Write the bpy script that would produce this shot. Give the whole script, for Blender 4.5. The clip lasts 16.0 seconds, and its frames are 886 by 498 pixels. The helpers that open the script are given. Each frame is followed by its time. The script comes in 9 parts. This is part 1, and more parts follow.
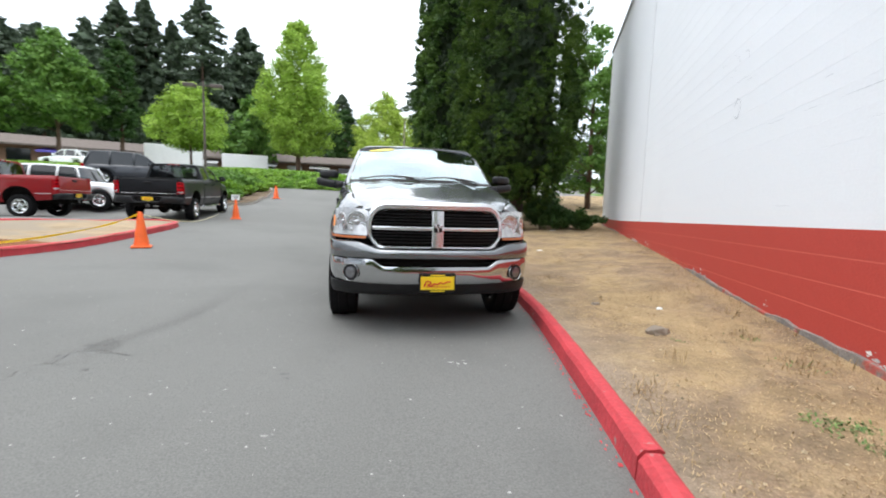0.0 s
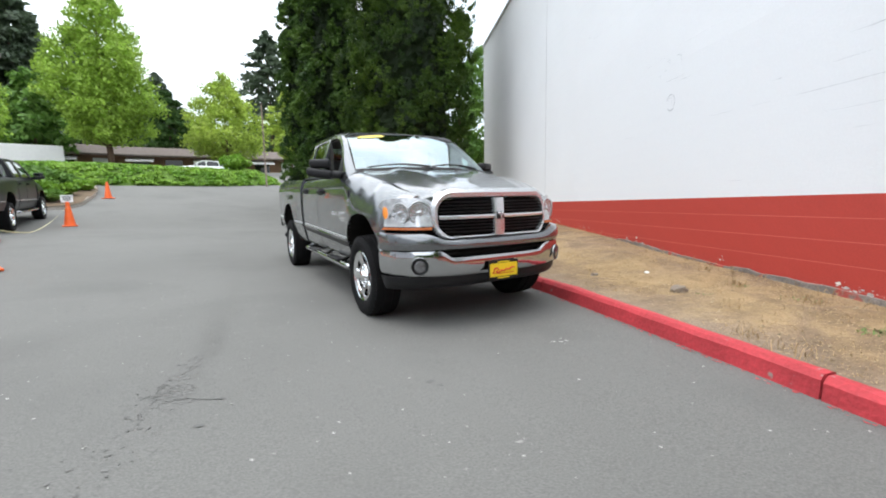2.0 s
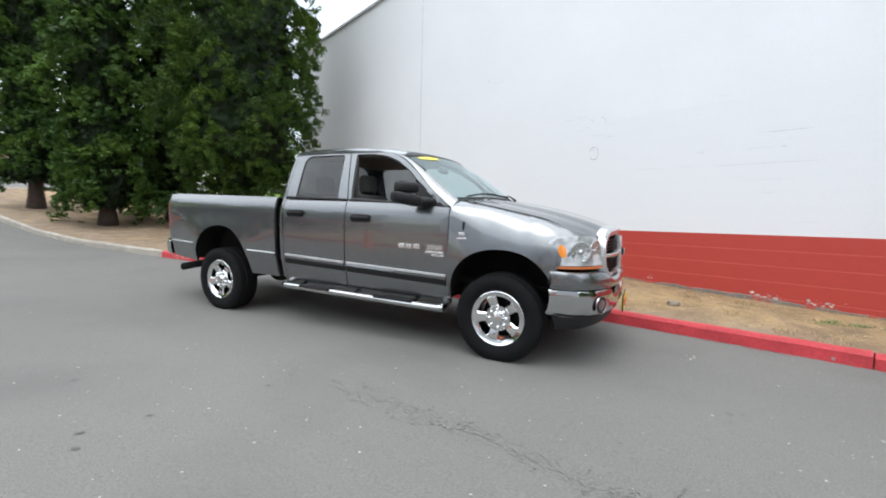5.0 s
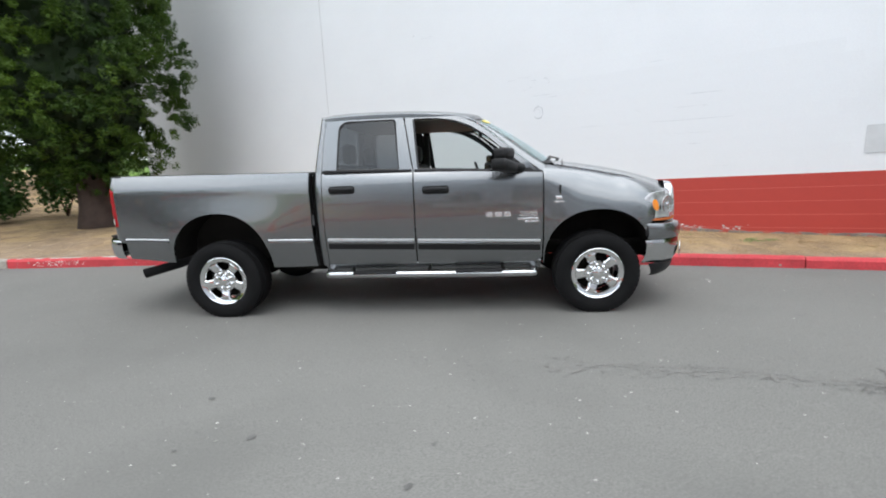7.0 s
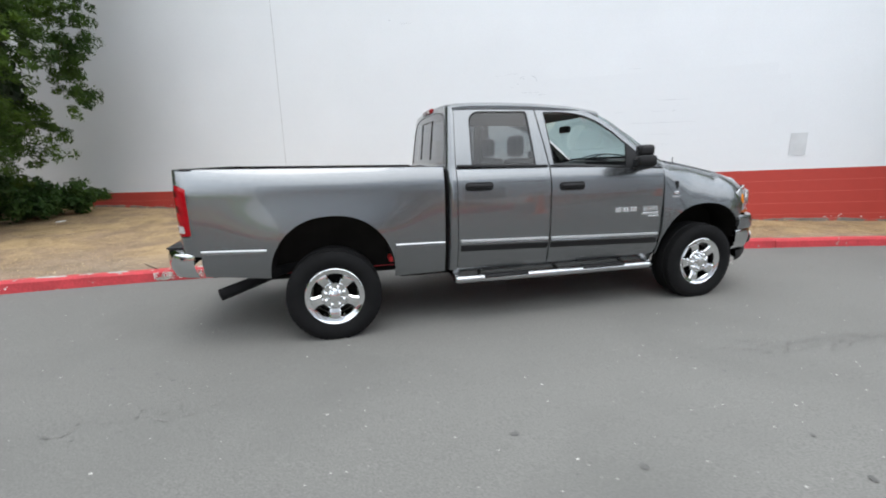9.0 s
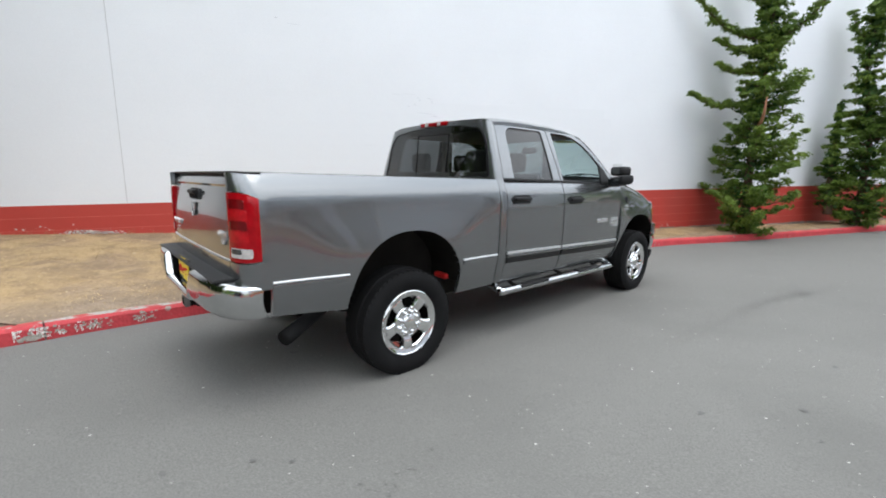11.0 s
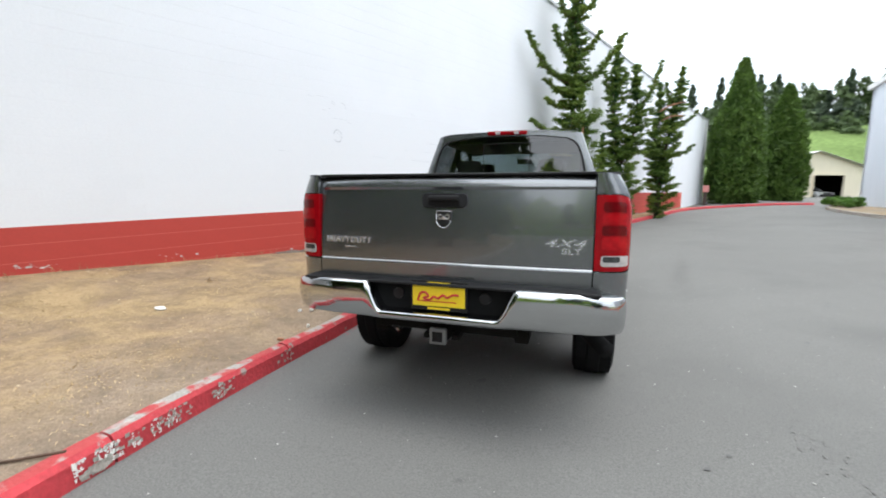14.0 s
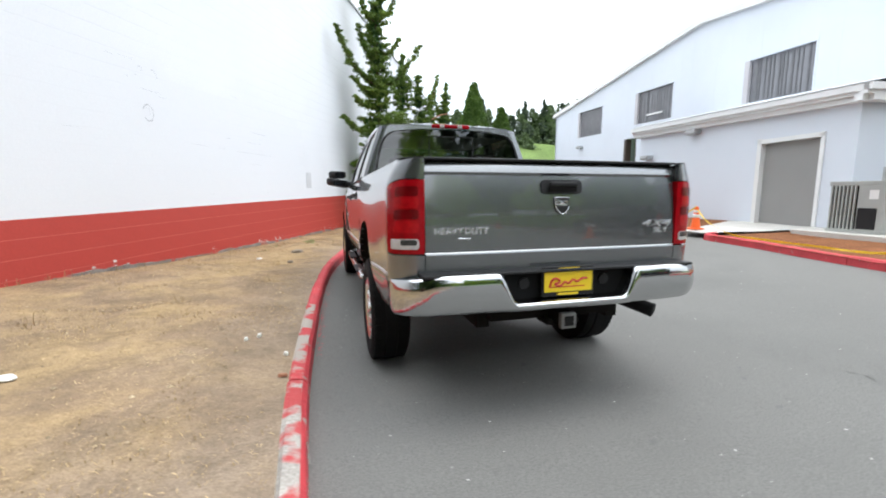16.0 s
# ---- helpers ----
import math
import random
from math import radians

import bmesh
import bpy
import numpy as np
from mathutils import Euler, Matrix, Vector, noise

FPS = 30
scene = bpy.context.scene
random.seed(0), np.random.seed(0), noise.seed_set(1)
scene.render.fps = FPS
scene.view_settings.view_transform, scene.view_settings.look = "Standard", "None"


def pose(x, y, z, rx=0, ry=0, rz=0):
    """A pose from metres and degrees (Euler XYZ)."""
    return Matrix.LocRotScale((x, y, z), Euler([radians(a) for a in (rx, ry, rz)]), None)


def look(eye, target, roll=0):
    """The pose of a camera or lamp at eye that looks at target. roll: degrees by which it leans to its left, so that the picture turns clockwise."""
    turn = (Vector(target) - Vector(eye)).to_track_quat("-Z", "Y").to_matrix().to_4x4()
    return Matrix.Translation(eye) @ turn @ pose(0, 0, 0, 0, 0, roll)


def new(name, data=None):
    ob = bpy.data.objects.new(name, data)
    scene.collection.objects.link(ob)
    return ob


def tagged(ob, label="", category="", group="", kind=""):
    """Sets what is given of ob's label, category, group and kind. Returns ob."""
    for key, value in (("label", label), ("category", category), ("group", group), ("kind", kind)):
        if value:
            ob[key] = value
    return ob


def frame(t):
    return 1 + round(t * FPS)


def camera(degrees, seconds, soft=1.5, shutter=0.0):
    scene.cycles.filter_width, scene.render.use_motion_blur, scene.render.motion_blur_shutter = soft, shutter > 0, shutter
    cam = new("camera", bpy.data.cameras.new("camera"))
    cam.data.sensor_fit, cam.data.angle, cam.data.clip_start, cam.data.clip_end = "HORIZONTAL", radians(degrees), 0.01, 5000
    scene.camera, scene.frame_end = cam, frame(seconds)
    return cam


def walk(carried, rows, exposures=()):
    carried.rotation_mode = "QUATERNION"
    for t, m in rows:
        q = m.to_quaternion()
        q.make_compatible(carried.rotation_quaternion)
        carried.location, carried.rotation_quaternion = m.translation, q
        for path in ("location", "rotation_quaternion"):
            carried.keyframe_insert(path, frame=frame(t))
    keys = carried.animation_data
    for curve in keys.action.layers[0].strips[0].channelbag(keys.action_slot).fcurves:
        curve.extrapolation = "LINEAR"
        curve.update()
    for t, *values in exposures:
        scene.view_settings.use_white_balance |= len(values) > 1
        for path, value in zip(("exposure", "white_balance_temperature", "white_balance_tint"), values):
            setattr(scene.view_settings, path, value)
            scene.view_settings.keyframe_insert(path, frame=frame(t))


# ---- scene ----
cam = camera(92.9, 16.0, soft=1.9, shutter=0.3)
PATH = [
    (0, (-0.554, -4.454, 1.145), (-0.223, -2.492, 0.942), 1.6),
    (0.5, (-0.909, -4.398, 1.133), (-0.342, -2.491, 0.928), 0.2),
    (1, (-1.296, -4.214, 1.114), (-0.559, -2.369, 0.891), -0.2),
    (1.5, (-1.745, -4.048, 1.12), (-0.876, -2.261, 0.891), -1.1),
    (2, (-2.221, -3.79, 1.121), (-1.239, -2.065, 0.871), -1.1),
    (2.5, (-2.68, -3.49, 1.138), (-1.547, -1.858, 0.911), 0.2),
    (3, (-3.116, -3.102, 1.162), (-1.804, -1.617, 0.893), -1.2),
    (3.5, (-3.465, -2.629, 1.196), (-2.05, -1.234, 0.968), -0.1),
    (6, (-4.658, -0.028, 1.34), (-2.744, 0.476, 1.05), 0.6),
    (6.5, (-4.743, 0.565, 1.358), (-2.809, 0.929, 1.004), -0.2),
    (7, (-4.773, 1.116, 1.378), (-2.814, 1.265, 1.005), -2.3),
    (7.5, (-4.787, 1.731, 1.402), (-2.83, 1.707, 0.99), -3.2),
    (8, (-4.673, 2.328, 1.47), (-2.722, 2.169, 1.059), -2.1),
    (8.5, (-4.573, 2.892, 1.428), (-2.659, 2.52, 0.983), -2.7),
    (9, (-4.331, 3.481, 1.466), (-2.431, 3.019, 1.043), -1.4),
    (9.5, (-4.11, 4.004, 1.464), (-2.282, 3.307, 1.048), -1.4),
    (12, (-2.514, 5.95, 1.363), (-1.189, 4.485, 1.048), 1.8),
    (12.5, (-2.115, 6.219, 1.343), (-0.859, 4.702, 0.997), 1.5),
    (13, (-1.656, 6.48, 1.327), (-0.654, 4.782, 0.991), 0.4),
    (13.5, (-1.172, 6.687, 1.319), (-0.331, 4.897, 1.021), -0.8),
    (14, (-0.673, 6.832, 1.331), (-0.082, 4.94, 1.062), 0.1),
    (14.5, (-0.191, 6.916, 1.316), (0.094, 4.956, 1.035), 0.6),
    (15, (0.287, 6.879, 1.296), (0.342, 4.899, 1.019), 1.3),
    (15.5, (0.767, 6.844, 1.282), (0.407, 4.897, 0.999), 2.2),
    (16, (1.257, 6.717, 1.253), (0.718, 4.81, 0.988), -0.0),
]
walk(cam, [(t, look(eye, target, roll)) for t, eye, target, roll in PATH],
     exposures=[(0, -0.06), (3, -0.10), (6.5, -0.18), (9.5, -0.20), (12.5, -0.10), (14.5, 0.0), (16, 0.06)])

# ---- world and light: bright overcast ----
world = bpy.data.worlds.new("world")
scene.world = world
world.use_nodes = True
wn, wl = world.node_tree.nodes, world.node_tree.links
wn.clear()
w_out = wn.new("ShaderNodeOutputWorld")
w_sky = wn.new("ShaderNodeTexSky")
w_sky.sky_type = "NISHITA"
w_sky.sun_disc = False
w_sky.sun_elevation = radians(58)
w_sky.sun_rotation = radians(200)
w_bg1 = wn.new("ShaderNodeBackground")
w_bg1.inputs["Strength"].default_value = 0.05
wl.new(w_sky.outputs[0], w_bg1.inputs["Color"])
w_co = wn.new("ShaderNodeTexCoord")
w_map = wn.new("ShaderNodeMapping")
w_map.inputs["Scale"].default_value = (1.0, 1.0, 2.6)
w_no = wn.new("ShaderNodeTexNoise")
w_no.inputs["Scale"].default_value = 2.2
w_no.inputs["Detail"].default_value = 6
w_no.inputs["Roughness"].default_value = 0.55
w_ra = wn.new("ShaderNodeValToRGB")
w_ra.color_ramp.elements[0].position = 0.36
w_ra.color_ramp.elements[0].color = (0.74, 0.82, 0.90, 1)
w_ra.color_ramp.elements[1].position = 0.66
w_ra.color_ramp.elements[1].color = (1.22, 1.24, 1.26, 1)
w_bg2 = wn.new("ShaderNodeBackground")
w_bg2.inputs["Strength"].default_value = 1.85
w_add = wn.new("ShaderNodeAddShader")
wl.new(w_co.outputs["Generated"], w_map.inputs["Vector"])
wl.new(w_map.outputs[0], w_no.inputs["Vector"])
wl.new(w_no.outputs["Fac"], w_ra.inputs["Fac"])
w_xyz = wn.new("ShaderNodeSeparateXYZ")
w_rise = wn.new("ShaderNodeMapRange")
w_rise.inputs["To Min"].default_value, w_rise.inputs["To Max"].default_value = 0.55, 1.75
w_mul = wn.new("ShaderNodeVectorMath")
w_mul.operation = "SCALE"
wl.new(w_co.outputs["Generated"], w_xyz.inputs[0])
wl.new(w_xyz.outputs["Z"], w_rise.inputs["Value"])
wl.new(w_ra.outputs["Color"], w_mul.inputs[0])
wl.new(w_rise.outputs[0], w_mul.inputs["Scale"])
wl.new(w_mul.outputs[0], w_bg2.inputs["Color"])
wl.new(w_bg1.outputs[0], w_add.inputs[0])
wl.new(w_bg2.outputs[0], w_add.inputs[1])
wl.new(w_add.outputs[0], w_out.inputs["Surface"])

sun_data = bpy.data.lights.new("sun", "SUN")
sun_data.energy, sun_data.angle, sun_data.color = 0.95, radians(35), (1.0, 0.97, 0.92)
sun = new("sun", sun_data)
sun.matrix_world = look((-10, 0, 30), (0, 0, 0))

# ---- materials ----
def mat(name, color, rough=0.6, metal=0.0, var=0.12, scale=6.0, fine=0.0, fine_scale=120.0, bump=0.0, bump_scale=60.0,
        spec=0.5, coat=0.0, rnd=0.0, island=0.0, trans=0.0, alpha=1.0, stain=None, stain_at=(0.55, 0.7), stain_scale=1.3):
    m = bpy.data.materials.new(name)
    m.use_nodes = True
    n, l = m.node_tree.nodes, m.node_tree.links
    b = n["Principled BSDF"]
    b.inputs["Roughness"].default_value = rough
    b.inputs["Metallic"].default_value = metal
    b.inputs["Specular IOR Level"].default_value = spec
    b.inputs["Coat Weight"].default_value = coat
    b.inputs["Coat Roughness"].default_value = 0.03
    co = n.new("ShaderNodeTexCoord")

    def noise_node(s, detail=5):
        t = n.new("ShaderNodeTexNoise")
        t.inputs["Scale"].default_value = s
        t.inputs["Detail"].default_value = detail
        l.new(co.outputs["Object"], t.inputs["Vector"])
        return t

    def times(col_socket, fac_socket, amount):
        r = n.new("ShaderNodeMapRange")
        r.inputs["From Min"].default_value, r.inputs["From Max"].default_value = 0.25, 0.75
        r.inputs["To Min"].default_value, r.inputs["To Max"].default_value = 1 - amount, 1 + amount
        l.new(fac_socket, r.inputs["Value"])
        v = n.new("ShaderNodeVectorMath")
        v.operation = "SCALE"
        l.new(col_socket, v.inputs[0])
        l.new(r.outputs[0], v.inputs["Scale"])
        return v.outputs[0]

    rgb = n.new("ShaderNodeRGB")
    rgb.outputs[0].default_value = (*color, 1)
    col = rgb.outputs[0]
    if var:
        col = times(col, noise_node(scale).outputs["Fac"], var)
    if fine:
        col = times(col, noise_node(fine_scale, 3).outputs["Fac"], fine)
    if rnd:
        col = times(col, n.new("ShaderNodeObjectInfo").outputs["Random"], rnd)
    if island:
        col = times(col, n.new("ShaderNodeNewGeometry").outputs["Random Per Island"], island)
    if stain:
        s = noise_node(stain_scale, 7)
        r = n.new("ShaderNodeMapRange")
        r.inputs["From Min"].default_value, r.inputs["From Max"].default_value = stain_at
        l.new(s.outputs["Fac"], r.inputs["Value"])
        mx = n.new("ShaderNodeMix")
        mx.data_type = "RGBA"
        l.new(r.outputs[0], mx.inputs["Factor"])
        l.new(col, mx.inputs["A"])
        mx.inputs["B"].default_value = (*stain, 1)
        col = mx.outputs["Result"]
    l.new(col, b.inputs["Base Color"])
    if bump:
        bp = n.new("ShaderNodeBump")
        bp.inputs["Strength"].default_value = bump
        bp.inputs["Distance"].default_value = 0.02
        l.new(noise_node(bump_scale, 4).outputs["Fac"], bp.inputs["Height"])
        l.new(bp.outputs[0], b.inputs["Normal"])
    if trans:
        b.inputs["Transmission Weight"].default_value = trans
    b.inputs["Alpha"].default_value = alpha
    return m


def verge_mat(name, dirt, straw, dust):
    """Trampled dirt under patchy dead thatch, greyer dust towards the kerb (map 'across': 0 at the kerb, 1 at the wall)."""
    m = bpy.data.materials.new(name)
    m.use_nodes = True
    n, l = m.node_tree.nodes, m.node_tree.links
    b = n["Principled BSDF"]
    b.inputs["Roughness"].default_value = 0.95
    b.inputs["Specular IOR Level"].default_value = 0.1
    co = n.new("ShaderNodeTexCoord")

    def field(scale, detail, rough=0.6, warp=0.0):
        q = n.new("ShaderNodeTexNoise")
        q.inputs["Scale"].default_value, q.inputs["Detail"].default_value = scale, detail
        q.inputs["Roughness"].default_value, q.inputs["Distortion"].default_value = rough, warp
        l.new(co.outputs["Object"], q.inputs["Vector"])
        return q.outputs["Fac"]

    def span(value, lo, hi, a=0.0, c=1.0):
        r = n.new("ShaderNodeMapRange")
        for k, x in zip(("From Min", "From Max", "To Min", "To Max"), (lo, hi, a, c)):
            r.inputs[k].default_value = x
        l.new(value, r.inputs["Value"])
        return r.outputs[0]

    def calc(op, x, y):
        q = n.new("ShaderNodeMath")
        q.operation = op
        for k, v in enumerate((x, y)):
            if isinstance(v, float):
                q.inputs[k].default_value = v
            else:
                l.new(v, q.inputs[k])
        return q.outputs[0]

    def blend(fac, x, y):
        mx = n.new("ShaderNodeMix")
        mx.data_type = "RGBA"
        l.new(fac, mx.inputs["Factor"])
        for k, v in (("A", x), ("B", y)):
            if isinstance(v, tuple):
                mx.inputs[k].default_value = (*v, 1)
            else:
                l.new(v, mx.inputs[k])
        return mx.outputs["Result"]

    uv = n.new("ShaderNodeUVMap")
    uv.uv_map = "across"
    sep = n.new("ShaderNodeSeparateXYZ")
    l.new(uv.outputs[0], sep.inputs[0])
    patchy = field(1.3, 9, 0.68, 0.4)
    thatch = span(calc("ADD", patchy, span(sep.outputs["X"], 0.0, 0.35, -0.10, 0.03)), 0.42, 0.61)
    col = blend(thatch, dirt, straw)
    near = span(calc("ADD", sep.outputs["X"], calc("MULTIPLY", field(1.7, 6), 0.5)), 0.48, 0.22)
    col = blend(calc("MULTIPLY", near, 0.8), col, dust)
    grain = calc("MULTIPLY", span(field(95, 4, 0.7), 0.25, 0.75, 0.68, 1.32), calc("MULTIPLY", span(field(14, 5, 0.7, 1.5), 0.3, 0.7, 0.80, 1.18), span(field(2.6, 6, 0.65, 0.6), 0.32, 0.60, 0.74, 1.06)))
    sc = n.new("ShaderNodeVectorMath")
    sc.operation = "SCALE"
    l.new(col, sc.inputs[0])
    l.new(grain, sc.inputs["Scale"])
    l.new(sc.outputs[0], b.inputs["Base Color"])
    bp = n.new("ShaderNodeBump")
    bp.inputs["Strength"].default_value, bp.inputs["Distance"].default_value = 0.55, 0.03
    l.new(calc("ADD", calc("MULTIPLY", field(9, 6, 0.6), 1.4), calc("MULTIPLY", field(70, 4), 0.4)), bp.inputs["Height"])
    l.new(bp.outputs[0], b.inputs["Normal"])
    return m


def leaf_mat(name, color, tip=None, rough=0.55):
    """Foliage: two tones over the clumps, one by leaf, a little light let through."""
    m = bpy.data.materials.new(name)
    m.use_nodes = True
    n, l = m.node_tree.nodes, m.node_tree.links
    b = n["Principled BSDF"]
    b.inputs["Roughness"].default_value = rough
    b.inputs["Specular IOR Level"].default_value = 0.3
    co = n.new("ShaderNodeTexCoord")
    t = n.new("ShaderNodeTexNoise")
    t.inputs["Scale"].default_value = 0.9
    t.inputs["Detail"].default_value = 3
    l.new(co.outputs["Object"], t.inputs["Vector"])
    r = n.new("ShaderNodeMapRange")
    r.inputs["From Min"].default_value, r.inputs["From Max"].default_value = 0.35, 0.65
    l.new(t.outputs["Fac"], r.inputs["Value"])
    mx = n.new("ShaderNodeMix")
    mx.data_type = "RGBA"
    mx.inputs["A"].default_value = (*color, 1)
    mx.inputs["B"].default_value = (*(tip or tuple(c * 1.5 for c in color)), 1)
    l.new(r.outputs[0], mx.inputs["Factor"])
    g = n.new("ShaderNodeNewGeometry")
    r2 = n.new("ShaderNodeMapRange")
    r2.inputs["To Min"].default_value, r2.inputs["To Max"].default_value = 0.72, 1.28
    l.new(g.outputs["Random Per Island"], r2.inputs["Value"])
    v = n.new("ShaderNodeVectorMath")
    v.operation = "SCALE"
    l.new(mx.outputs["Result"], v.inputs[0])
    l.new(r2.outputs[0], v.inputs["Scale"])
    l.new(v.outputs[0], b.inputs["Base Color"])
    tr = n.new("ShaderNodeBsdfTranslucent")
    l.new(v.outputs[0], tr.inputs["Color"])
    ms = n.new("ShaderNodeMixShader")
    ms.inputs["Fac"].default_value = 0.3
    l.new(b.outputs[0], ms.inputs[1])
    l.new(tr.outputs[0], ms.inputs[2])
    l.new(ms.outputs[0], n["Material Output"].inputs["Surface"])
    return m


def glass_mat(name, tint=(1, 1, 1), clear=0.85, rough=0.0, gloss=1.0, base=0.05, skin=(1, 1, 1)):
    """Thin pane: a clear part and a dark part under a glossy Fresnel skin."""
    m = bpy.data.materials.new(name)
    m.use_nodes = True
    n, l = m.node_tree.nodes, m.node_tree.links
    n.remove(n["Principled BSDF"])
    tr = n.new("ShaderNodeBsdfTransparent")
    tr.inputs["Color"].default_value = (*[c * clear for c in tint], 1)
    gl = n.new("ShaderNodeBsdfGlossy")
    gl.inputs["Roughness"].default_value = rough
    gl.inputs["Color"].default_value = (*skin, 1)
    lw = n.new("ShaderNodeLayerWeight")
    lw.inputs["Blend"].default_value = 0.5
    pw = n.new("ShaderNodeMath")
    pw.operation = "POWER"
    pw.inputs[1].default_value = 4.0
    l.new(lw.outputs["Facing"], pw.inputs[0])
    fr = n.new("ShaderNodeMapRange")
    fr.inputs["To Min"].default_value, fr.inputs["To Max"].default_value = base * gloss, min(1.0, 0.95 * gloss)
    l.new(pw.outputs[0], fr.inputs["Value"])
    ms = n.new("ShaderNodeMixShader")
    l.new(fr.outputs[0], ms.inputs["Fac"])
    l.new(tr.outputs[0], ms.inputs[1])
    l.new(gl.outputs[0], ms.inputs[2])
    l.new(ms.outputs[0], n["Material Output"].inputs["Surface"])
    return m


M_ASPHALT = mat("asphalt", (0.160, 0.158, 0.148), 0.9, var=0.10, scale=0.35, fine=0.24, fine_scale=110, bump=0.09, bump_scale=120, spec=0.25,
                stain=(0.118, 0.117, 0.110), stain_at=(0.50, 0.85), stain_scale=0.7)
M_LAWN = mat("lawn", (0.10, 0.17, 0.035), 0.9, var=0.35, scale=0.5, fine=0.4, fine_scale=30, bump=0.6, bump_scale=25, spec=0.1)
M_DRY = mat("dry_ground", (0.325, 0.245, 0.158), 0.95, var=0.28, scale=2.2, fine=0.30, fine_scale=110, bump=0.35, bump_scale=35, spec=0.1,
            stain=(0.265, 0.218, 0.165), stain_at=(0.46, 0.60), stain_scale=1.1)
M_VERGE = verge_mat("trampled_verge", (0.275, 0.198, 0.130), (0.375, 0.268, 0.148), (0.285, 0.225, 0.170))
M_STRAW = mat("pale_straw", (0.43, 0.315, 0.180), 0.9, var=0.25, scale=3, island=0.35, spec=0.15)
M_TUFT = mat("dry_grass", (0.39, 0.28, 0.155), 0.9, var=0.2, scale=2, island=0.3, spec=0.1)
M_WEED = mat("green_weed", (0.15, 0.235, 0.07), 0.8, var=0.2, scale=5, island=0.3)
M_MULCH = mat("bark_mulch", (0.20, 0.085, 0.04), 0.95, var=0.25, scale=3, fine=0.5, fine_scale=40, bump=1.0, bump_scale=40, spec=0.1)
M_CONC = mat("concrete", (0.50, 0.48, 0.44), 0.85, var=0.12, scale=1.5, fine=0.15, fine_scale=60, bump=0.3, bump_scale=60, spec=0.3)
M_KERB = mat("worn_concrete", (0.36, 0.33, 0.29), 0.9, var=0.2, scale=3, fine=0.3, fine_scale=50, bump=0.5, bump_scale=50, spec=0.2)
M_KERBRED = mat("worn_red_paint", (0.50, 0.045, 0.055), 0.7, var=0.18, scale=4, fine=0.15, fine_scale=40, bump=0.35, bump_scale=40,
                stain=(0.33, 0.27, 0.24), stain_at=(0.66, 0.72), stain_scale=11)
M_LETTER = mat("worn_white_paint", (0.70, 0.66, 0.62), 0.8, var=0.2, scale=30, bump=0.3)
M_WALLRED = mat("red_block_paint", (0.47, 0.052, 0.038), 0.62, var=0.10, scale=1.6, fine=0.06, fine_scale=60, bump=0.12, bump_scale=55,
                stain=(0.40, 0.06, 0.045), stain_at=(0.50, 0.80), stain_scale=0.9)
M_WALLWHITE = mat("white_block_paint", (0.78, 0.80, 0.83), 0.75, var=0.03, scale=0.6, fine=0.02, fine_scale=50, bump=0.08, bump_scale=40)
M_JOINT = mat("painted_joint", (0.77, 0.79, 0.82), 0.85, var=0.05, scale=3, bump=0.2)
# Red joint paint, lightened for the skylight its ledges catch
M_JOINTRED = mat("skylit_red_joint", (0.62, 0.15, 0.11), 0.8, var=0.08, scale=3, bump=0.2)
M_FOOT = mat("footing_concrete", (0.22, 0.195, 0.175), 0.9, var=0.35, scale=5, fine=0.3, fine_scale=60, bump=0.6, bump_scale=40,
             stain=(0.42, 0.09, 0.07), stain_at=(0.55, 0.6), stain_scale=4)
M_SIDING = mat("white_metal_siding", (0.64, 0.68, 0.735), 0.5, var=0.04, scale=0.5, bump=0.05, bump_scale=20)
M_TRIM = mat("white_trim", (0.74, 0.74, 0.73), 0.5, var=0.05, scale=2)
M_DOORGREY = mat("grey_steel_door", (0.27, 0.265, 0.255), 0.5, var=0.06, scale=1)
M_DARK = mat("dark_interior", (0.014, 0.013, 0.013), 0.9, var=0.3, scale=1, spec=0.1)
M_WINDOW = mat("curtained_window", (0.19, 0.19, 0.20), 0.15, var=0.25, scale=1.2, spec=0.6)
M_JAMB = mat("pinkish_grey_jamb", (0.50, 0.48, 0.49), 0.6, var=0.08, scale=4)
M_CURTAIN = mat("dark_grey_blind", (0.125, 0.125, 0.13), 0.5, var=0.2, scale=4)
M_CONE = mat("orange_cone", (0.85, 0.13, 0.02), 0.5, var=0.1, scale=6)
M_TAPE = mat("yellow_tape", (0.80, 0.58, 0.03), 0.4, var=0.1, scale=6)
M_SIGN = mat("white_sign", (0.72, 0.72, 0.70), 0.5, var=0.05)
M_BLACKINK = mat("black_ink", (0.02, 0.02, 0.02), 0.5)
M_STEEL = mat("galvanised_steel", (0.45, 0.46, 0.46), 0.45, metal=0.7, var=0.15, scale=8)
M_ACBODY = mat("grey_metal_cabinet", (0.34, 0.35, 0.33), 0.5, var=0.1, scale=3)
M_BLACKPL = mat("black_plastic", (0.013, 0.013, 0.014), 0.5, var=0.15, scale=12, bump=0.1, bump_scale=300, spec=0.3)
M_BARK = mat("bark", (0.10, 0.06, 0.04), 0.9, var=0.3, scale=6, bump=0.8, bump_scale=25)
M_DEADWOOD = mat("dead_wood", (0.40, 0.19, 0.11), 0.85, var=0.25, scale=9)
M_BARKRED = mat("red_bark", (0.048, 0.031, 0.024), 0.9, var=0.3, scale=6, bump=0.8, bump_scale=25)
L_SEQ = leaf_mat("sequoia_leaf", (0.021, 0.051, 0.0068), (0.074, 0.132, 0.013))
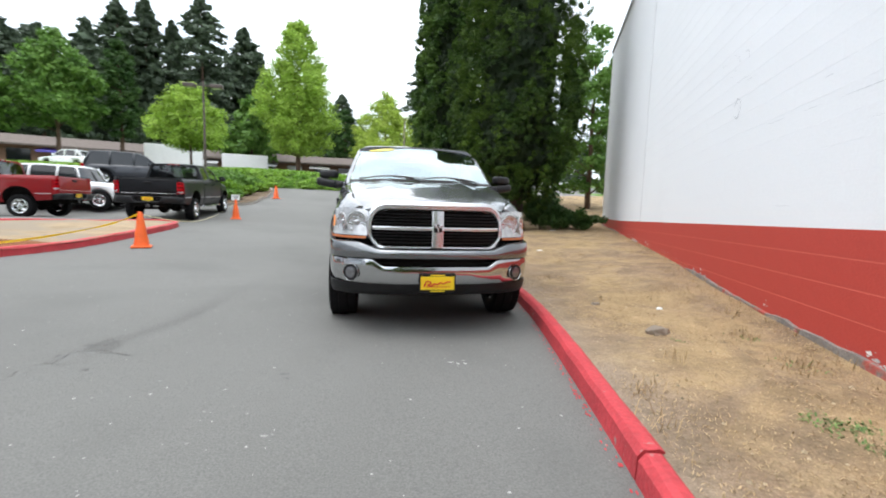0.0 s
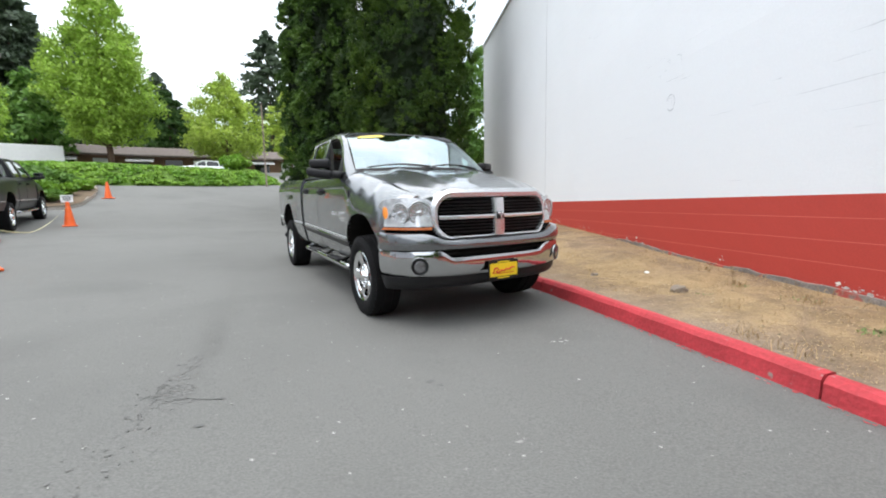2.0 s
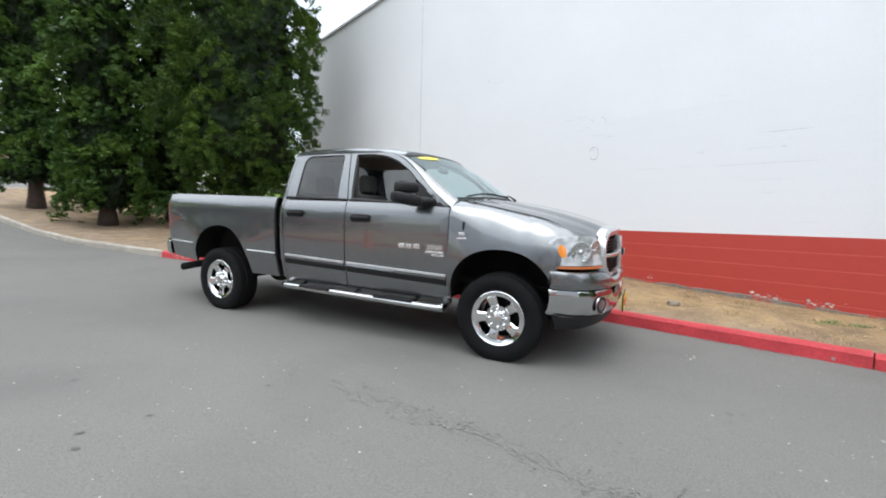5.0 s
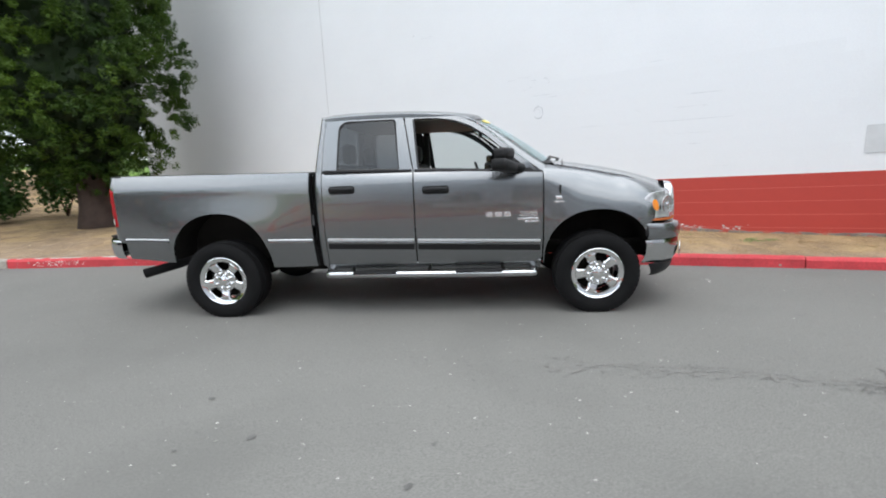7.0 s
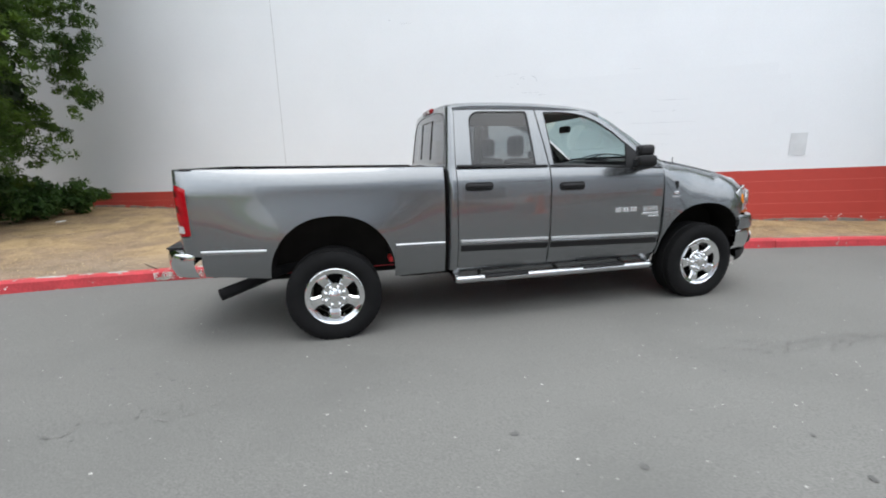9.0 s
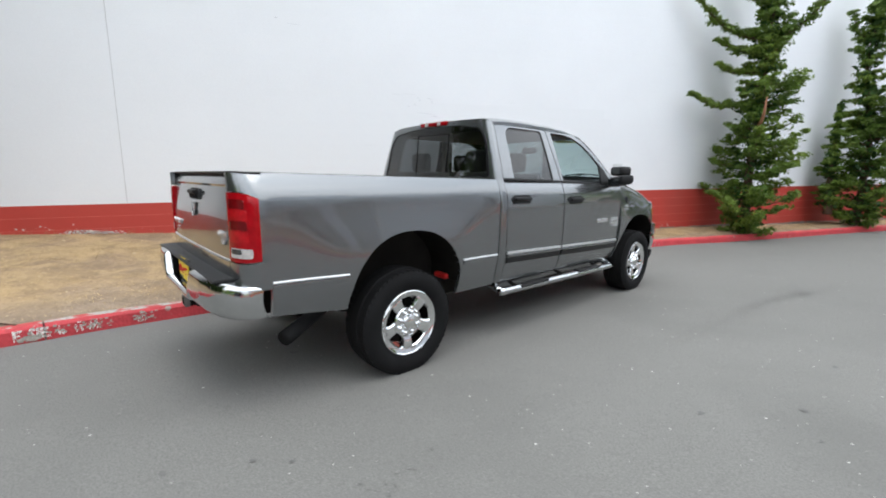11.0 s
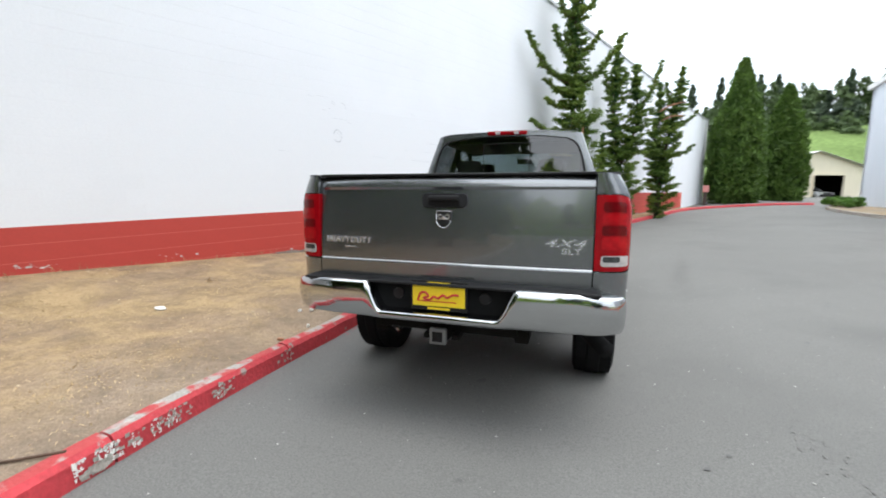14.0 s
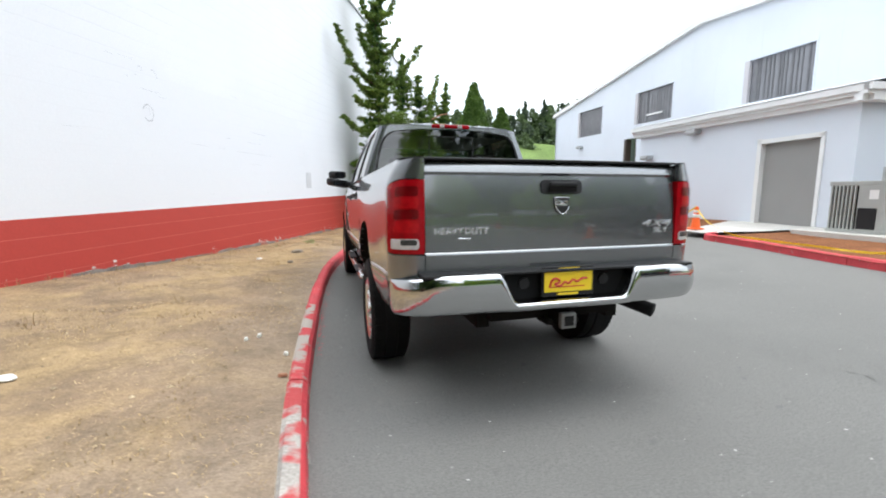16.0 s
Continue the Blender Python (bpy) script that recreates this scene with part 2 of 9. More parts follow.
L_SEQ2 = leaf_mat("shaded_sequoia_leaf", (0.028, 0.068, 0.013), (0.080, 0.148, 0.021))
L_JUN = leaf_mat("juniper_leaf", (0.090, 0.160, 0.026), (0.185, 0.265, 0.045))
L_CYP = leaf_mat("cypress_leaf", (0.06, 0.115, 0.02), (0.10, 0.17, 0.032))
L_MAPLE = leaf_mat("maple_leaf", (0.23, 0.365, 0.045), (0.33, 0.475, 0.075))
L_LIGHT = leaf_mat("light_leaf", (0.30, 0.42, 0.06), (0.40, 0.50, 0.09))
L_MID = leaf_mat("mid_leaf", (0.09, 0.19, 0.035), (0.15, 0.27, 0.05))
# Far fir leaf, its colour lightened and greyed for haze
L_DARK = leaf_mat("hazed_conifer_leaf", (0.062, 0.090, 0.058), (0.095, 0.130, 0.080))
# Near-black leaf colour that paints the shade deep inside the evergreens
L_CORESHADE = leaf_mat("core_shade_leaf", (0.010, 0.022, 0.006), (0.018, 0.034, 0.009))
L_HILLWOOD = leaf_mat("hill_wood_leaf", (0.085, 0.130, 0.055), (0.125, 0.175, 0.075))
L_IVY = leaf_mat("ivy_leaf", (0.12, 0.26, 0.02), (0.21, 0.36, 0.04))
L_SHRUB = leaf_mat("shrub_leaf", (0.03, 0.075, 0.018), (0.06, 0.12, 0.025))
M_ROOF = mat("brown_shingle", (0.13, 0.105, 0.09), 0.9, var=0.15, scale=2, fine=0.3, fine_scale=8)
M_BROWNWALL = mat("brown_wall", (0.22, 0.125, 0.075), 0.8, var=0.15, scale=1)
M_BEIGE = mat("cream_wall", (0.66, 0.60, 0.47), 0.8, var=0.05, scale=1)
M_GLASS_DARK = mat("dark_glass", (0.012, 0.014, 0.016), 0.05, var=0.0, spec=0.6)
M_STONE = mat("grey_stone", (0.25, 0.205, 0.16), 0.9, var=0.25, scale=8, bump=0.6, bump_scale=30)
M_PAPER = mat("white_litter", (0.75, 0.74, 0.70), 0.7)
M_OIL = mat("oil_spot", (0.105, 0.103, 0.098), 0.75, var=0.2, scale=20)
M_CRACK = mat("asphalt_seam", (0.144, 0.141, 0.133), 0.95, var=0.25, scale=6, fine=0.3, fine_scale=80, bump=0.4)
M_RUBBER = mat("tyre_rubber", (0.008, 0.008, 0.0085), 0.8, var=0.2, scale=10, bump=0.15, bump_scale=120, spec=0.15)
M_CHROME = mat("chrome", (0.54, 0.55, 0.56), 0.10, metal=1.0, var=0.0)
M_CHROMEW = mat("chromed_wheel", (0.80, 0.81, 0.82), 0.10, metal=1.0, var=0.04, scale=20)
M_PAINT = mat("grey_metallic_paint", (0.190, 0.199, 0.207), 0.27, metal=0.85, var=0.03, scale=1.5, fine=0.06, fine_scale=900, coat=1.0)
M_BLACKTRIM = mat("black_trim", (0.010, 0.010, 0.011), 0.4, var=0.1, spec=0.35)
M_UNDER = mat("dirty_underbody", (0.012, 0.011, 0.010), 0.95, var=0.3, scale=6, spec=0.1)
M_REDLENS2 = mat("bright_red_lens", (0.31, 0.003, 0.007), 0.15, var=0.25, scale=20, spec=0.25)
M_CLEARLENS = mat("clear_lens_reflector", (0.46, 0.46, 0.455), 0.33, metal=0.55, var=0.25, scale=18, coat=1.0)
M_AMBER = mat("amber_lens", (0.85, 0.27, 0.03), 0.15, var=0.15, scale=15, coat=0.8)
M_LETTERCHR = mat("silver_letter", (0.78, 0.79, 0.80), 0.25, metal=0.75, var=0.0)
M_STRIP = mat("silver_strip", (0.66, 0.67, 0.68), 0.32, metal=0.5, var=0.0)
# Lighter and darker reds put the lens's inner glow and shade into colour
M_REDHOT = mat("glow_painted_lens", (0.40, 0.005, 0.009), 0.15, var=0.25, scale=30, spec=0.3)
M_REDDARK = mat("shade_painted_lens", (0.135, 0.002, 0.004), 0.15, var=0.3, scale=20, spec=0.3)
M_STEELDARK = mat("dull_steel", (0.16, 0.16, 0.155), 0.5, metal=0.4, var=0.2, scale=20)
# Dark colour for the bulb's shadow in the reverse lens
M_BULB = mat("bulb_shadow_paint", (0.06, 0.065, 0.065), 0.25, var=0.5, scale=50, metal=0.3)
M_PLATE = mat("yellow_plate", (0.86, 0.62, 0.02), 0.45, var=0.05, scale=20)
M_REDINK = mat("red_ink", (0.55, 0.02, 0.02), 0.5)
M_SEAT = mat("grey_cloth", (0.085, 0.082, 0.076), 0.9, var=0.15, scale=8, bump=0.3, bump_scale=200)
M_TAN = mat("grey_interior_plastic", (0.20, 0.19, 0.17), 0.6, var=0.1, scale=8)
M_WSHIELD = glass_mat("windshield_glass", (0.74, 0.95, 0.93), 0.80, base=0.30, skin=(0.86, 0.98, 1.0))
M_SIDEGLASS = glass_mat("side_glass", (0.86, 0.93, 0.92), 0.80)
M_TINT = glass_mat("tinted_glass", (0.86, 0.92, 0.95), 0.32, gloss=1.15)
M_BACKGLASS = glass_mat("tinted_back_glass", (0.86, 0.92, 0.95), 0.32, base=0.10)
M_STICKER = mat("yellow_banner", (0.85, 0.68, 0.12), 0.5)
M_BLUE = mat("blue_awning", (0.10, 0.08, 0.35), 0.7)
M_CARRED = mat("dark_red_paint", (0.24, 0.008, 0.012), 0.35, metal=0.1, var=0.03, coat=0.4, spec=0.3)
M_CARBLACK = mat("black_paint", (0.006, 0.006, 0.007), 0.32, metal=0.0, var=0.0, coat=0.0, spec=0.22)
M_CARWHITE = mat("white_paint", (0.74, 0.75, 0.75), 0.35, var=0.02, coat=1.0)
M_CARNAVY = mat("dark_grey_paint", (0.018, 0.021, 0.028), 0.3, metal=0.2, var=0.0, coat=0.5)

M_BROWNSTEEL = mat("brown_painted_steel", (0.07, 0.05, 0.04), 0.5, var=0.1)
M_POLE = mat("weathered_pole", (0.24, 0.19, 0.155), 0.8, var=0.15, scale=5)
M_FLECK = mat("pale_fleck", (0.33, 0.325, 0.30), 0.8, var=0.2, scale=30, island=0.3)
M_CLOD = mat("clod", (0.40, 0.32, 0.21), 0.95, var=0.1, scale=5, island=0.4, spec=0.1)
M_JOINTDARK = mat("dark_joint", (0.52, 0.53, 0.545), 0.9, var=0.2)
M_PATCH = mat("grey_patch_paint", (0.63, 0.65, 0.67), 0.7, var=0.1, scale=4)
M_SCUFF = mat("grey_scuff", (0.52, 0.54, 0.57), 0.8, var=0.15, scale=30)
M_KERBTOP = mat("bare_kerb_top", (0.37, 0.345, 0.31), 0.9, var=0.2, scale=5, fine=0.3, fine_scale=60, bump=0.5, bump_scale=50, stain=(0.43, 0.06, 0.06), stain_at=(0.45, 0.53), stain_scale=4.5)
M_BOWL = mat("lamp_reflector", (0.60, 0.61, 0.62), 0.22, metal=0.85, var=0.25, scale=40, bump=0.5, bump_scale=45)
M_PAINT.node_tree.nodes["Principled BSDF"].inputs["Coat IOR"].default_value = 1.6
M_PAINT.node_tree.nodes["Principled BSDF"].inputs["Coat Roughness"].default_value = 0.04
M_PAINT.node_tree.nodes["Principled BSDF"].inputs["Coat Weight"].default_value = 1.0
M_MARKER = mat("dull_amber_strip", (0.45, 0.13, 0.04), 0.25, var=0.15, scale=30)
M_ROPE = mat("pale_rope", (0.62, 0.58, 0.38), 0.7, var=0.15, scale=12)
M_CHIP = mat("bare_block_chip", (0.62, 0.58, 0.55), 0.9, var=0.25, scale=40, island=0.2)
M_FOGLENS = mat("fog_lamp_lens", (0.20, 0.20, 0.21), 0.15, metal=0.6, var=0.3, scale=40, coat=0.5)
M_LAMPHOUSE = mat("lamp_housing", (0.62, 0.63, 0.64), 0.20, metal=0.6, var=0.30, scale=22, coat=0.6)
M_SOIL = mat("dark_soil", (0.15, 0.11, 0.075), 0.95, var=0.3, scale=2, fine=0.4, fine_scale=30, bump=0.8, bump_scale=30, spec=0.1)
M_KERBMIX = mat("half_worn_kerb_top", (0.47, 0.05, 0.055), 0.8, var=0.2, scale=5, fine=0.2, fine_scale=60, bump=0.4, bump_scale=50, stain=(0.36, 0.32, 0.28), stain_at=(0.50, 0.56), stain_scale=4.5)
M_HILL = mat("hill_grass", (0.13, 0.19, 0.06), 0.9, var=0.3, scale=0.12, fine=0.3, fine_scale=2.0, bump=0.5, bump_scale=1.5, spec=0.1)
M_REVERSE = mat("reverse_lens", (0.50, 0.47, 0.46), 0.3, var=0.25, scale=40, spec=0.3)
M_SIGNPINK = mat("faded_red_sign", (0.55, 0.22, 0.20), 0.6, var=0.2, scale=8)
M_GRILLECHR = mat("brushed_chrome", (0.72, 0.73, 0.74), 0.27, metal=0.8, var=0.04, scale=9)

# ---- building helpers ----
def mesh(name, verts, faces, material, parent=None, smooth=False, label="", mats=None, index=None):
    me = bpy.data.meshes.new(name)
    me.from_pydata([tuple(map(float, v)) for v in verts], [], [tuple(int(i) for i in f) for f in faces])
    for m in (mats or [material]):
        me.materials.append(m)
    if index is not None:
        me.polygons.foreach_set("material_index", list(index))
    if smooth:
        me.polygons.foreach_set("use_smooth", [True] * len(me.polygons))
    me.update()
    ob = new(name, me)
    if parent:
        ob.parent = parent
    if label:
        ob["label"] = label
    return ob


def part(name, bm, material, parent=None, label="", smooth=False, flat_angle=None):
    me = bpy.data.meshes.new(name)
    bm.normal_update()
    bm.to_mesh(me)
    bm.free()
    me.materials.append(material)
    if smooth:
        me.polygons.foreach_set("use_smooth", [True] * len(me.polygons))
        me.set_sharp_from_angle(angle=radians(flat_angle or 35))
    ob = new(name, me)
    if parent:
        ob.parent = parent
    if label:
        ob["label"] = label
    return ob


def empty(name, m, label, category, group="", kind=""):
    ob = new(name)
    ob.matrix_world = m
    return tagged(ob, label, category, group, kind)


def box(bm, x0, x1, y0, y1, z0, z1, bevel=0.0, m=None):
    r = bmesh.ops.create_cube(bm, size=1.0)
    vs = r["verts"]
    for v in vs:
        v.co = Vector(((x0 + x1) / 2 + v.co.x * (x1 - x0), (y0 + y1) / 2 + v.co.y * (y1 - y0), (z0 + z1) / 2 + v.co.z * (z1 - z0)))
    if bevel:
        es = list({e for v in vs for e in v.link_edges})
        vs = bmesh.ops.bevel(bm, geom=es, offset=bevel, segments=2, affect="EDGES", profile=0.5)["verts"]
    if m is not None:
        bmesh.ops.transform(bm, matrix=m, verts=list(vs))
    return vs


def boxes(*items, bevel=0.0):
    bm = bmesh.new()
    for it in items:
        box(bm, *it, bevel=bevel)
    return bm


def cyl(bm, p0, p1, r0, r1=None, n=16, caps=True):
    p0, p1 = Vector(p0), Vector(p1)
    d = p1 - p0
    q = d.to_track_quat("Z", "Y").to_matrix().to_4x4()
    bmesh.ops.create_cone(bm, cap_ends=caps, segments=n, radius1=r0, radius2=r0 if r1 is None else r1, depth=d.length,
                          matrix=Matrix.Translation((p0 + p1) / 2) @ q)
    return bm


def tube(points, r, n=8, closed=False):
    """Verts and faces of a pipe along points; r a number or one radius a point."""
    P = np.array(points, float)
    k = len(P)
    rs = np.broadcast_to(np.array(r, float), (k,))
    vs, fs = [], []
    side = None
    for i in range(k):
        a, b = P[max(i - 1, 0)], P[min(i + 1, k - 1)]
        t = (b - a) / (np.linalg.norm(b - a) + 1e-9)
        if side is None:
            side = np.cross(t, (0, 0, 1)) if abs(t[2]) < 0.9 else np.cross(t, (1, 0, 0))
        side = side - t * (side @ t)
        side /= np.linalg.norm(side) + 1e-9
        up = np.cross(side, t)
        for j in range(n):
            a2 = 2 * math.pi * j / n
            vs.append(P[i] + rs[i] * (math.cos(a2) * side + math.sin(a2) * up))
    for i in range(k - 1):
        for j in range(n):
            fs.append((i * n + j, i * n + (j + 1) % n, (i + 1) * n + (j + 1) % n, (i + 1) * n + j))
    fs.append(tuple(range(n))[::-1])
    fs.append(tuple((k - 1) * n + j for j in range(n)))
    return vs, fs


def grid_faces(nu, nv, flip=False):
    fs = []
    for i in range(nu - 1):
        for j in range(nv - 1):
            q = (i * nv + j, (i + 1) * nv + j, (i + 1) * nv + j + 1, i * nv + j + 1)
            fs.append(q[::-1] if flip else q)
    return fs


def spline(pts, n):
    """Catmull-Rom through points, n steps a span."""
    P = np.array(pts, float)
    Q = np.vstack([2 * P[0] - P[1], P, 2 * P[-1] - P[-2]])
    out = []
    for i in range(1, len(Q) - 2):
        for k in range(n):
            t = k / n
            a, b, c, d = Q[i - 1], Q[i], Q[i + 1], Q[i + 2]
            out.append(0.5 * (2 * b + (c - a) * t + (2 * a - 5 * b + 4 * c - d) * t * t + (3 * b - a - 3 * c + d) * t ** 3))
    out.append(P[-1])
    return np.array(out)


def ground_z(x, y):
    """Height of the ground sheet: level under the truck, rising to one side and up the road."""
    x, y = np.asarray(x, float), np.asarray(y, float)
    z = np.interp(y, [-400, -120, -45, -25, 3.7, 5, 7, 12, 14.3, 20, 26, 60, 120, 400], [3, 3, 0.4, 0, 0.004, 0.055, 0.11, 0.20, 0.36, 1.12, 2.0, 4.8, 9, 11])
    z = z + 0.045 * np.minimum(np.clip(-x - 0.8, 0, 12), np.interp(y, [4, 8], [12, 6]))
    lift = np.clip((y - 14.5) / 5, 0, 1)
    z = z - 0.26 * np.clip((-x - 8) / 3, 0, 1) * np.interp(y, [11, 14, 17, 20], [0, 1, 1, 0.5]) * np.interp(y, [20, 24], [1, 0])
    return z + 0.06 * np.clip(-x - 8, 0, 6) * lift * lift * (3 - 2 * lift)


def leaves(centres, radii, count, size, rng, squash=1.0, shell=0.55, aspect=1.6, up=0.0, spiky=0.0):
    """Leaf quads on and in ellipsoid clumps. centres (k,3), radii (k,3), count a clump."""
    C, R = np.asarray(centres, float), np.asarray(radii, float)
    idx = np.repeat(np.arange(len(C)), count)
    d = rng.normal(size=(len(idx), 3))
    d /= np.linalg.norm(d, axis=1, keepdims=True)
    rad = shell + (1 - shell) * rng.random((len(idx), 1))
    p = C[idx] + d * rad * R[idx]
    nrm = d + 0.7 * rng.normal(size=d.shape)
    nrm[:, 2] += up
    nrm /= np.linalg.norm(nrm, axis=1, keepdims=True)
    t = np.cross(nrm, rng.normal(size=d.shape))
    if spiky:
        t = d + (1 / spiky) * rng.normal(size=d.shape) * 0.5 + np.array((0, 0, up))
        nrm = np.cross(t, rng.normal(size=d.shape))
        nrm /= np.linalg.norm(nrm, axis=1, keepdims=True)
    t /= np.linalg.norm(t, axis=1, keepdims=True)
    b = np.cross(nrm, t)
    s = size * (0.6 + 0.8 * rng.random((len(idx), 1)))
    t, b = t * s * 0.5 * aspect, b * s * 0.5
    v = np.stack([p - t, p - b * 0.9, p + t, p + b * 0.9], 1).reshape(-1, 3)
    f = np.arange(len(v)).reshape(-1, 4)
    return v, f


def leaf_ob(name, v, f, material, parent=None, label=""):
    me = bpy.data.meshes.new(name)
    me.vertices.add(len(v))
    me.vertices.foreach_set("co", np.asarray(v, np.float32).ravel())
    me.loops.add(f.size)
    me.loops.foreach_set("vertex_index", np.asarray(f, np.int32).ravel())
    me.polygons.add(len(f))
    me.polygons.foreach_set("loop_start", np.arange(0, f.size, 4, dtype=np.int32))
    me.materials.append(material)
    me.update(calc_edges=True)
    ob = new(name, me)
    if parent:
        ob.parent = parent
    if label:
        ob["label"] = label
    return ob

# ---- ground, kerbs, verge ----
def axis_steps(lo, hi, step, far, grow=1.35):
    mid = list(np.arange(lo, hi + 1e-6, step))
    out, s, v = [], step, hi
    while v < far:
        s *= grow
        v += s
        out.append(v)
    low, s, v = [], step, lo
    while v > -far:
        s *= grow
        v -= s
        low.append(v)
    return np.array(low[::-1] + mid + out)


gx, gy = axis_steps(-30, 22, 0.8, 1800), axis_steps(-50, 66, 0.8, 1800)
GX, GY = np.meshgrid(gx, gy, indexing="ij")
g_verts = np.stack([GX, GY, ground_z(GX, GY)], -1).reshape(-1, 3)
g_faces = grid_faces(len(gx), len(gy))
g_index = []
for f in g_faces:
    cx, cy = g_verts[list(f)].mean(0)[:2]
    road = (-30 < cx < 20 and -46 < cy < 60) or (-60 < cx < 40 and 36 < cy < 60)
    g_index.append(0 if road else 1)
ground = tagged(mesh("ground", g_verts, g_faces, None, smooth=True, mats=[M_ASPHALT, M_LAWN], index=g_index),
                "worn grey asphalt lot and lane with grass beyond it", "ground", kind="structure")

KERB_PTS = [(-15.0, -25.5), (-10.1, -23.6), (-7.03, -21.1), (-4.3, -14.8), (-2.96, -11.7), (-1.75, -9.1), (-0.45, -5.9), (0.14, -4.5), (0.56, -2.9),
            (0.93, -1.2), (1.15, 0.0), (1.28, 1.4), (1.35, 3.0), (1.37, 4.4), (1.30, 5.8), (1.12, 7.4), (1.05, 9.0), (1.08, 12.0), (1.08, 15.0), (1.15, 18.0),
            (1.7, 21.3), (2.9, 23.3), (6.0, 24.2), (12.0, 24.6)]
KERB = spline(KERB_PTS, 10)


def kerb_x(y):
    return np.interp(y, KERB[:, 1], KERB[:, 0])


def kerb_run(name, line, joints, parent, material, w=0.13, h=0.14, z_of=ground_z, top=None):
    """Kerb stones along a line, one mesh a length between joints, top edges rounded."""
    line = np.array(line, float)
    d = np.r_[0, np.cumsum(np.linalg.norm(np.diff(line, axis=0), axis=1))]
    marks = [0.0] + [j for j in joints if 0.3 < j < d[-1] - 0.3] + [d[-1]]
    prof = [(0.0, -0.12), (0.012, h - 0.035), (0.035, h - 0.006), (0.06, h), (w - 0.03, h), (w - 0.008, h - 0.012), (w, h - 0.04), (w, -0.12)]
    rng = np.random.default_rng(5)
    for a, b in zip(marks[:-1], marks[1:]):
        t = np.linspace(a + 0.006, b - 0.006, max(3, int((b - a) / 0.22)))
        px, py = np.interp(t, d, line[:, 0]), np.interp(t, d, line[:, 1])
        tx, ty = np.gradient(px), np.gradient(py)
        ln = np.hypot(tx, ty)
        nx, ny = ty / ln, -tx / ln
        vs = []
        lift = rng.normal(0, 0.004)
        for i in range(len(t)):
            z = float(z_of(px[i], py[i]))
            for o, hh in prof:
                wob = rng.normal(0, 0.0025) if hh > 0 else 0
                vs.append((px[i] + nx[i] * (o + wob), py[i] + ny[i] * (o + wob), z + hh + (lift + wob if hh > 0 else 0)))
        k = len(prof)
        fs = grid_faces(len(t), k)
        fs += [tuple(range(k))[::-1], tuple((len(t) - 1) * k + i for i in range(k))]
        m = material(float(py[len(t) // 2])) if callable(material) else material
        mt = top(float(py[len(t) // 2])) if top else m
        mesh(name, vs, fs, m, parent, mats=[m, mt], index=[1 if j >= 2 else 0 for i in range(len(t) - 1) for j in range(k - 1)] + [0, 0])


kerb_d = np.r_[0, np.cumsum(np.linalg.norm(np.diff(KERB, axis=0), axis=1))]


def along(y):
    return float(np.interp(y, KERB[:, 1], kerb_d))


kerb_right = empty("kerb_roadside", Matrix(), "chipped red-painted concrete kerb along the dry verge", "kerb", kind="structure")
kerb_run("kerb_stone", KERB, [along(y) for y in (-22, -19, -16, -13, -10, -7.8, -5.4, -2.93, -0.2, 2.4, 4.22, 5.55, 8.3, 11, 14, 17, 20)] + [along(22.5) + 3],
         kerb_right, lambda y: M_KERBRED if y < 8.3 else M_KERB, top=lambda y: M_KERBRED if y < 1.5 else M_KERBMIX if y < 4.2 else M_KERBTOP if y < 8.3 else M_KERB)

ISLAND = spline([(-6.95, -0.55), (-6.5, -0.35), (-6.28, 0.8), (-5.85, 2.6), (-5.62, 4.5), (-5.66, 6.6), (-5.85, 8.2), (-6.15, 8.75), (-6.7, 8.7), (-8.2, 7.2), (-9.6, 5.6), (-11.5, 4.4)], 8)
kerb_left = empty("kerb_island", Matrix(), "red-painted concrete kerb round the planted island", "kerb", kind="structure")
kerb_run("kerb_stone", ISLAND[::-1], [1.6, 3.8, 5.6, 8.2, 11.0, 13.4], kerb_left, M_KERBRED)
BED2 = spline([(-9.5, -7.4), (-8.6, -6.2), (-7.8, -4.5), (-7.0, -2.8), (-6.55, -1.5), (-6.6, -1.25), (-6.95, -1.2)], 8)
kerb_bed = empty("kerb_bed", Matrix(), "weathered grey concrete kerb of the mulch bed", "kerb", kind="structure")
kerb_run("kerb_stone", BED2[::-1], [1.5, 3.6, 5.4], kerb_bed, M_KERB)
FARBED = spline([(-9.0, 16.4), (-7.0, 16.2), (-6.3, 16.8), (-6.2, 18.5), (-6.3, 21.0), (-6.7, 23.0), (-8.0, 24.2)], 8)
kerb_far = empty("kerb_shrub_bed", Matrix(), "pale concrete kerb of the shrub bed", "kerb", kind="structure")
kerb_run("kerb_stone", FARBED[::-1], [2.5, 5, 7.5], kerb_far, M_KERB)
BED3 = spline([(-17.5, -21.6), (-14.2, -21.2), (-12.6, -19.0), (-11.6, -16.2), (-10.9, -13.0), (-10.7, -11.4), (-11.4, -10.6)], 6)
kerb_long = empty("kerb_facade_bed", Matrix(), "low grey concrete kerb before the workshop", "kerb", kind="structure")
kerb_run("kerb_stone", BED3[::-1], [3, 6, 9], kerb_long, M_KERB)

# wall line: W0 a point on its face, WD along it, WN into the building
W0, WD = Vector((3.53, -0.14, 0)), Vector((0.41, 0.9121, 0))
WN = Vector((WD.y, -WD.x, 0))
S0, S1 = -26.2, 13.3


def wall_pt(s, off, z):
    p = W0 + WD * s + WN * off
    return (p.x, p.y, z)


def band_z(s):
    return 1.02 - 0.021 * np.clip(s, -14, 9)


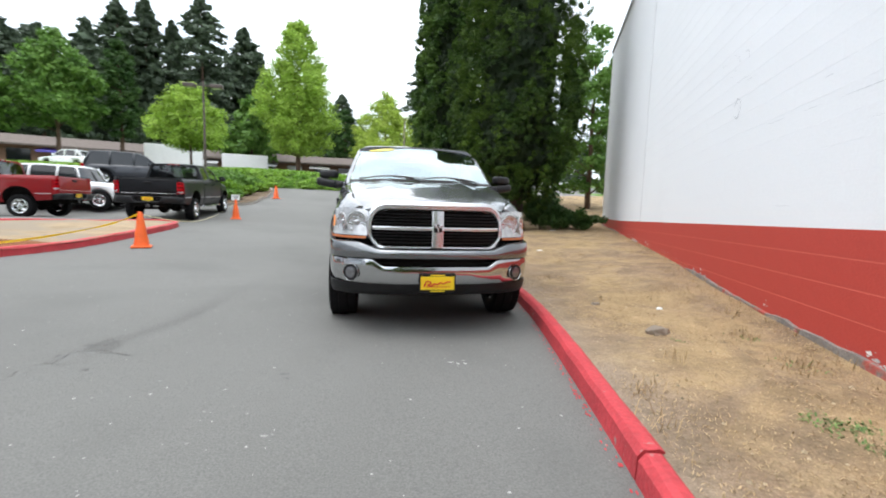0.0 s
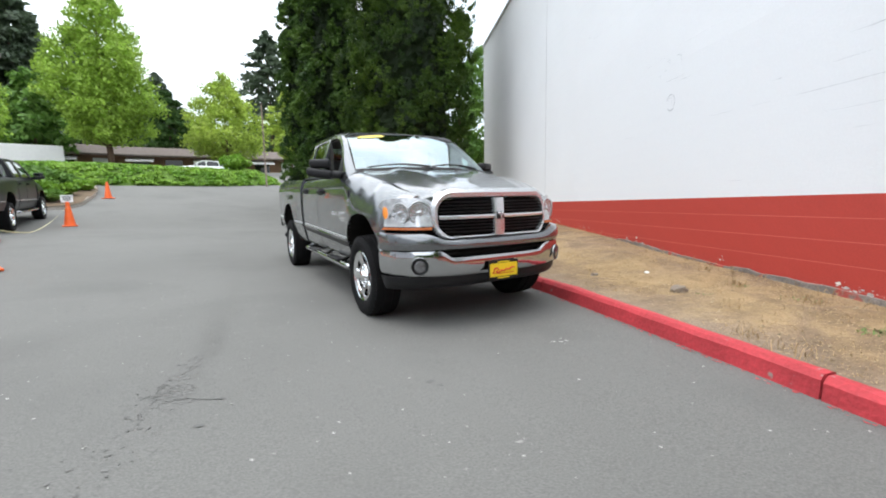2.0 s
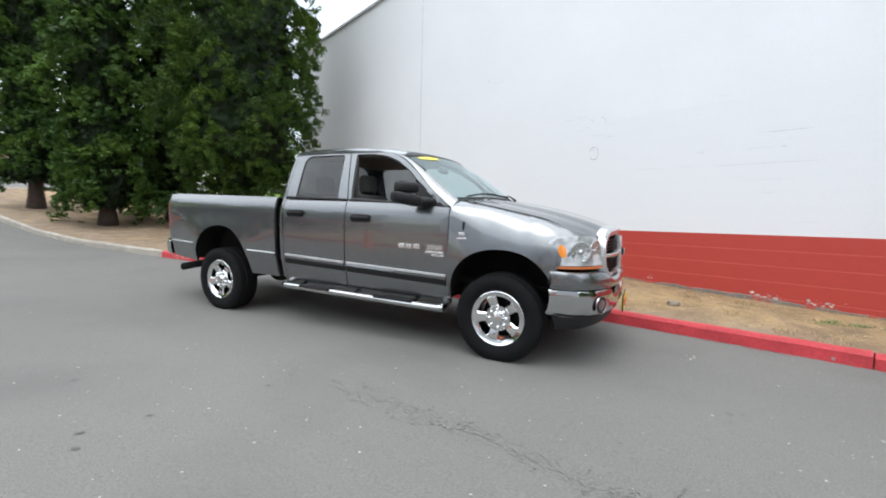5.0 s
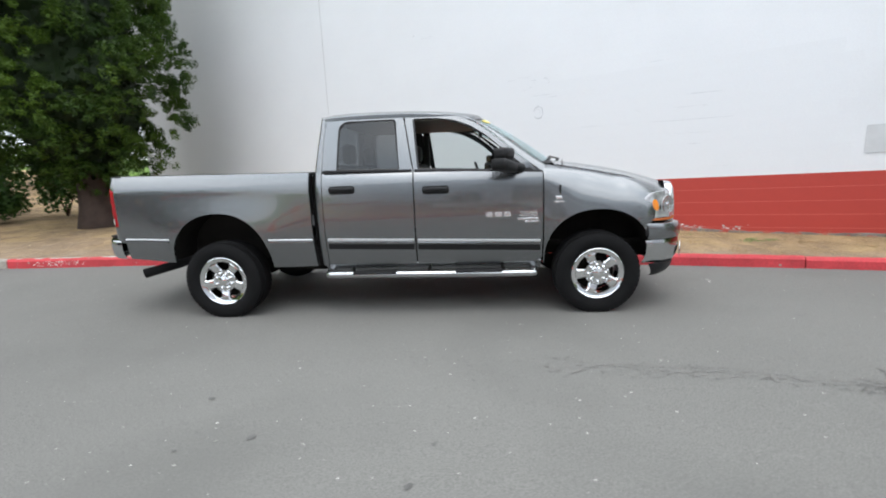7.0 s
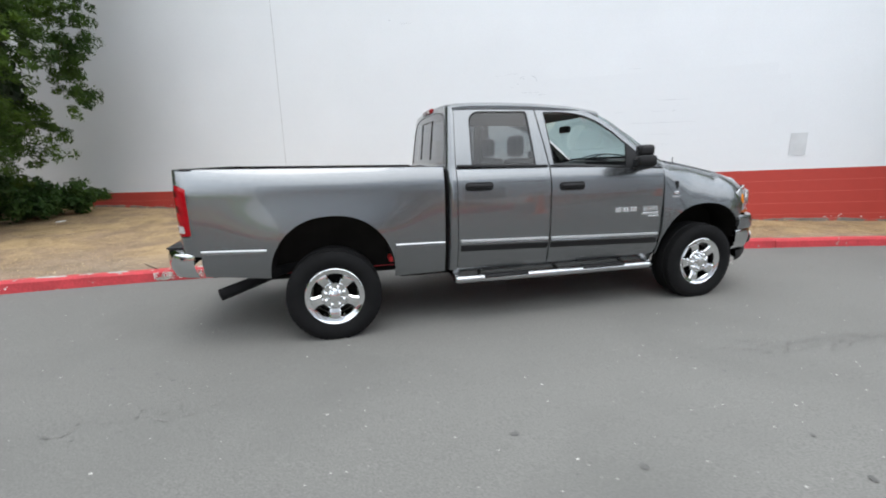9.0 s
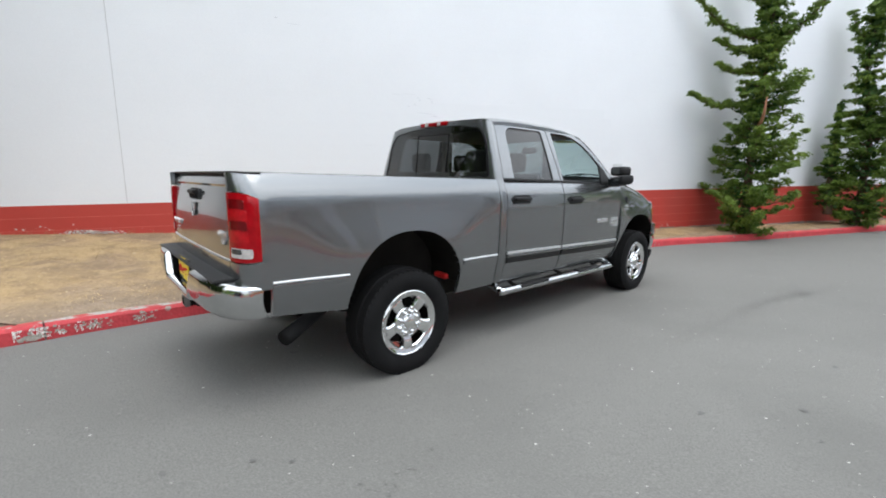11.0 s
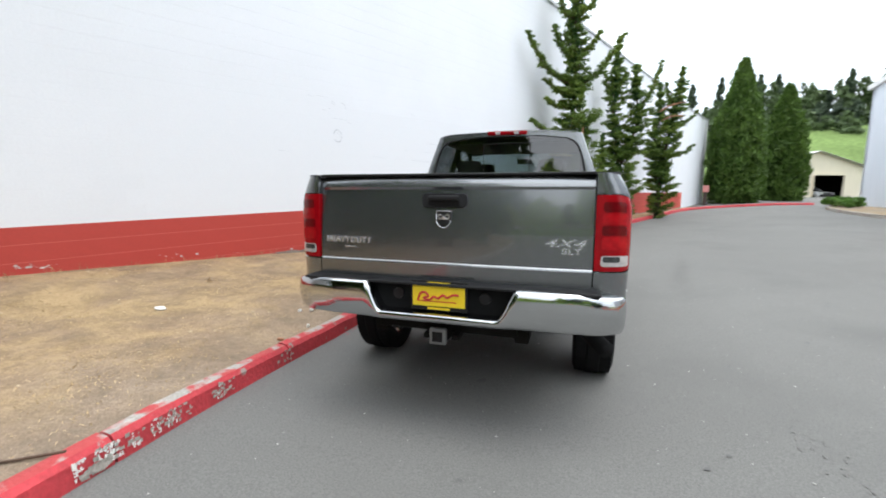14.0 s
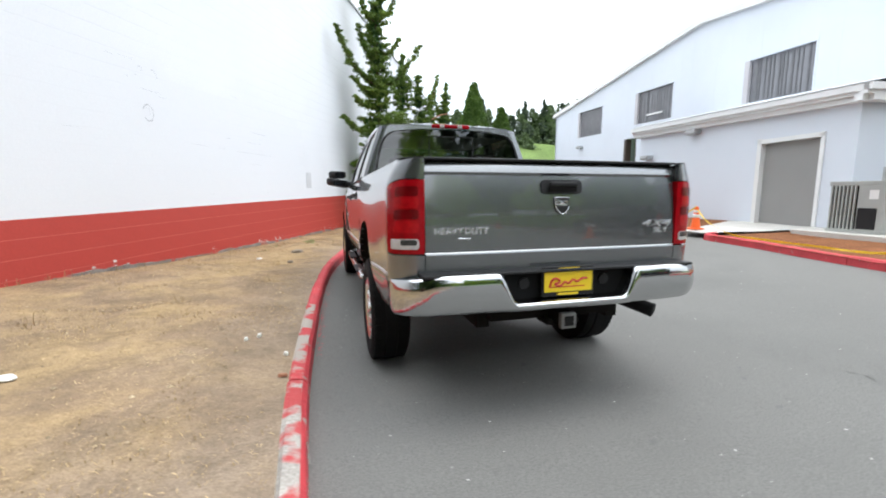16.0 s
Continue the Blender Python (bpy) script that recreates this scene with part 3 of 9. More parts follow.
def base_z(s):
    return np.interp(s, [-26, -10, -3, 0, 1.5, 4, 6.5, 13.3], [0.34, 0.2, 0.2, 0.25, 0.32, 0.39, 0.43, 0.55])


def top_z(s):
    return 7.25 + 0.02 * s


def wall_x(y):
    return W0.x + (np.asarray(y) - W0.y) * WD.x / WD.y


vy = np.r_[np.arange(-23.4, -7, 0.35), np.arange(-7, 10, 0.11), np.arange(10.1, 24.2, 0.5)]
vu = np.linspace(0, 1, 34)
v_verts = []
for y in vy:
    x0 = float(kerb_x(y)) + 0.10
    s = (y - W0.y) / WD.y
    closed = s < S1
    x1 = float(wall_x(y)) + 0.06 if closed else 16.0
    zk = float(ground_z(x0, y)) + 0.125
    zb = float(base_z(s)) if closed else float(ground_z(x0, y)) + 0.45
    for u in vu:
        x = x0 + (x1 - x0) * u
        e = min(u, 1 - u) * 4
        bumps = 0.05 * noise.noise((x * 0.7, y * 0.7, 0)) + 0.03 * noise.noise((x * 2.4, y * 2.4, 3)) + 0.016 * noise.noise((x * 5.5, y * 5.5, 8))
        v_verts.append((x, y, zk + (zb - zk) * (u ** 0.8) + bumps * min(1, e)))
verge = tagged(mesh("verge", v_verts, grid_faces(len(vy), len(vu), True), M_VERGE, smooth=True),
               "dry trampled dirt verge with straw-coloured grass", "verge", kind="structure")
lay = verge.data.uv_layers.new(name="across")
for lp in verge.data.loops:
    lay.data[lp.index].uv = (float(vu[lp.vertex_index % len(vu)]), 0.0)
V_Z = np.array(v_verts).reshape(len(vy), len(vu), 3)


def verge_z(x, y):
    i = int(np.clip(np.searchsorted(vy, y), 1, len(vy) - 1))
    r = V_Z[i]
    return float(np.interp(x, r[:, 0], r[:, 2]))


def flat_bed(name, outline, back, lift, material, label):
    """A planted or paved patch between a kerb line and a back line, on the ground sheet."""
    a, b = np.array(outline, float), np.array(back, float)
    n = 30
    ra = np.stack([np.interp(np.linspace(0, len(a) - 1, n), range(len(a)), a[:, k]) for k in (0, 1)], 1)
    rb = np.stack([np.interp(np.linspace(0, len(b) - 1, n), range(len(b)), b[:, k]) for k in (0, 1)], 1)
    vs = []
    for i in range(n):
        for j in range(12):
            p = ra[i] + (rb[i] - ra[i]) * j / 11
            vs.append((p[0], p[1], float(ground_z(*p)) + lift + 0.02 * noise.noise((p[0] * 1.5, p[1] * 1.5, 1))))
    ob = mesh(name, vs, grid_faces(n, 12), material, smooth=True)
    me = ob.data
    if me.polygons[0].normal.z < 0:
        me.flip_normals()
    return tagged(ob, label, "ground", kind="structure")


FD = Vector((0.1045, 0.9945, 0))      # along the workshop's front
FN = Vector((-FD.y, FD.x, 0))          # into the workshop
A0, F0 = Vector((-9.4, -3.4, 0)), Vector((-13.7, -13.9, 0))


def ann(s, off=0.0):
    p = A0 + FD * s + FN * off
    return (p.x, p.y)


def fac(s, off=0.0):
    p = F0 + FD * s + FN * off
    return (p.x, p.y)


flat_bed("mulch_bed", [tuple(p) for p in BED2[:-8]], [ann(-3.6, 0.4), ann(1.3, 0.1)], 0.115, M_MULCH, "red-brown bark mulch bed beside the annex")
flat_bed("concrete_apron", [(-6.62, -1.12), (-6.62, -0.5)], [ann(1.35, 0.1), ann(3.9, 0.1)], 0.13, M_CONC, "pale concrete walk to the grey door")
flat_bed("mulch_island", [tuple(p) for p in ISLAND[10:31]], [ann(3.95, 0.1), ann(5.4, 0.1), ann(8.2, 0.3)], 0.115, M_MULCH, "red-brown bark mulch on the planted island")
flat_bed("dry_island", [tuple(p) for p in ISLAND[28:64]], [ann(7.6, 0.2), (-9.2, 5.8), (-7.6, 7.5), (-6.6, 8.5)], 0.12, M_DRY, "straw-dry lawn on the kerbed island")
flat_bed("shrub_bed", [tuple(p) for p in FARBED[4:]], [(-9.3, 16.6), (-9.6, 19), (-10, 24.5)], 0.14, M_SOIL, "mulched bed with shrubs beyond the lot")
flat_bed("facade_bed", [tuple(p) for p in BED3], [fac(-8, 0.1), fac(2.5, 0.1)], 0.12, M_DRY, "dry planting strip before the workshop")

# ---- block wall ----
def wall_box(name, s0, s1, o0, o1, zl, zh, material, parent=None, n=24):
    ss = np.linspace(s0, s1, n)
    vs = []
    for s in ss:
        vs += [wall_pt(s, o0, zl(s)), wall_pt(s, o0, zh(s)), wall_pt(s, o1, zh(s)), wall_pt(s, o1, zl(s))]
    fs = []
    for i in range(n - 1):
        for j in range(4):
            fs.append((i * 4 + j, (i + 1) * 4 + j, (i + 1) * 4 + (j + 1) % 4, i * 4 + (j + 1) % 4))
    fs += [(0, 1, 2, 3), tuple((n - 1) * 4 + j for j in (3, 2, 1, 0))]
    return mesh(name, vs, fs, material, parent)


wall_east = tagged(wall_box("wall_east", S0, S1, 0.0, 0.3, lambda s: -0.6, lambda s: float(top_z(s)) - 0.02, M_JOINT),
                   "tall white-painted block wall with a red base band", "wall", kind="structure")
wall_box("red_joint", S0 - 0.003, S1 + 0.003, -0.002, 0.1, lambda s: -0.5, lambda s: float(band_z(s)), M_JOINTRED, wall_east)
wall_box("coping", S0 - 0.05, S1 + 0.05, -0.05, 0.36, lambda s: float(top_z(s)) - 0.02, lambda s: float(top_z(s)) + 0.06, M_STEEL, wall_east, 40)
wall_box("footing", S0, S1, -0.035, 0.0, lambda s: -0.4, lambda s: float(base_z(s)) + float(np.interp(s, [0.8, 2.2, 6.8, 8.0], [1, 0, 0, 1])) * (0.064 + 0.014 * math.sin(s * 2.1) + 0.024 * noise.noise((s * 3.1, 0, 2)) + 0.016 * noise.noise((s * 11, 0, 6))) - 0.03, M_FOOT, wall_east, 420)
wall_far = tagged(wall_box("wall_extension", -33.0, S0 - 0.004, 0.05, 0.35, lambda s: -0.6, lambda s: 6.62, M_WALLWHITE, None, 8), "lower white wall continuing past the red base band", "wall", kind="structure")
wall_box("extension_coping", -33.05, S0 - 0.004, 0.01, 0.40, lambda s: 6.62, lambda s: 6.70, M_STEEL, wall_far, 8)
wall_north = tagged(mesh("wall_north", [wall_pt(S1, 0.3, -0.6), wall_pt(S1, 22, -0.6), wall_pt(S1, 22, 7.5), wall_pt(S1, 0.3, 7.5),
                                        wall_pt(S1 - 0.3, 0.3, -0.6), wall_pt(S1 - 0.3, 22, -0.6), wall_pt(S1 - 0.3, 22, 7.5), wall_pt(S1 - 0.3, 0.3, 7.5)],
                         [(0, 1, 2, 3), (7, 6, 5, 4), (3, 2, 6, 7), (1, 5, 6, 2), (0, 3, 7, 4)], M_WALLWHITE), "white block end wall", "wall", kind="structure")
wall_south = tagged(mesh("wall_south", [wall_pt(S0, 0.3, -0.6), wall_pt(S0, 22, -0.6), wall_pt(S0, 22, 6.7), wall_pt(S0, 0.3, 6.7),
                                        wall_pt(S0 + 0.3, 0.3, -0.6), wall_pt(S0 + 0.3, 22, -0.6), wall_pt(S0 + 0.3, 22, 6.7), wall_pt(S0 + 0.3, 0.3, 6.7)],
                         [(0, 1, 2, 3), (7, 6, 5, 4), (3, 2, 6, 7), (1, 5, 6, 2), (0, 3, 7, 4)], M_WALLWHITE), "white block end wall", "wall", kind="structure")

# ---- pickup truck: y points to its tail, front axle at y = 0 ----
WB = 3.569


def lerp(v, xs, ys):
    return float(np.interp(v, xs, ys))


def side_x(z):
    if z > 0.98:
        return 0.937 - 6.5 * (z - 0.98) ** 5
    if z > 0.70:
        return 0.937 - 0.19 * (z - 0.98) ** 2
    return lerp(z, [0.42, 0.50, 0.58, 0.66, 0.70], [0.845, 0.872, 0.895, 0.910, 0.922])


def green_x(z):
    u = max(0.0, (z - 1.36) / 0.50)
    return 0.886 - 0.165 * u ** 1.15


def body_x(z):
    return side_x(z) if z < 1.36 else green_x(z)


def bed_x(y, z):
    a = math.exp(-((y - WB) / 0.66) ** 4) * max(0.0, 1 - ((z - 0.80) / 0.44) ** 2) ** 2
    crest = lerp(y, [2.6, 3.2, 4.6], [1.20, 1.245, 1.262])
    roll = max(0.0, (z - crest) / (1.42 - crest))
    flank = side_x(z) if z < 0.90 else 0.939 - 0.068 * (z - 1.12) ** 2
    return flank + 0.038 * a + 0.010 - 0.064 * roll ** lerp(y, [2.6, 3.3], [2.2, 1.6])


def fend_top(y):
    return lerp(y, [-0.75, -0.55, -0.3, 0.0, 0.25, 0.48], [1.085, 1.165, 1.240, 1.302, 1.352, 1.388])


def seam_x(y):
    return lerp(y, [-0.82, -0.55, 0.0, 0.36, 0.48], [0.640, 0.715, 0.775, 0.790, 0.795])


def fend_x(y, z):
    a = math.exp(-(y / 0.55) ** 4) * max(0.0, 1 - ((z - 0.80) / 0.44) ** 2) ** 2
    t = max(0.0, fend_top(y) - z)
    base = lerp(y, [0.0, 0.48], [1.12, 1.36])
    x = side_x(min(z, base)) + 0.035 * a
    if y < -0.30:
        x -= 0.22 * ((-0.30 - y) / 0.32) ** 2 * 0.45
    inset = 0.155 if y < -0.2 else max(0.08, side_x(base) - seam_x(y) - 0.004)
    return x - inset * math.exp(-t / lerp(y, [-0.6, -0.3, 0.15, 0.48], [0.07, 0.105, 0.105, 0.03]))


def arch(y, c, rx, z0, rz):
    u = (y - c) / rx
    return z0 + rz * math.sqrt(max(0.0, 1 - abs(u) ** 2.3)) if abs(u) < 1 else None


def shell(bm, flange=0.03, axis=0, sgn=1):
    """Turns the free edges of a panel inwards, so that it has depth."""
    es = [e for e in bm.edges if e.is_boundary]
    r = bmesh.ops.extrude_edge_only(bm, edges=es)
    for v in [g for g in r["geom"] if isinstance(g, bmesh.types.BMVert)]:
        if axis == 0:
            v.co.x -= sgn * flange
        elif axis == 1:
            v.co.y -= sgn * flange
        else:
            v.co.z -= sgn * flange
    return bm


def grid_bm(P, flip=False):
    """A bmesh from a (u, v, 3) grid of points."""
    P = np.asarray(P, float)
    bm = bmesh.new()
    vs = [[bm.verts.new(p) for p in row] for row in P]
    for i in range(len(vs) - 1):
        for j in range(len(vs[0]) - 1):
            q = [vs[i][j], vs[i + 1][j], vs[i + 1][j + 1], vs[i][j + 1]]
            bm.faces.new(q[::-1] if flip else q)
    return bm


def columns(ys, zlo, zhi, fx, sgn, nz=12):
    P = []
    for y in ys:
        a, b = zlo(y), zhi(y)
        P.append([(sgn * fx(y, z), y, z) for z in np.linspace(a, b, nz)])
    bm = grid_bm(P, flip=sgn > 0)
    return shell(bm, 0.03, 0, sgn)


def rounded(pts, r, n=5):
    """Polygon with its corners rounded; r a number or one a corner."""
    P = [np.array(p, float) for p in pts]
    out = []
    for i, p in enumerate(P):
        a, b = P[i - 1], P[(i + 1) % len(P)]
        rr = r[i] if isinstance(r, (list, tuple)) else r
        da, db = a - p, b - p
        la, lb = np.linalg.norm(da), np.linalg.norm(db)
        k = min(rr, la * 0.45, lb * 0.45)
        p0, p1 = p + da / la * k, p + db / lb * k
        for j in range(n + 1):
            t = j / n
            out.append((1 - t) ** 2 * p0 + 2 * t * (1 - t) * p + t * t * p1)
    return np.array(out)


def filled(outer, holes, to3, sgn=1, cut=0):
    """Fills a flat outline with holes, then lays it on a surface by to3(u, v)."""
    bm = bmesh.new()
    for loop in [outer] + list(holes):
        vs = [bm.verts.new((p[0], p[1], 0)) for p in loop]
        for i in range(len(vs)):
            bm.edges.new((vs[i - 1], vs[i]))
    bmesh.ops.triangle_fill(bm, use_beauty=True, edges=bm.edges[:], normal=(0, 0, 1))
    if cut:
        bmesh.ops.subdivide_edges(bm, edges=[e for e in bm.edges if e.calc_length() > cut], cuts=2, use_grid_fill=True)
        bmesh.ops.triangulate(bm, faces=bm.faces[:])
    for v in bm.verts:
        v.co = Vector(to3(v.co.x, v.co.y))
    bm.normal_update()
    return bm


def strip(line_a, line_b, flange=0.0, axis=0, sgn=1, flip=False, mid=None):
    rows = [line_a] + ([mid] if mid is not None else []) + [line_b]
    bm = grid_bm(np.array(rows, float), flip)
    return shell(bm, flange, axis, sgn) if flange else bm


def wrap(name, half, rows, material, parent, label="", n=61, flange=0.04, x_in=None, sgn=1, u_range=(-1, 1)):
    """A band bent round the nose (sgn 1) or tail (-1): rows of (z, outwards, half width)."""
    sp = spline(half, 8)
    arc = np.r_[0, np.cumsum(np.hypot(*np.diff(sp, axis=0).T))]
    u = np.linspace(u_range[0], u_range[1], n)
    P = []
    for z, out, wide in rows:
        row = []
        for t in u:
            s = abs(t) * arc[-1] * wide
            x, y = np.interp(s, arc, sp[:, 0]), np.interp(s, arc, sp[:, 1])
            row.append((math.copysign(x, t), y - sgn * out, z))
        P.append(row)
    bm = grid_bm(P, flip=sgn > 0)
    bm = shell(bm, -flange if sgn > 0 else flange, 1, 1)
    return part(name, bm, material, parent, label, smooth=True, flat_angle=40)


def text_mesh(name, text, size, m, material, parent, depth=0.004, slant=0.0, squeeze=1.0, label="", bold=0.0):
    cu = bpy.data.curves.new(name, "FONT")
    cu.offset = bold
    cu.body, cu.size, cu.extrude, cu.align_x, cu.align_y, cu.shear, cu.space_character = text, size, depth, "CENTER", "CENTER", slant, 1.05
    tmp = bpy.data.objects.new(name + "_tmp", cu)
    me = bpy.data.meshes.new_from_object(tmp)
    bpy.data.objects.remove(tmp)
    bpy.data.curves.remove(cu)
    me.transform(m @ Matrix.Diagonal((squeeze, 1, 1, 1)))
    me.materials.clear()
    me.materials.append(material)
    ob = new(name, me)
    ob.parent = parent
    if label:
        ob["label"] = label
    return ob


def lathe(profile, n=48, closed=False):
    """Turned about x: profile of (x, r)."""
    vs, fs = [], []
    k = len(profile)
    for i in range(n):
        a = 2 * math.pi * i / n
        for x, r in profile:
            vs.append((x, r * math.cos(a), r * math.sin(a)))
    for i in range(n):
        for j in range(k - 1):
            a, b = i * k + j, ((i + 1) % n) * k + j
            fs.append((a, a + 1, b + 1, b))
    return vs, fs


def wheel(parent, x, y, sgn, chrome=True, seed=0, turn=0.0):
    """Tyre, five-spoke rim and hub; sgn is the outer side."""
    hub = new("wheel")
    hub.parent = parent
    hub.matrix_local = Matrix.Translation((x, y, 0.386)) @ Matrix.Rotation(turn, 4, "X")
    prof = [(-0.11, 0.235), (-0.128, 0.262), (-0.136, 0.31), (-0.132, 0.352), (-0.118, 0.380), (-0.10, 0.390), (-0.06, 0.392), (-0.052, 0.390), (-0.044, 0.390),
            (-0.036, 0.400), (0.036, 0.400), (0.044, 0.390), (0.052, 0.390), (0.06, 0.392), (0.10, 0.390), (0.118, 0.380), (0.132, 0.352), (0.136, 0.31), (0.128, 0.262), (0.11, 0.235)]
    v, f = lathe([(sgn * a, 0.235 + (r - 0.235) * 0.912) for a, r in prof], 64)
    tyre = mesh("tyre", v, f, M_RUBBER, hub, smooth=True)
    tyre.data.set_sharp_from_angle(angle=radians(32))
    bm = bmesh.new()
    for k in range(52):
        m = Matrix.Rotation(2 * math.pi * k / 52, 4, "X")
        for x0, x1, tw in ((-0.116, -0.064, 0.2), (0.064, 0.116, -0.2)):
            mm = m @ Matrix.Translation(((x0 + x1) / 2, 0, 0.3775)) @ Matrix.Rotation(tw, 4, "Z")
            box(bm, (x0 - x1) / 2, (x1 - x0) / 2, -0.018, 0.018, -0.012, 0.0012, m=mm)
    tagged(part("tread", bm, M_RUBBER, hub), kind="stuff")
    mr = M_CHROMEW if chrome else M_STEEL
    rp = [(0.108, 0.238), (0.120, 0.236), (0.123, 0.231), (0.118, 0.224), (0.110, 0.205), (0.106, 0.192), (0.098, 0.187), (0.05, 0.195), (-0.05, 0.20), (-0.10, 0.215), (-0.112, 0.236)]
    v, f = lathe([(sgn * a, r) for a, r in rp], 56)
    rim = mesh("rim", v, f, mr, hub, smooth=True)
    rim.data.set_sharp_from_angle(angle=radians(40))
    P = []
    for r, wd, xo, th in ((0.098, 0.042, 0.090, 0.05), (0.118, 0.041, 0.099, 0.045), (0.145, 0.042, 0.107, 0.04), (0.17, 0.045, 0.110, 0.04), (0.184, 0.051, 0.110, 0.035), (0.196, 0.066, 0.107, 0.03)):
        row = []
        for q, dx in ((-1.0, -th), (-1.0, -0.010), (-0.78, 0.0), (0.0, 0.003), (0.78, 0.0), (1.0, -0.010), (1.0, -th)):
            t = math.asin(min(0.95, q * wd / r))
            row.append((sgn * (xo + dx), r * math.cos(t), r * math.sin(t)))
        P.append(row)
    first = part("spoke", grid_bm(P, flip=sgn > 0), mr, hub, smooth=True, flat_angle=30)
    for k in range(1, 5):
        o = new("spoke", first.data)
        o.parent, o.matrix_local = hub, Matrix.Rotation(2 * math.pi * k / 5, 4, "X")
    v, f = lathe([(sgn * a, r) for a, r in [(-0.03, 0.116), (0.096, 0.114), (0.104, 0.109), (0.104, 0.102), (0.096, 0.098), (0.094, 0.060), (0.112, 0.052), (0.126, 0.046), (0.133, 0.030), (0.135, 0.001)]], 40)
    hc = mesh("hub_cap", v, f, mr, hub, smooth=True)
    hc.data.set_sharp_from_angle(angle=radians(30))
    bm = bmesh.new()
    cyl(bm, (sgn * 0.085, 0.077, 0), (sgn * 0.112, 0.077, 0), 0.0155, 0.0135, n=10)
    cyl(bm, (sgn * 0.112, 0.077, 0), (sgn * 0.118, 0.077, 0), 0.0135, 0.006, n=10)
    first = part("lug_nut", bm, mr, hub, smooth=True, flat_angle=40)
    for k in range(1, 8):
        o = new("lug_nut", first.data)
        o.parent, o.matrix_local = hub, Matrix.Rotation(2 * math.pi * k / 8, 4, "X")
    v, f = lathe([(sgn * -0.09, 0.18), (sgn * 0.0, 0.175), (sgn * 0.01, 0.09)], 32)
    mesh("brake_disc", v, f, M_UNDER, hub, smooth=True)
    return hub


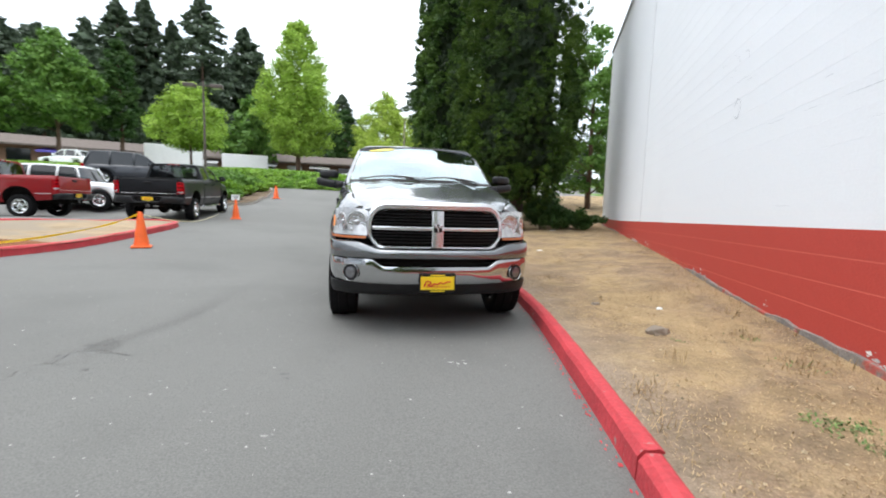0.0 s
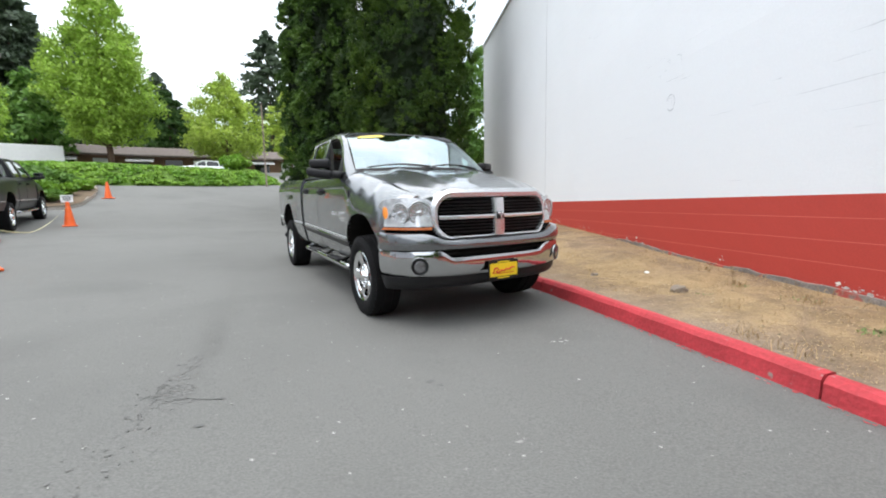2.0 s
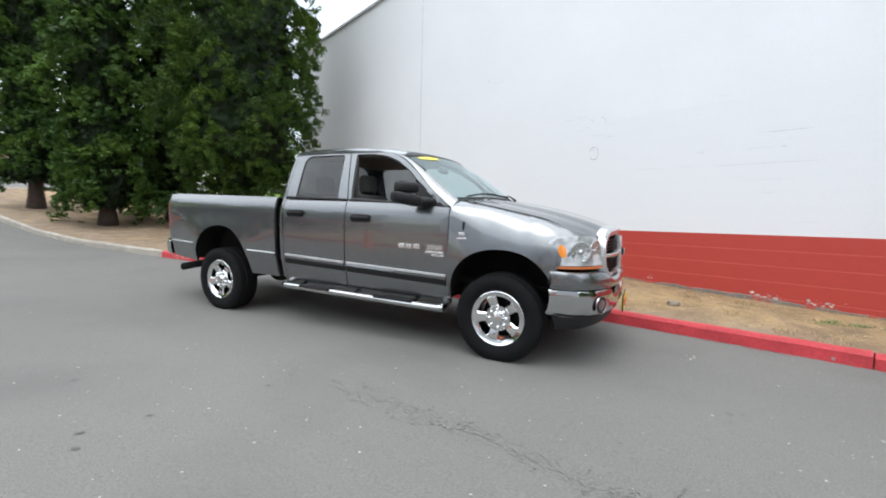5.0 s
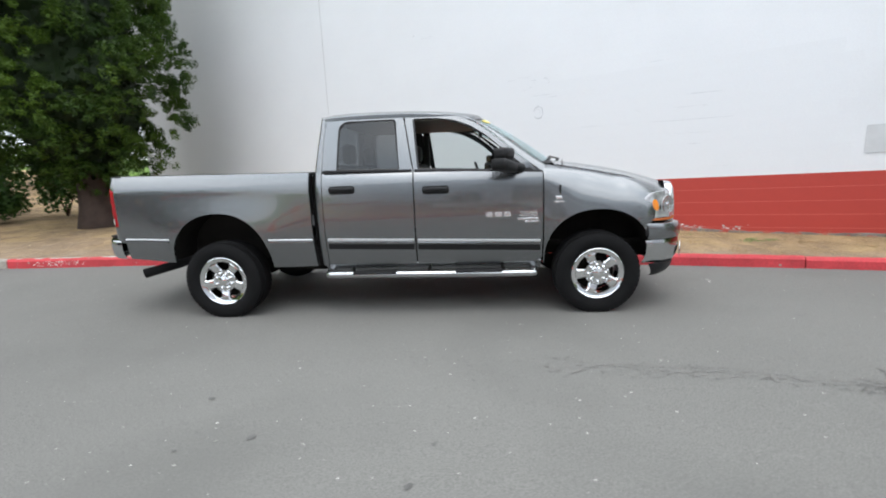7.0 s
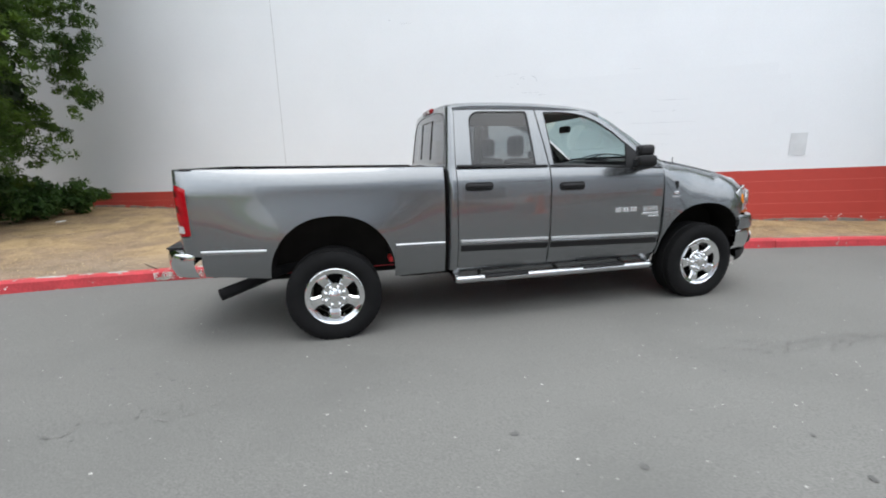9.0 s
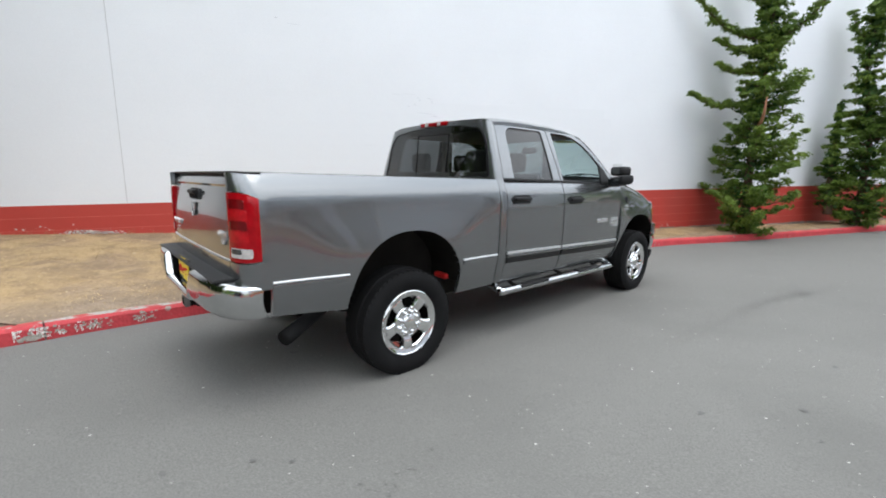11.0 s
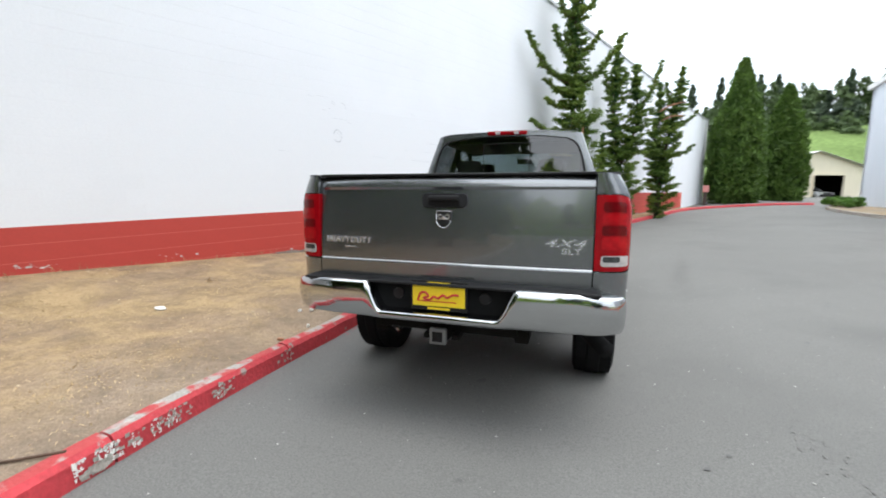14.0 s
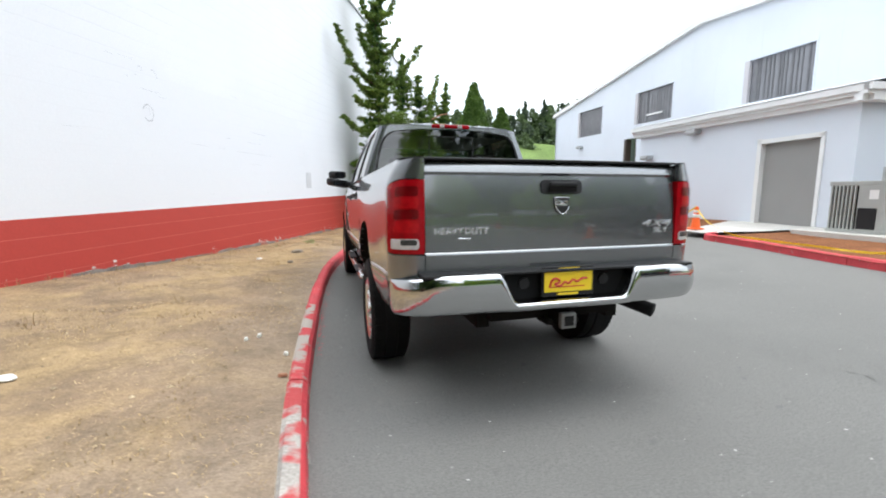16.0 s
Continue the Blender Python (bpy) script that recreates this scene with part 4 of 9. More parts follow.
def build_pickup(place, paint, label, category="truck", full=True, windows_open=True, group=""):
    T = empty("pickup_truck", place, label, category, group)
    zb = 0.50
    seam = seam_x

    # hood
    P = []
    for y in np.linspace(-0.815, 0.37, 26):
        zc = lerp(y, [-0.83, -0.78, -0.65, -0.4, -0.18, 0.1, 0.37], [1.135, 1.165, 1.215, 1.285, 1.335, 1.385, 1.415])
        zs, xs = fend_top(y) + 0.012, seam(y)
        row = []
        for u in np.linspace(-1, 1, 33):
            a = abs(u)
            g = max(0, (a - 0.35) / 0.65)
            z = zc - (zc - zs) * g ** 1.7
            z += 0.012 * math.exp(-((a - 0.52) / 0.08) ** 2) - 0.006 * math.exp(-((a - 0.70) / 0.06) ** 2)
            yy = y + 0.10 * a ** 3 * max(0, (-y - 0.3) / 0.5)
            row.append((xs * u, yy, z))
        P.append(row)
    part("hood", shell(grid_bm(P), 0.035, 2), paint, T, smooth=True, flat_angle=50)

    for s in (-1, 1):
        # front fender
        ys = np.unique(np.r_[np.linspace(-0.64, -0.475, 8), -0.474, np.sin(np.linspace(-math.pi / 2, math.pi / 2, 31)) * 0.472, np.linspace(0.474, 0.482, 3)])
        lo = lambda y: arch(y, 0, 0.472, 0.55, 0.425) or (0.86 + max(0, (-0.50 - y)) * 1.6 if y < 0 else zb - 0.02)
        part("front_fender", columns(ys, lo, fend_top, fend_x, s, 18), paint, T, smooth=True, flat_angle=50)
        # arch lip and liner
        L = [[(s * (fend_x(y, lo(y)) - 0.004 - d), y, lo(y) - 0.0) for d in (0.0, 0.10, 0.32)] for y in np.sin(np.linspace(-math.pi / 2, math.pi / 2, 25)) * 0.470]
        part("wheel_liner", grid_bm(L, flip=s < 0), M_UNDER, T)
        part("inner_fender", boxes((min(s * 0.56, s * 0.60), max(s * 0.56, s * 0.60), -0.62, 0.52, 0.52, 1.12)), M_UNDER, T)
        # doors: skin below the belt, frame round the window, pane
        for nm, y0, y1, belt0, belt1, outer, win in (
                ("front_door", 0.492, 1.652, 1.318, 1.372,
                 [(0.492, 1.318), (0.70, 1.475), (0.90, 1.655), (1.06, 1.775), (1.22, 1.850), (1.42, 1.886), (1.742, 1.899), (1.652, 1.372)],
                 ([(0.600, 1.335), (0.80, 1.505), (0.98, 1.665), (1.13, 1.765), (1.28, 1.822), (1.45, 1.846), (1.662, 1.848), (1.618, 1.385)],
                  [0.03, 0.05, 0.05, 0.05, 0.05, 0.05, 0.03, 0.015])),
                ("rear_door", 1.664, 2.512, 1.372, 1.392,
                 [(1.664, 1.372), (1.754, 1.899), (2.20, 1.899), (2.478, 1.890), (2.503, 1.62), (2.512, 1.392)],
                 ([(1.785, 1.388), (1.818, 1.852), (2.30, 1.850), (2.362, 1.80), (2.376, 1.396)], [0.015, 0.04, 0.06, 0.05, 0.02]))):
            belt = lambda y, a=y0, b=y1, c=belt0, d=belt1: c + (d - c) * (y - a) / (b - a)
            low = (lambda y: (zb + max(0, (0.53 - y)) * 1.0)) if nm == "front_door" else (lambda y: zb + 0.02 * (y - 1.67))
            skin = columns(np.linspace(y0, y1, 24), low, belt, lambda y, z: side_x(z), s, 22)
            door = part(nm, skin, paint, T, smooth=True, flat_angle=50)
            w = rounded(win[0], win[1])
            to3 = lambda u, v, o=0.0: (s * (green_x(v) + o), u, v)
            fr = filled(outer, [w], to3, cut=0.09)
            if (fr.faces[:][0].normal.x > 0) != (s > 0):
                bmesh.ops.reverse_faces(fr, faces=fr.faces[:])
            part("window_frame", shell(fr, 0.028, 0, s), paint, door, smooth=True, flat_angle=30)
            # black seal round the opening
            c = w.mean(0)
            inner = c + (w - c) * (1 - 0.018 / np.linalg.norm(w - c, axis=1, keepdims=True))
            seal = [[(s * (green_x(p[1]) - 0.004), p[0], p[1]) for p in np.vstack([w, w[:1]])], [(s * (green_x(p[1]) - 0.012), p[0], p[1]) for p in np.vstack([inner, inner[:1]])]]
            part("window_seal", grid_bm(seal), M_BLACKTRIM, door)
            if not (nm == "front_door" and windows_open and s < 0):
                pane = filled(inner, [], lambda u, v: (s * (green_x(v) - 0.012), u, v), cut=0.15)
                po = part("window_pane", pane, M_TINT if nm == "rear_door" else M_SIDEGLASS, door, smooth=True)
                po.visible_shadow = False
            # belt strip, chrome line and body moulding
            bx = lambda y, z, o: (s * (side_x(z) + o), y, z)
            ys2 = np.linspace(y0 + 0.01, y1 - 0.01, 14)
            part("belt_moulding", shell(grid_bm([[(s * (0.892), y, belt(y) - 0.002) for y in ys2], [(s * (0.889), y, belt(y) + 0.014) for y in ys2]], flip=s < 0), 0.012, 0, s), M_BLACKTRIM, door)
            # The lowest black band paints the shade of the moulding's underside
            for nm2, za, zc, o, mt in (("chrome_strip", 0.709, 0.731, 0.011, M_STRIP), ("body_moulding", 0.682, 0.707, 0.014, paint), ("moulding_lip", 0.628, 0.682, 0.010, M_BLACKTRIM)):
                ya, yb = (y0 + 0.02, y1 - 0.012) if nm == "front_door" else (y0 + 0.012, y1 - 0.02)
                ys3 = np.linspace(ya, yb, 12)
                slope = lambda y: 0.0315 * (y - 1.1)
                rows = [[bx(y, z + slope(y), o * k) for y in ys3] for z, k in ((za, 0.6), ((za + zc) / 2, 1.0), (zc, 0.6))]
                part(nm2, shell(grid_bm(rows, flip=s < 0), 0.02, 0, s), mt, door, smooth=True, flat_angle=50)
            # handle on its dark cup
            hy, hz = (1.455, 1.195) if nm == "front_door" else (2.325, 1.222)
            hx = side_x(hz)
            bm = bmesh.new()
            pill = lambda w, h: rounded([(-w, -h), (w, -h), (w, h), (-w, h)], [h * 0.92] * 4)
            bm.free()
            cup = filled(pill(0.122, 0.037), [], lambda u, v: (s * (side_x(hz + v) + 0.007), hy + u, hz + v))
            part("handle_cup", shell(cup, 0.03, 0, s), M_BLACKPL, door)
            bm = bmesh.new()
            box(bm, -0.012, 0.014, -0.110, 0.110, -0.017, 0.017, 0.0125, Matrix.Translation((s * (hx + 0.026), hy, hz + 0.006)))
            for dy in (-0.085, 0.085):
                box(bm, -0.02, 0.012, -0.014, 0.014, -0.014, 0.012, 0.003, Matrix.Translation((s * (hx + 0.015), hy + dy, hz + 0.006)))
            part("door_handle", bm, M_BLACKPL, door, smooth=True)
            if nm == "front_door":
                # sail panel and folding tow mirror
                sail = filled([(0.555, 1.328), (0.86, 1.562), (0.885, 1.348)], [], lambda u, v: (s * (green_x(v) + 0.006), u, v))
                part("sail_panel", shell(sail, 0.02, 0, s), M_BLACKPL, door)
                mir = new("mirror")
                mir.parent = door
                mir.matrix_local = Matrix.Translation((s * 1.075, 0.83, 1.440)) @ Matrix.Rotation(s * radians(28), 4, "Z")
                bm = bmesh.new()
                box(bm, -0.115, 0.100, -0.050, 0.070, 0.000, 0.096, 0.028)
                part("mirror_head", bm, M_BLACKPL, mir, smooth=True, flat_angle=50)
                bm = bmesh.new()
                box(bm, -0.145, 0.125, -0.070, 0.085, -0.106, -0.008, 0.032)
                for v in bm.verts:
                    v.co.z += 0.02 * s * v.co.x / 0.13
                part("mirror_housing", bm, M_BLACKPL, mir, smooth=True, flat_angle=50)
                v, f = tube([(-s * 0.09, 0.0, -0.068), (-s * 0.17, -0.03, -0.072), (-s * 0.235, -0.05, -0.080)], [0.045, 0.042, 0.042], 10)
                mesh("mirror_arm", v, f, M_BLACKPL, mir, smooth=True)
                bm = bmesh.new()
                box(bm, -0.095, 0.09, 0.084, 0.088, -0.095, -0.030, 0.0)
                box(bm, -0.075, 0.056, 0.069, 0.073, 0.020, 0.085, 0.0)
                part("mirror_glass", bm, M_GLASS_DARK, mir)
        # rocker under the doors
        rows = [[(s * x, y, z) for y in np.linspace(0.50, 2.55, 12)] for z, x in ((0.40, 0.74), (0.43, 0.83), (0.505, 0.868), (0.52, 0.86))]
        part("rocker_panel", grid_bm(rows, flip=s < 0), paint, T, smooth=True)
        # cab corner behind the rear door
        P = []
        for z in np.linspace(zb, 1.895, 30):
            yr = lerp(z, [1.39, 1.62, 1.895], [2.518, 2.508, 2.482])
            yb = 2.592 - 0.055 * max(0.0, (z - 1.36) / 0.54)
            x = body_x(z)
            P.append([(s * x, yr, z), (s * (x - 0.001), (yr + yb) / 2, z), (s * (x - 0.010), yb - 0.014, z), (s * (x - 0.034), yb, z), (s * (x - 0.085), yb + 0.004, z)])
        part("cab_corner", grid_bm(P, flip=s > 0), paint, T, smooth=True, flat_angle=60)
        # roof rail and windshield pillar
        A = [(0.455, 1.385, 0.815), (0.62, 1.50, 0.793), (0.80, 1.635, 0.760), (0.96, 1.745, 0.727), (1.09, 1.822, 0.697)]
        B = [(0.485, 1.322), (0.695, 1.480), (0.895, 1.662), (1.055, 1.783), (1.215, 1.853)]
        la = spline([(s * x, y, z) for y, z, x in A], 4)
        lb = spline([(s * (green_x(z) + 0.002), y, z) for y, z in B], 4)
        mid = (la + lb) / 2 + np.array([s * 0.008, -0.004, 0.005])
        part("windshield_pillar", strip(la, lb, flip=s > 0, mid=mid), paint, T, smooth=True, flat_angle=70)
        # bedside
        ya, yb2 = 2.632, 4.503
        ys = np.unique(np.r_[np.linspace(ya, 3.06, 10), WB - 0.018 + np.sin(np.linspace(-math.pi / 2, math.pi / 2, 33)) * 0.487, np.linspace(4.042, yb2, 14)])
        blo = lambda y: arch(y, WB - 0.018, 0.487, 0.56, 0.485) or (zb if y < WB else lerp(y, [4.05, 4.3, 4.6], [0.575, 0.605, 0.635]))
        bhi = lambda y: lerp(y, [2.6, 4.6], [1.392, 1.425])
        part("bedside", columns(ys, blo, bhi, bed_x, s, 24), paint, T, smooth=True, flat_angle=50)
        L = [[(s * (bed_x(y, blo(y)) - 0.004 - d), y, blo(y)) for d in (0.0, 0.10, 0.34)] for y in WB - 0.018 + np.sin(np.linspace(-math.pi / 2, math.pi / 2, 25)) * 0.485]
        part("wheel_liner", grid_bm(L, flip=s < 0), M_UNDER, T)
        part("inner_fender", boxes((min(s * 0.52, s * 0.56), max(s * 0.52, s * 0.56), 2.95, 4.25, 0.52, 1.12)), M_UNDER, T)
        for nm2, segs, za, zc, o, mt in (("chrome_strip", ((2.64, 3.055), (4.045, 4.50)), 0.786, 0.801, 0.009, M_STRIP), ("lower_moulding", ((2.64, 3.05), (4.05, 4.50)), 0.750, 0.783, 0.008, paint)):
            for a, b in segs:
                ys3 = np.linspace(a, b, 9)
                rows = [[(s * (bed_x(y, z) + o * k), y, z + 0.030 * (y - 3.5)) for y in ys3] for z, k in ((za, 0.5), ((za + zc) / 2, 1.0), (zc, 0.5))]
                part(nm2, shell(grid_bm(rows, flip=s < 0), 0.02, 0, s), mt, T, smooth=True, flat_angle=50)
        # rail cap and inner bed wall
        cap = boxes((min(s * 0.755, s * 0.876), max(s * 0.755, s * 0.876), 2.632, 4.505, 1.414, 1.428), bevel=0.005)
        for v in cap.verts:
            v.co.z += bhi(v.co.y) - 1.425
        part("rail_cap", cap, M_BLACKPL, T)
        part("bed_wall", boxes((min(s * 0.80, s * 0.815), max(s * 0.80, s * 0.815), 2.65, 4.62, 1.06, 1.395)), M_BLACKPL, T)
        # tail light wrapped round the corner
        def tl(u, z):
            tail_in, wide = 0.772, bed_x(4.5, z)
            a = u * math.pi / 2
            return (s * (tail_in + (wide - tail_in) * math.sin(a) ** 0.9), 4.508 + 0.155 * math.cos(a) ** 0.8 if u < 1 else 4.508, z)
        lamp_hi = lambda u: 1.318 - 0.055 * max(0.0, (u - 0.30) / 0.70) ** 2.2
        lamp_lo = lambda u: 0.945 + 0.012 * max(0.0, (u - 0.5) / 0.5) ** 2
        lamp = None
        # Thin plates paint glow and shade into the lens
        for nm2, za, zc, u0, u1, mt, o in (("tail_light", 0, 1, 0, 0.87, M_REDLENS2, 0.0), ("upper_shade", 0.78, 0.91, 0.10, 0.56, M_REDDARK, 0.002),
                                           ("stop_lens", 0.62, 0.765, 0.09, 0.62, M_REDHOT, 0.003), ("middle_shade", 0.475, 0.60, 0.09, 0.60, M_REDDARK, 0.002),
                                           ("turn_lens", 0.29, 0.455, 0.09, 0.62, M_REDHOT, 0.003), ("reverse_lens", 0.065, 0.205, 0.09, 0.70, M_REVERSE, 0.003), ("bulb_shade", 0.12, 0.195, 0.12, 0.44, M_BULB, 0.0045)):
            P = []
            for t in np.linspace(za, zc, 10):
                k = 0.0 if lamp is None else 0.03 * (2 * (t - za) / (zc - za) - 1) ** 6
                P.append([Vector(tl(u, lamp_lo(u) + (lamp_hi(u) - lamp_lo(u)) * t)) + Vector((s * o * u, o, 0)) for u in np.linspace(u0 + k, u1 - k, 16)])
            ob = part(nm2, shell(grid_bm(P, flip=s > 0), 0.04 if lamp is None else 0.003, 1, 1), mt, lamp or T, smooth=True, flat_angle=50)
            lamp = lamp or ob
        # corner round the tail light
        P = [[tl(u, lamp_lo(u) - 0.008 + (lamp_hi(u) - lamp_lo(u) + 0.014) * t) for u in np.linspace(0.876, 1, 5)] for t in np.linspace(0, 1, 9)]
        part("bed_corner", shell(grid_bm(P, flip=s > 0), 0.03, 1, 1), paint, T, smooth=True, flat_angle=50)
        for lo2, hi2 in ((lambda u: 0.79, lambda u: lamp_lo(u) - 0.008), (lambda u: lamp_hi(u) + 0.006, lambda u: 1.423)):
            P = [[tl(u, lo2(u) + (hi2(u) - lo2(u)) * t) for u in np.linspace(0, 1, 14)] for t in np.linspace(0, 1, 6)]
            part("bed_corner", shell(grid_bm(P, flip=s > 0), 0.03, 1, 1), paint, T, smooth=True, flat_angle=50)
        rows = [[(tl(u, 1.40)[0] - s * i * math.sin(u * math.pi / 2) * 1.1, tl(u, 1.40)[1] - i * math.cos(u * math.pi / 2), z) for u in np.linspace(0, 1, 12)] for i, z in ((0.004, 1.422), (0.006, 1.428), (0.06, 1.428))]
        part("corner_cap", grid_bm(rows, flip=s > 0), M_BLACKPL, T, smooth=True)
        # headlight
        def hl(u, z):
            x = lerp(u, [0, 0.3, 0.6, 0.85, 1], [0.602, 0.712, 0.825, 0.905, 0.925])
            y = lerp(u, [0, 0.3, 0.6, 0.85, 1], [-0.785, -0.745, -0.660, -0.53, -0.44])
            k = (z - 0.86) / 0.26
            return (s * (x - 0.012 * k), y + 0.055 * k, z)
        ztop = lambda u: lerp(u, [0, 0.1, 0.5, 0.85, 1], [1.080, 1.100, 1.115, 1.098, 1.035])
        P = [[hl(u, 0.875 + (ztop(u) - 0.875) * t) for u in np.linspace(0, 1, 22)] for t in np.linspace(0, 1, 12)]
        lamp = part("headlight", shell(grid_bm(P, flip=s < 0), -0.03, 1, 1), M_LAMPHOUSE, T, "clear headlight with chromed reflectors", smooth=True, flat_angle=50)
        P = [[Vector(hl(u, z)) + Vector((0, -0.004, 0)) for u in np.linspace(0.02, 1, 18)] for z in np.linspace(0.850, 0.870, 4)]
        part("side_marker", shell(grid_bm(P, flip=s < 0), -0.02, 1, 1), M_MARKER, lamp, "amber marker strip", smooth=True)
        P = [[Vector(hl(0.845 + 0.048 * q * math.sqrt(max(0.04, 1 - ((z - 0.990) / 0.050) ** 2)), z)) + Vector((s * 0.003, -0.003, 0)) for q in np.linspace(-1, 1, 9)] for z in np.linspace(0.941, 1.039, 11)]
        part("turn_lamp", shell(grid_bm(P, flip=s < 0), -0.006, 1, 1), M_AMBER, lamp, "amber turn lamp", smooth=True)
        for u, z, r, mt in ((0.25, 0.985, 0.093, M_BOWL), (0.60, 0.985, 0.082, M_BOWL)):
            c, c2 = Vector(hl(u, z)), Vector(hl(u + 0.02, z))
            t = (c2 - c).normalized()
            nrm = Vector((t.y, -t.x, 0)) * (1 if (Vector((t.y, -t.x, 0)).y < 0) else -1)
            q = nrm.to_track_quat("Z", "Y").to_matrix().to_4x4()
            bm = bmesh.new()
            rr = [(r, 0.0), (r * 0.96, 0.009), (r * 0.88, 0.009), (r * 0.80, 0.006), (r * 0.55, 0.003), (r * 0.28, 0.002), (r * 0.26, 0.008), (r * 0.18, 0.011), (0.001, 0.012)]
            ring = []
            for rad, h in rr:
                ring.append([(q @ Vector((rad * math.cos(a), rad * math.sin(a), h))) + c for a in np.linspace(0, 2 * math.pi, 25)])
            g = grid_bm(ring)
            part("lamp_bowl", g, mt, lamp, smooth=True, flat_angle=40)
            v, f = tube([(q @ Vector((1.02 * r * math.cos(a), 1.02 * r * math.sin(a), 0.004))) + c for a in np.linspace(0, 2 * math.pi, 25)], 0.0045, 5)
            mesh("bowl_ring", v, f, M_STEEL, lamp, smooth=True)

    # windshield
    def ws(u, v):
        xb, xt = 0.812, 0.694
        x = (xb + (xt - xb) * v) * u
        yb, yt = 0.270 + 0.185 * u * u, 0.985 + 0.105 * u * u
        zb2, zt = 1.408 - 0.020 * u * u, 1.868 - 0.045 * u * u
        bow = 0.016 * math.sin(math.pi * v)
        return (x, yb + (yt - yb) * v - bow, zb2 + (zt - zb2) * v + bow)
    P = [[ws(u, v) for u in np.linspace(-1, 1, 21)] for v in np.linspace(0, 1, 12)]
    wsh = part("windshield", grid_bm(P), M_WSHIELD, T, smooth=True)
    wsh.visible_shadow = False
    for a, b, nm in ((0.0, 0.05, "lower_seal"), (0.965, 1.0, "upper_seal")):
        P = [[Vector(ws(u, v)) + Vector((0, -0.004, 0.002)) for u in np.linspace(-1, 1, 21)] for v in (a, b)]
        part(nm, grid_bm(P), M_BLACKTRIM, wsh)
    if full:
        P = [[Vector(ws(-0.64 + 0.22 * q * math.sqrt(max(0.02, 1 - abs((v - 0.918) / 0.040) ** 2.5)), v)) + Vector((0, -0.006, 0.003)) for q in np.linspace(-1, 1, 9)] for v in np.linspace(0.878, 0.958, 9)]
        part("price_banner", grid_bm(P), M_STICKER, wsh, "yellow paper banner on the glass")
    # Dark panel added behind the cab-to-bed gap so that it reads black
    part("bulkhead", boxes((-0.872, 0.872, 2.545, 2.590, 0.60, 1.33)), M_UNDER, T)
    # cowl and wipers
    P = [[(0.80 * u, 0.36 - 0.10 * (1 - u * u) + d * 0.10 + 0.12 * u * u, 1.398 - 0.012 * u * u - 0.02 * d) for u in np.linspace(-1, 1, 21)] for d in (-0.15, 0.5, 1.0)]
    part("cowl", shell(grid_bm(P), 0.04, 2), M_BLACKPL, T, smooth=True)
    for u0, u1 in ((-0.88, -0.05), (-0.02, 0.78)):
        pts = [Vector(ws(u, 0.035 + 0.05 * math.sin(math.pi * i / 10))) + Vector((0, -0.022, 0.016)) for i, u in enumerate(np.linspace(u0, u1, 11))]
        v, f = tube(pts, 0.008, 6)
        wp = mesh("wiper", v, f, M_BLACKTRIM, T)
        p0 = Vector(ws(u1 if u0 < -0.5 else u1, 0.0)) + Vector((0, -0.05, 0.0))
        v, f = tube([p0, p0 + Vector((-0.12, -0.01, 0.03)), pts[5]], [0.013, 0.010, 0.007], 6)
        mesh("wiper_arm", v, f, M_BLACKTRIM, wp)

    # roof
    P = []
    for y in np.linspace(0, 1, 22):
        row = []
        for u in np.linspace(-1, 1, 25):
            y0 = 0.985 + 0.105 * u * u
            y1 = 2.535 - 0.04 * u * u
            yy = y0 + (y1 - y0) * y
            zc = lerp(yy, [0.98, 1.15, 1.35, 1.65, 2.0, 2.3, 2.44, 2.50, 2.535], [1.870, 1.904, 1.930, 1.951, 1.960, 1.957, 1.949, 1.940, 1.926])
            a = abs(u)
            x = 0.722 * u - 0.006 * u * max(0, (1.25 - yy) / 0.25)
            row.append((x, yy, zc - 0.028 * a ** 2.2 - 0.032 * max(0, (a - 0.86) / 0.14) ** 1.5))
        P.append(row)
    part("roof", shell(grid_bm(P), 0.03, 2), paint, T, smooth=True, flat_angle=60)
    part("headliner", boxes((-0.68, 0.68, 1.10, 2.38, 1.828, 1.838)), M_TAN, T)
    # cab back with its window
    yback = lambda x, z: 2.594 - 0.055 * max(0.0, (z - 1.36) / 0.54) + 0.012 * (1 - (x / 0.78) ** 2)
    edge = [(0.832, 1.26)] + [(body_x(z) - 0.070, z) for z in np.linspace(1.38, 1.86, 9)] + [(0.722 * u, 1.921 - 0.028 * u ** 2.2) for u in (0.84, 0.7, 0.5, 0.25)]
    outer = [(-x, z) for x, z in edge] + [(0.0, 1.922)] + edge[::-1]
    rim = [(0.778, 1.412), (0.752, 1.55), (0.722, 1.68), (0.682, 1.78), (0.610, 1.842), (0.36, 1.876)]
    w = rounded([(-x, z) for x, z in rim] + [(0.0, 1.884)] + rim[::-1], [0.03, 0.04, 0.05, 0.06, 0.08, 0.1, 0.1, 0.1, 0.08, 0.06, 0.05, 0.04, 0.03])
    back = part("cab_back", shell(filled(outer, [w], lambda u, v: (u, yback(u, v), v), cut=0.2), 0.03, 1), paint, T, smooth=True, flat_angle=40)
    if back.data.polygons[0].normal.y < 0:
        back.data.flip_normals()
    pane = part("back_window", filled(w, [], lambda u, v: (u, yback(u, v) - 0.004, v), cut=0.2), M_BACKGLASS, T, "tinted sliding back window", smooth=True)
    pane.visible_shadow = False
    for x0, x1, z0, z1 in ((-0.232, -0.226, 1.45, 1.812), (0.226, 0.232, 1.45, 1.812), (-0.226, 0.226, 1.806, 1.812)):
        bm = boxes((x0, x1, -0.004, 0.003, z0, z1))
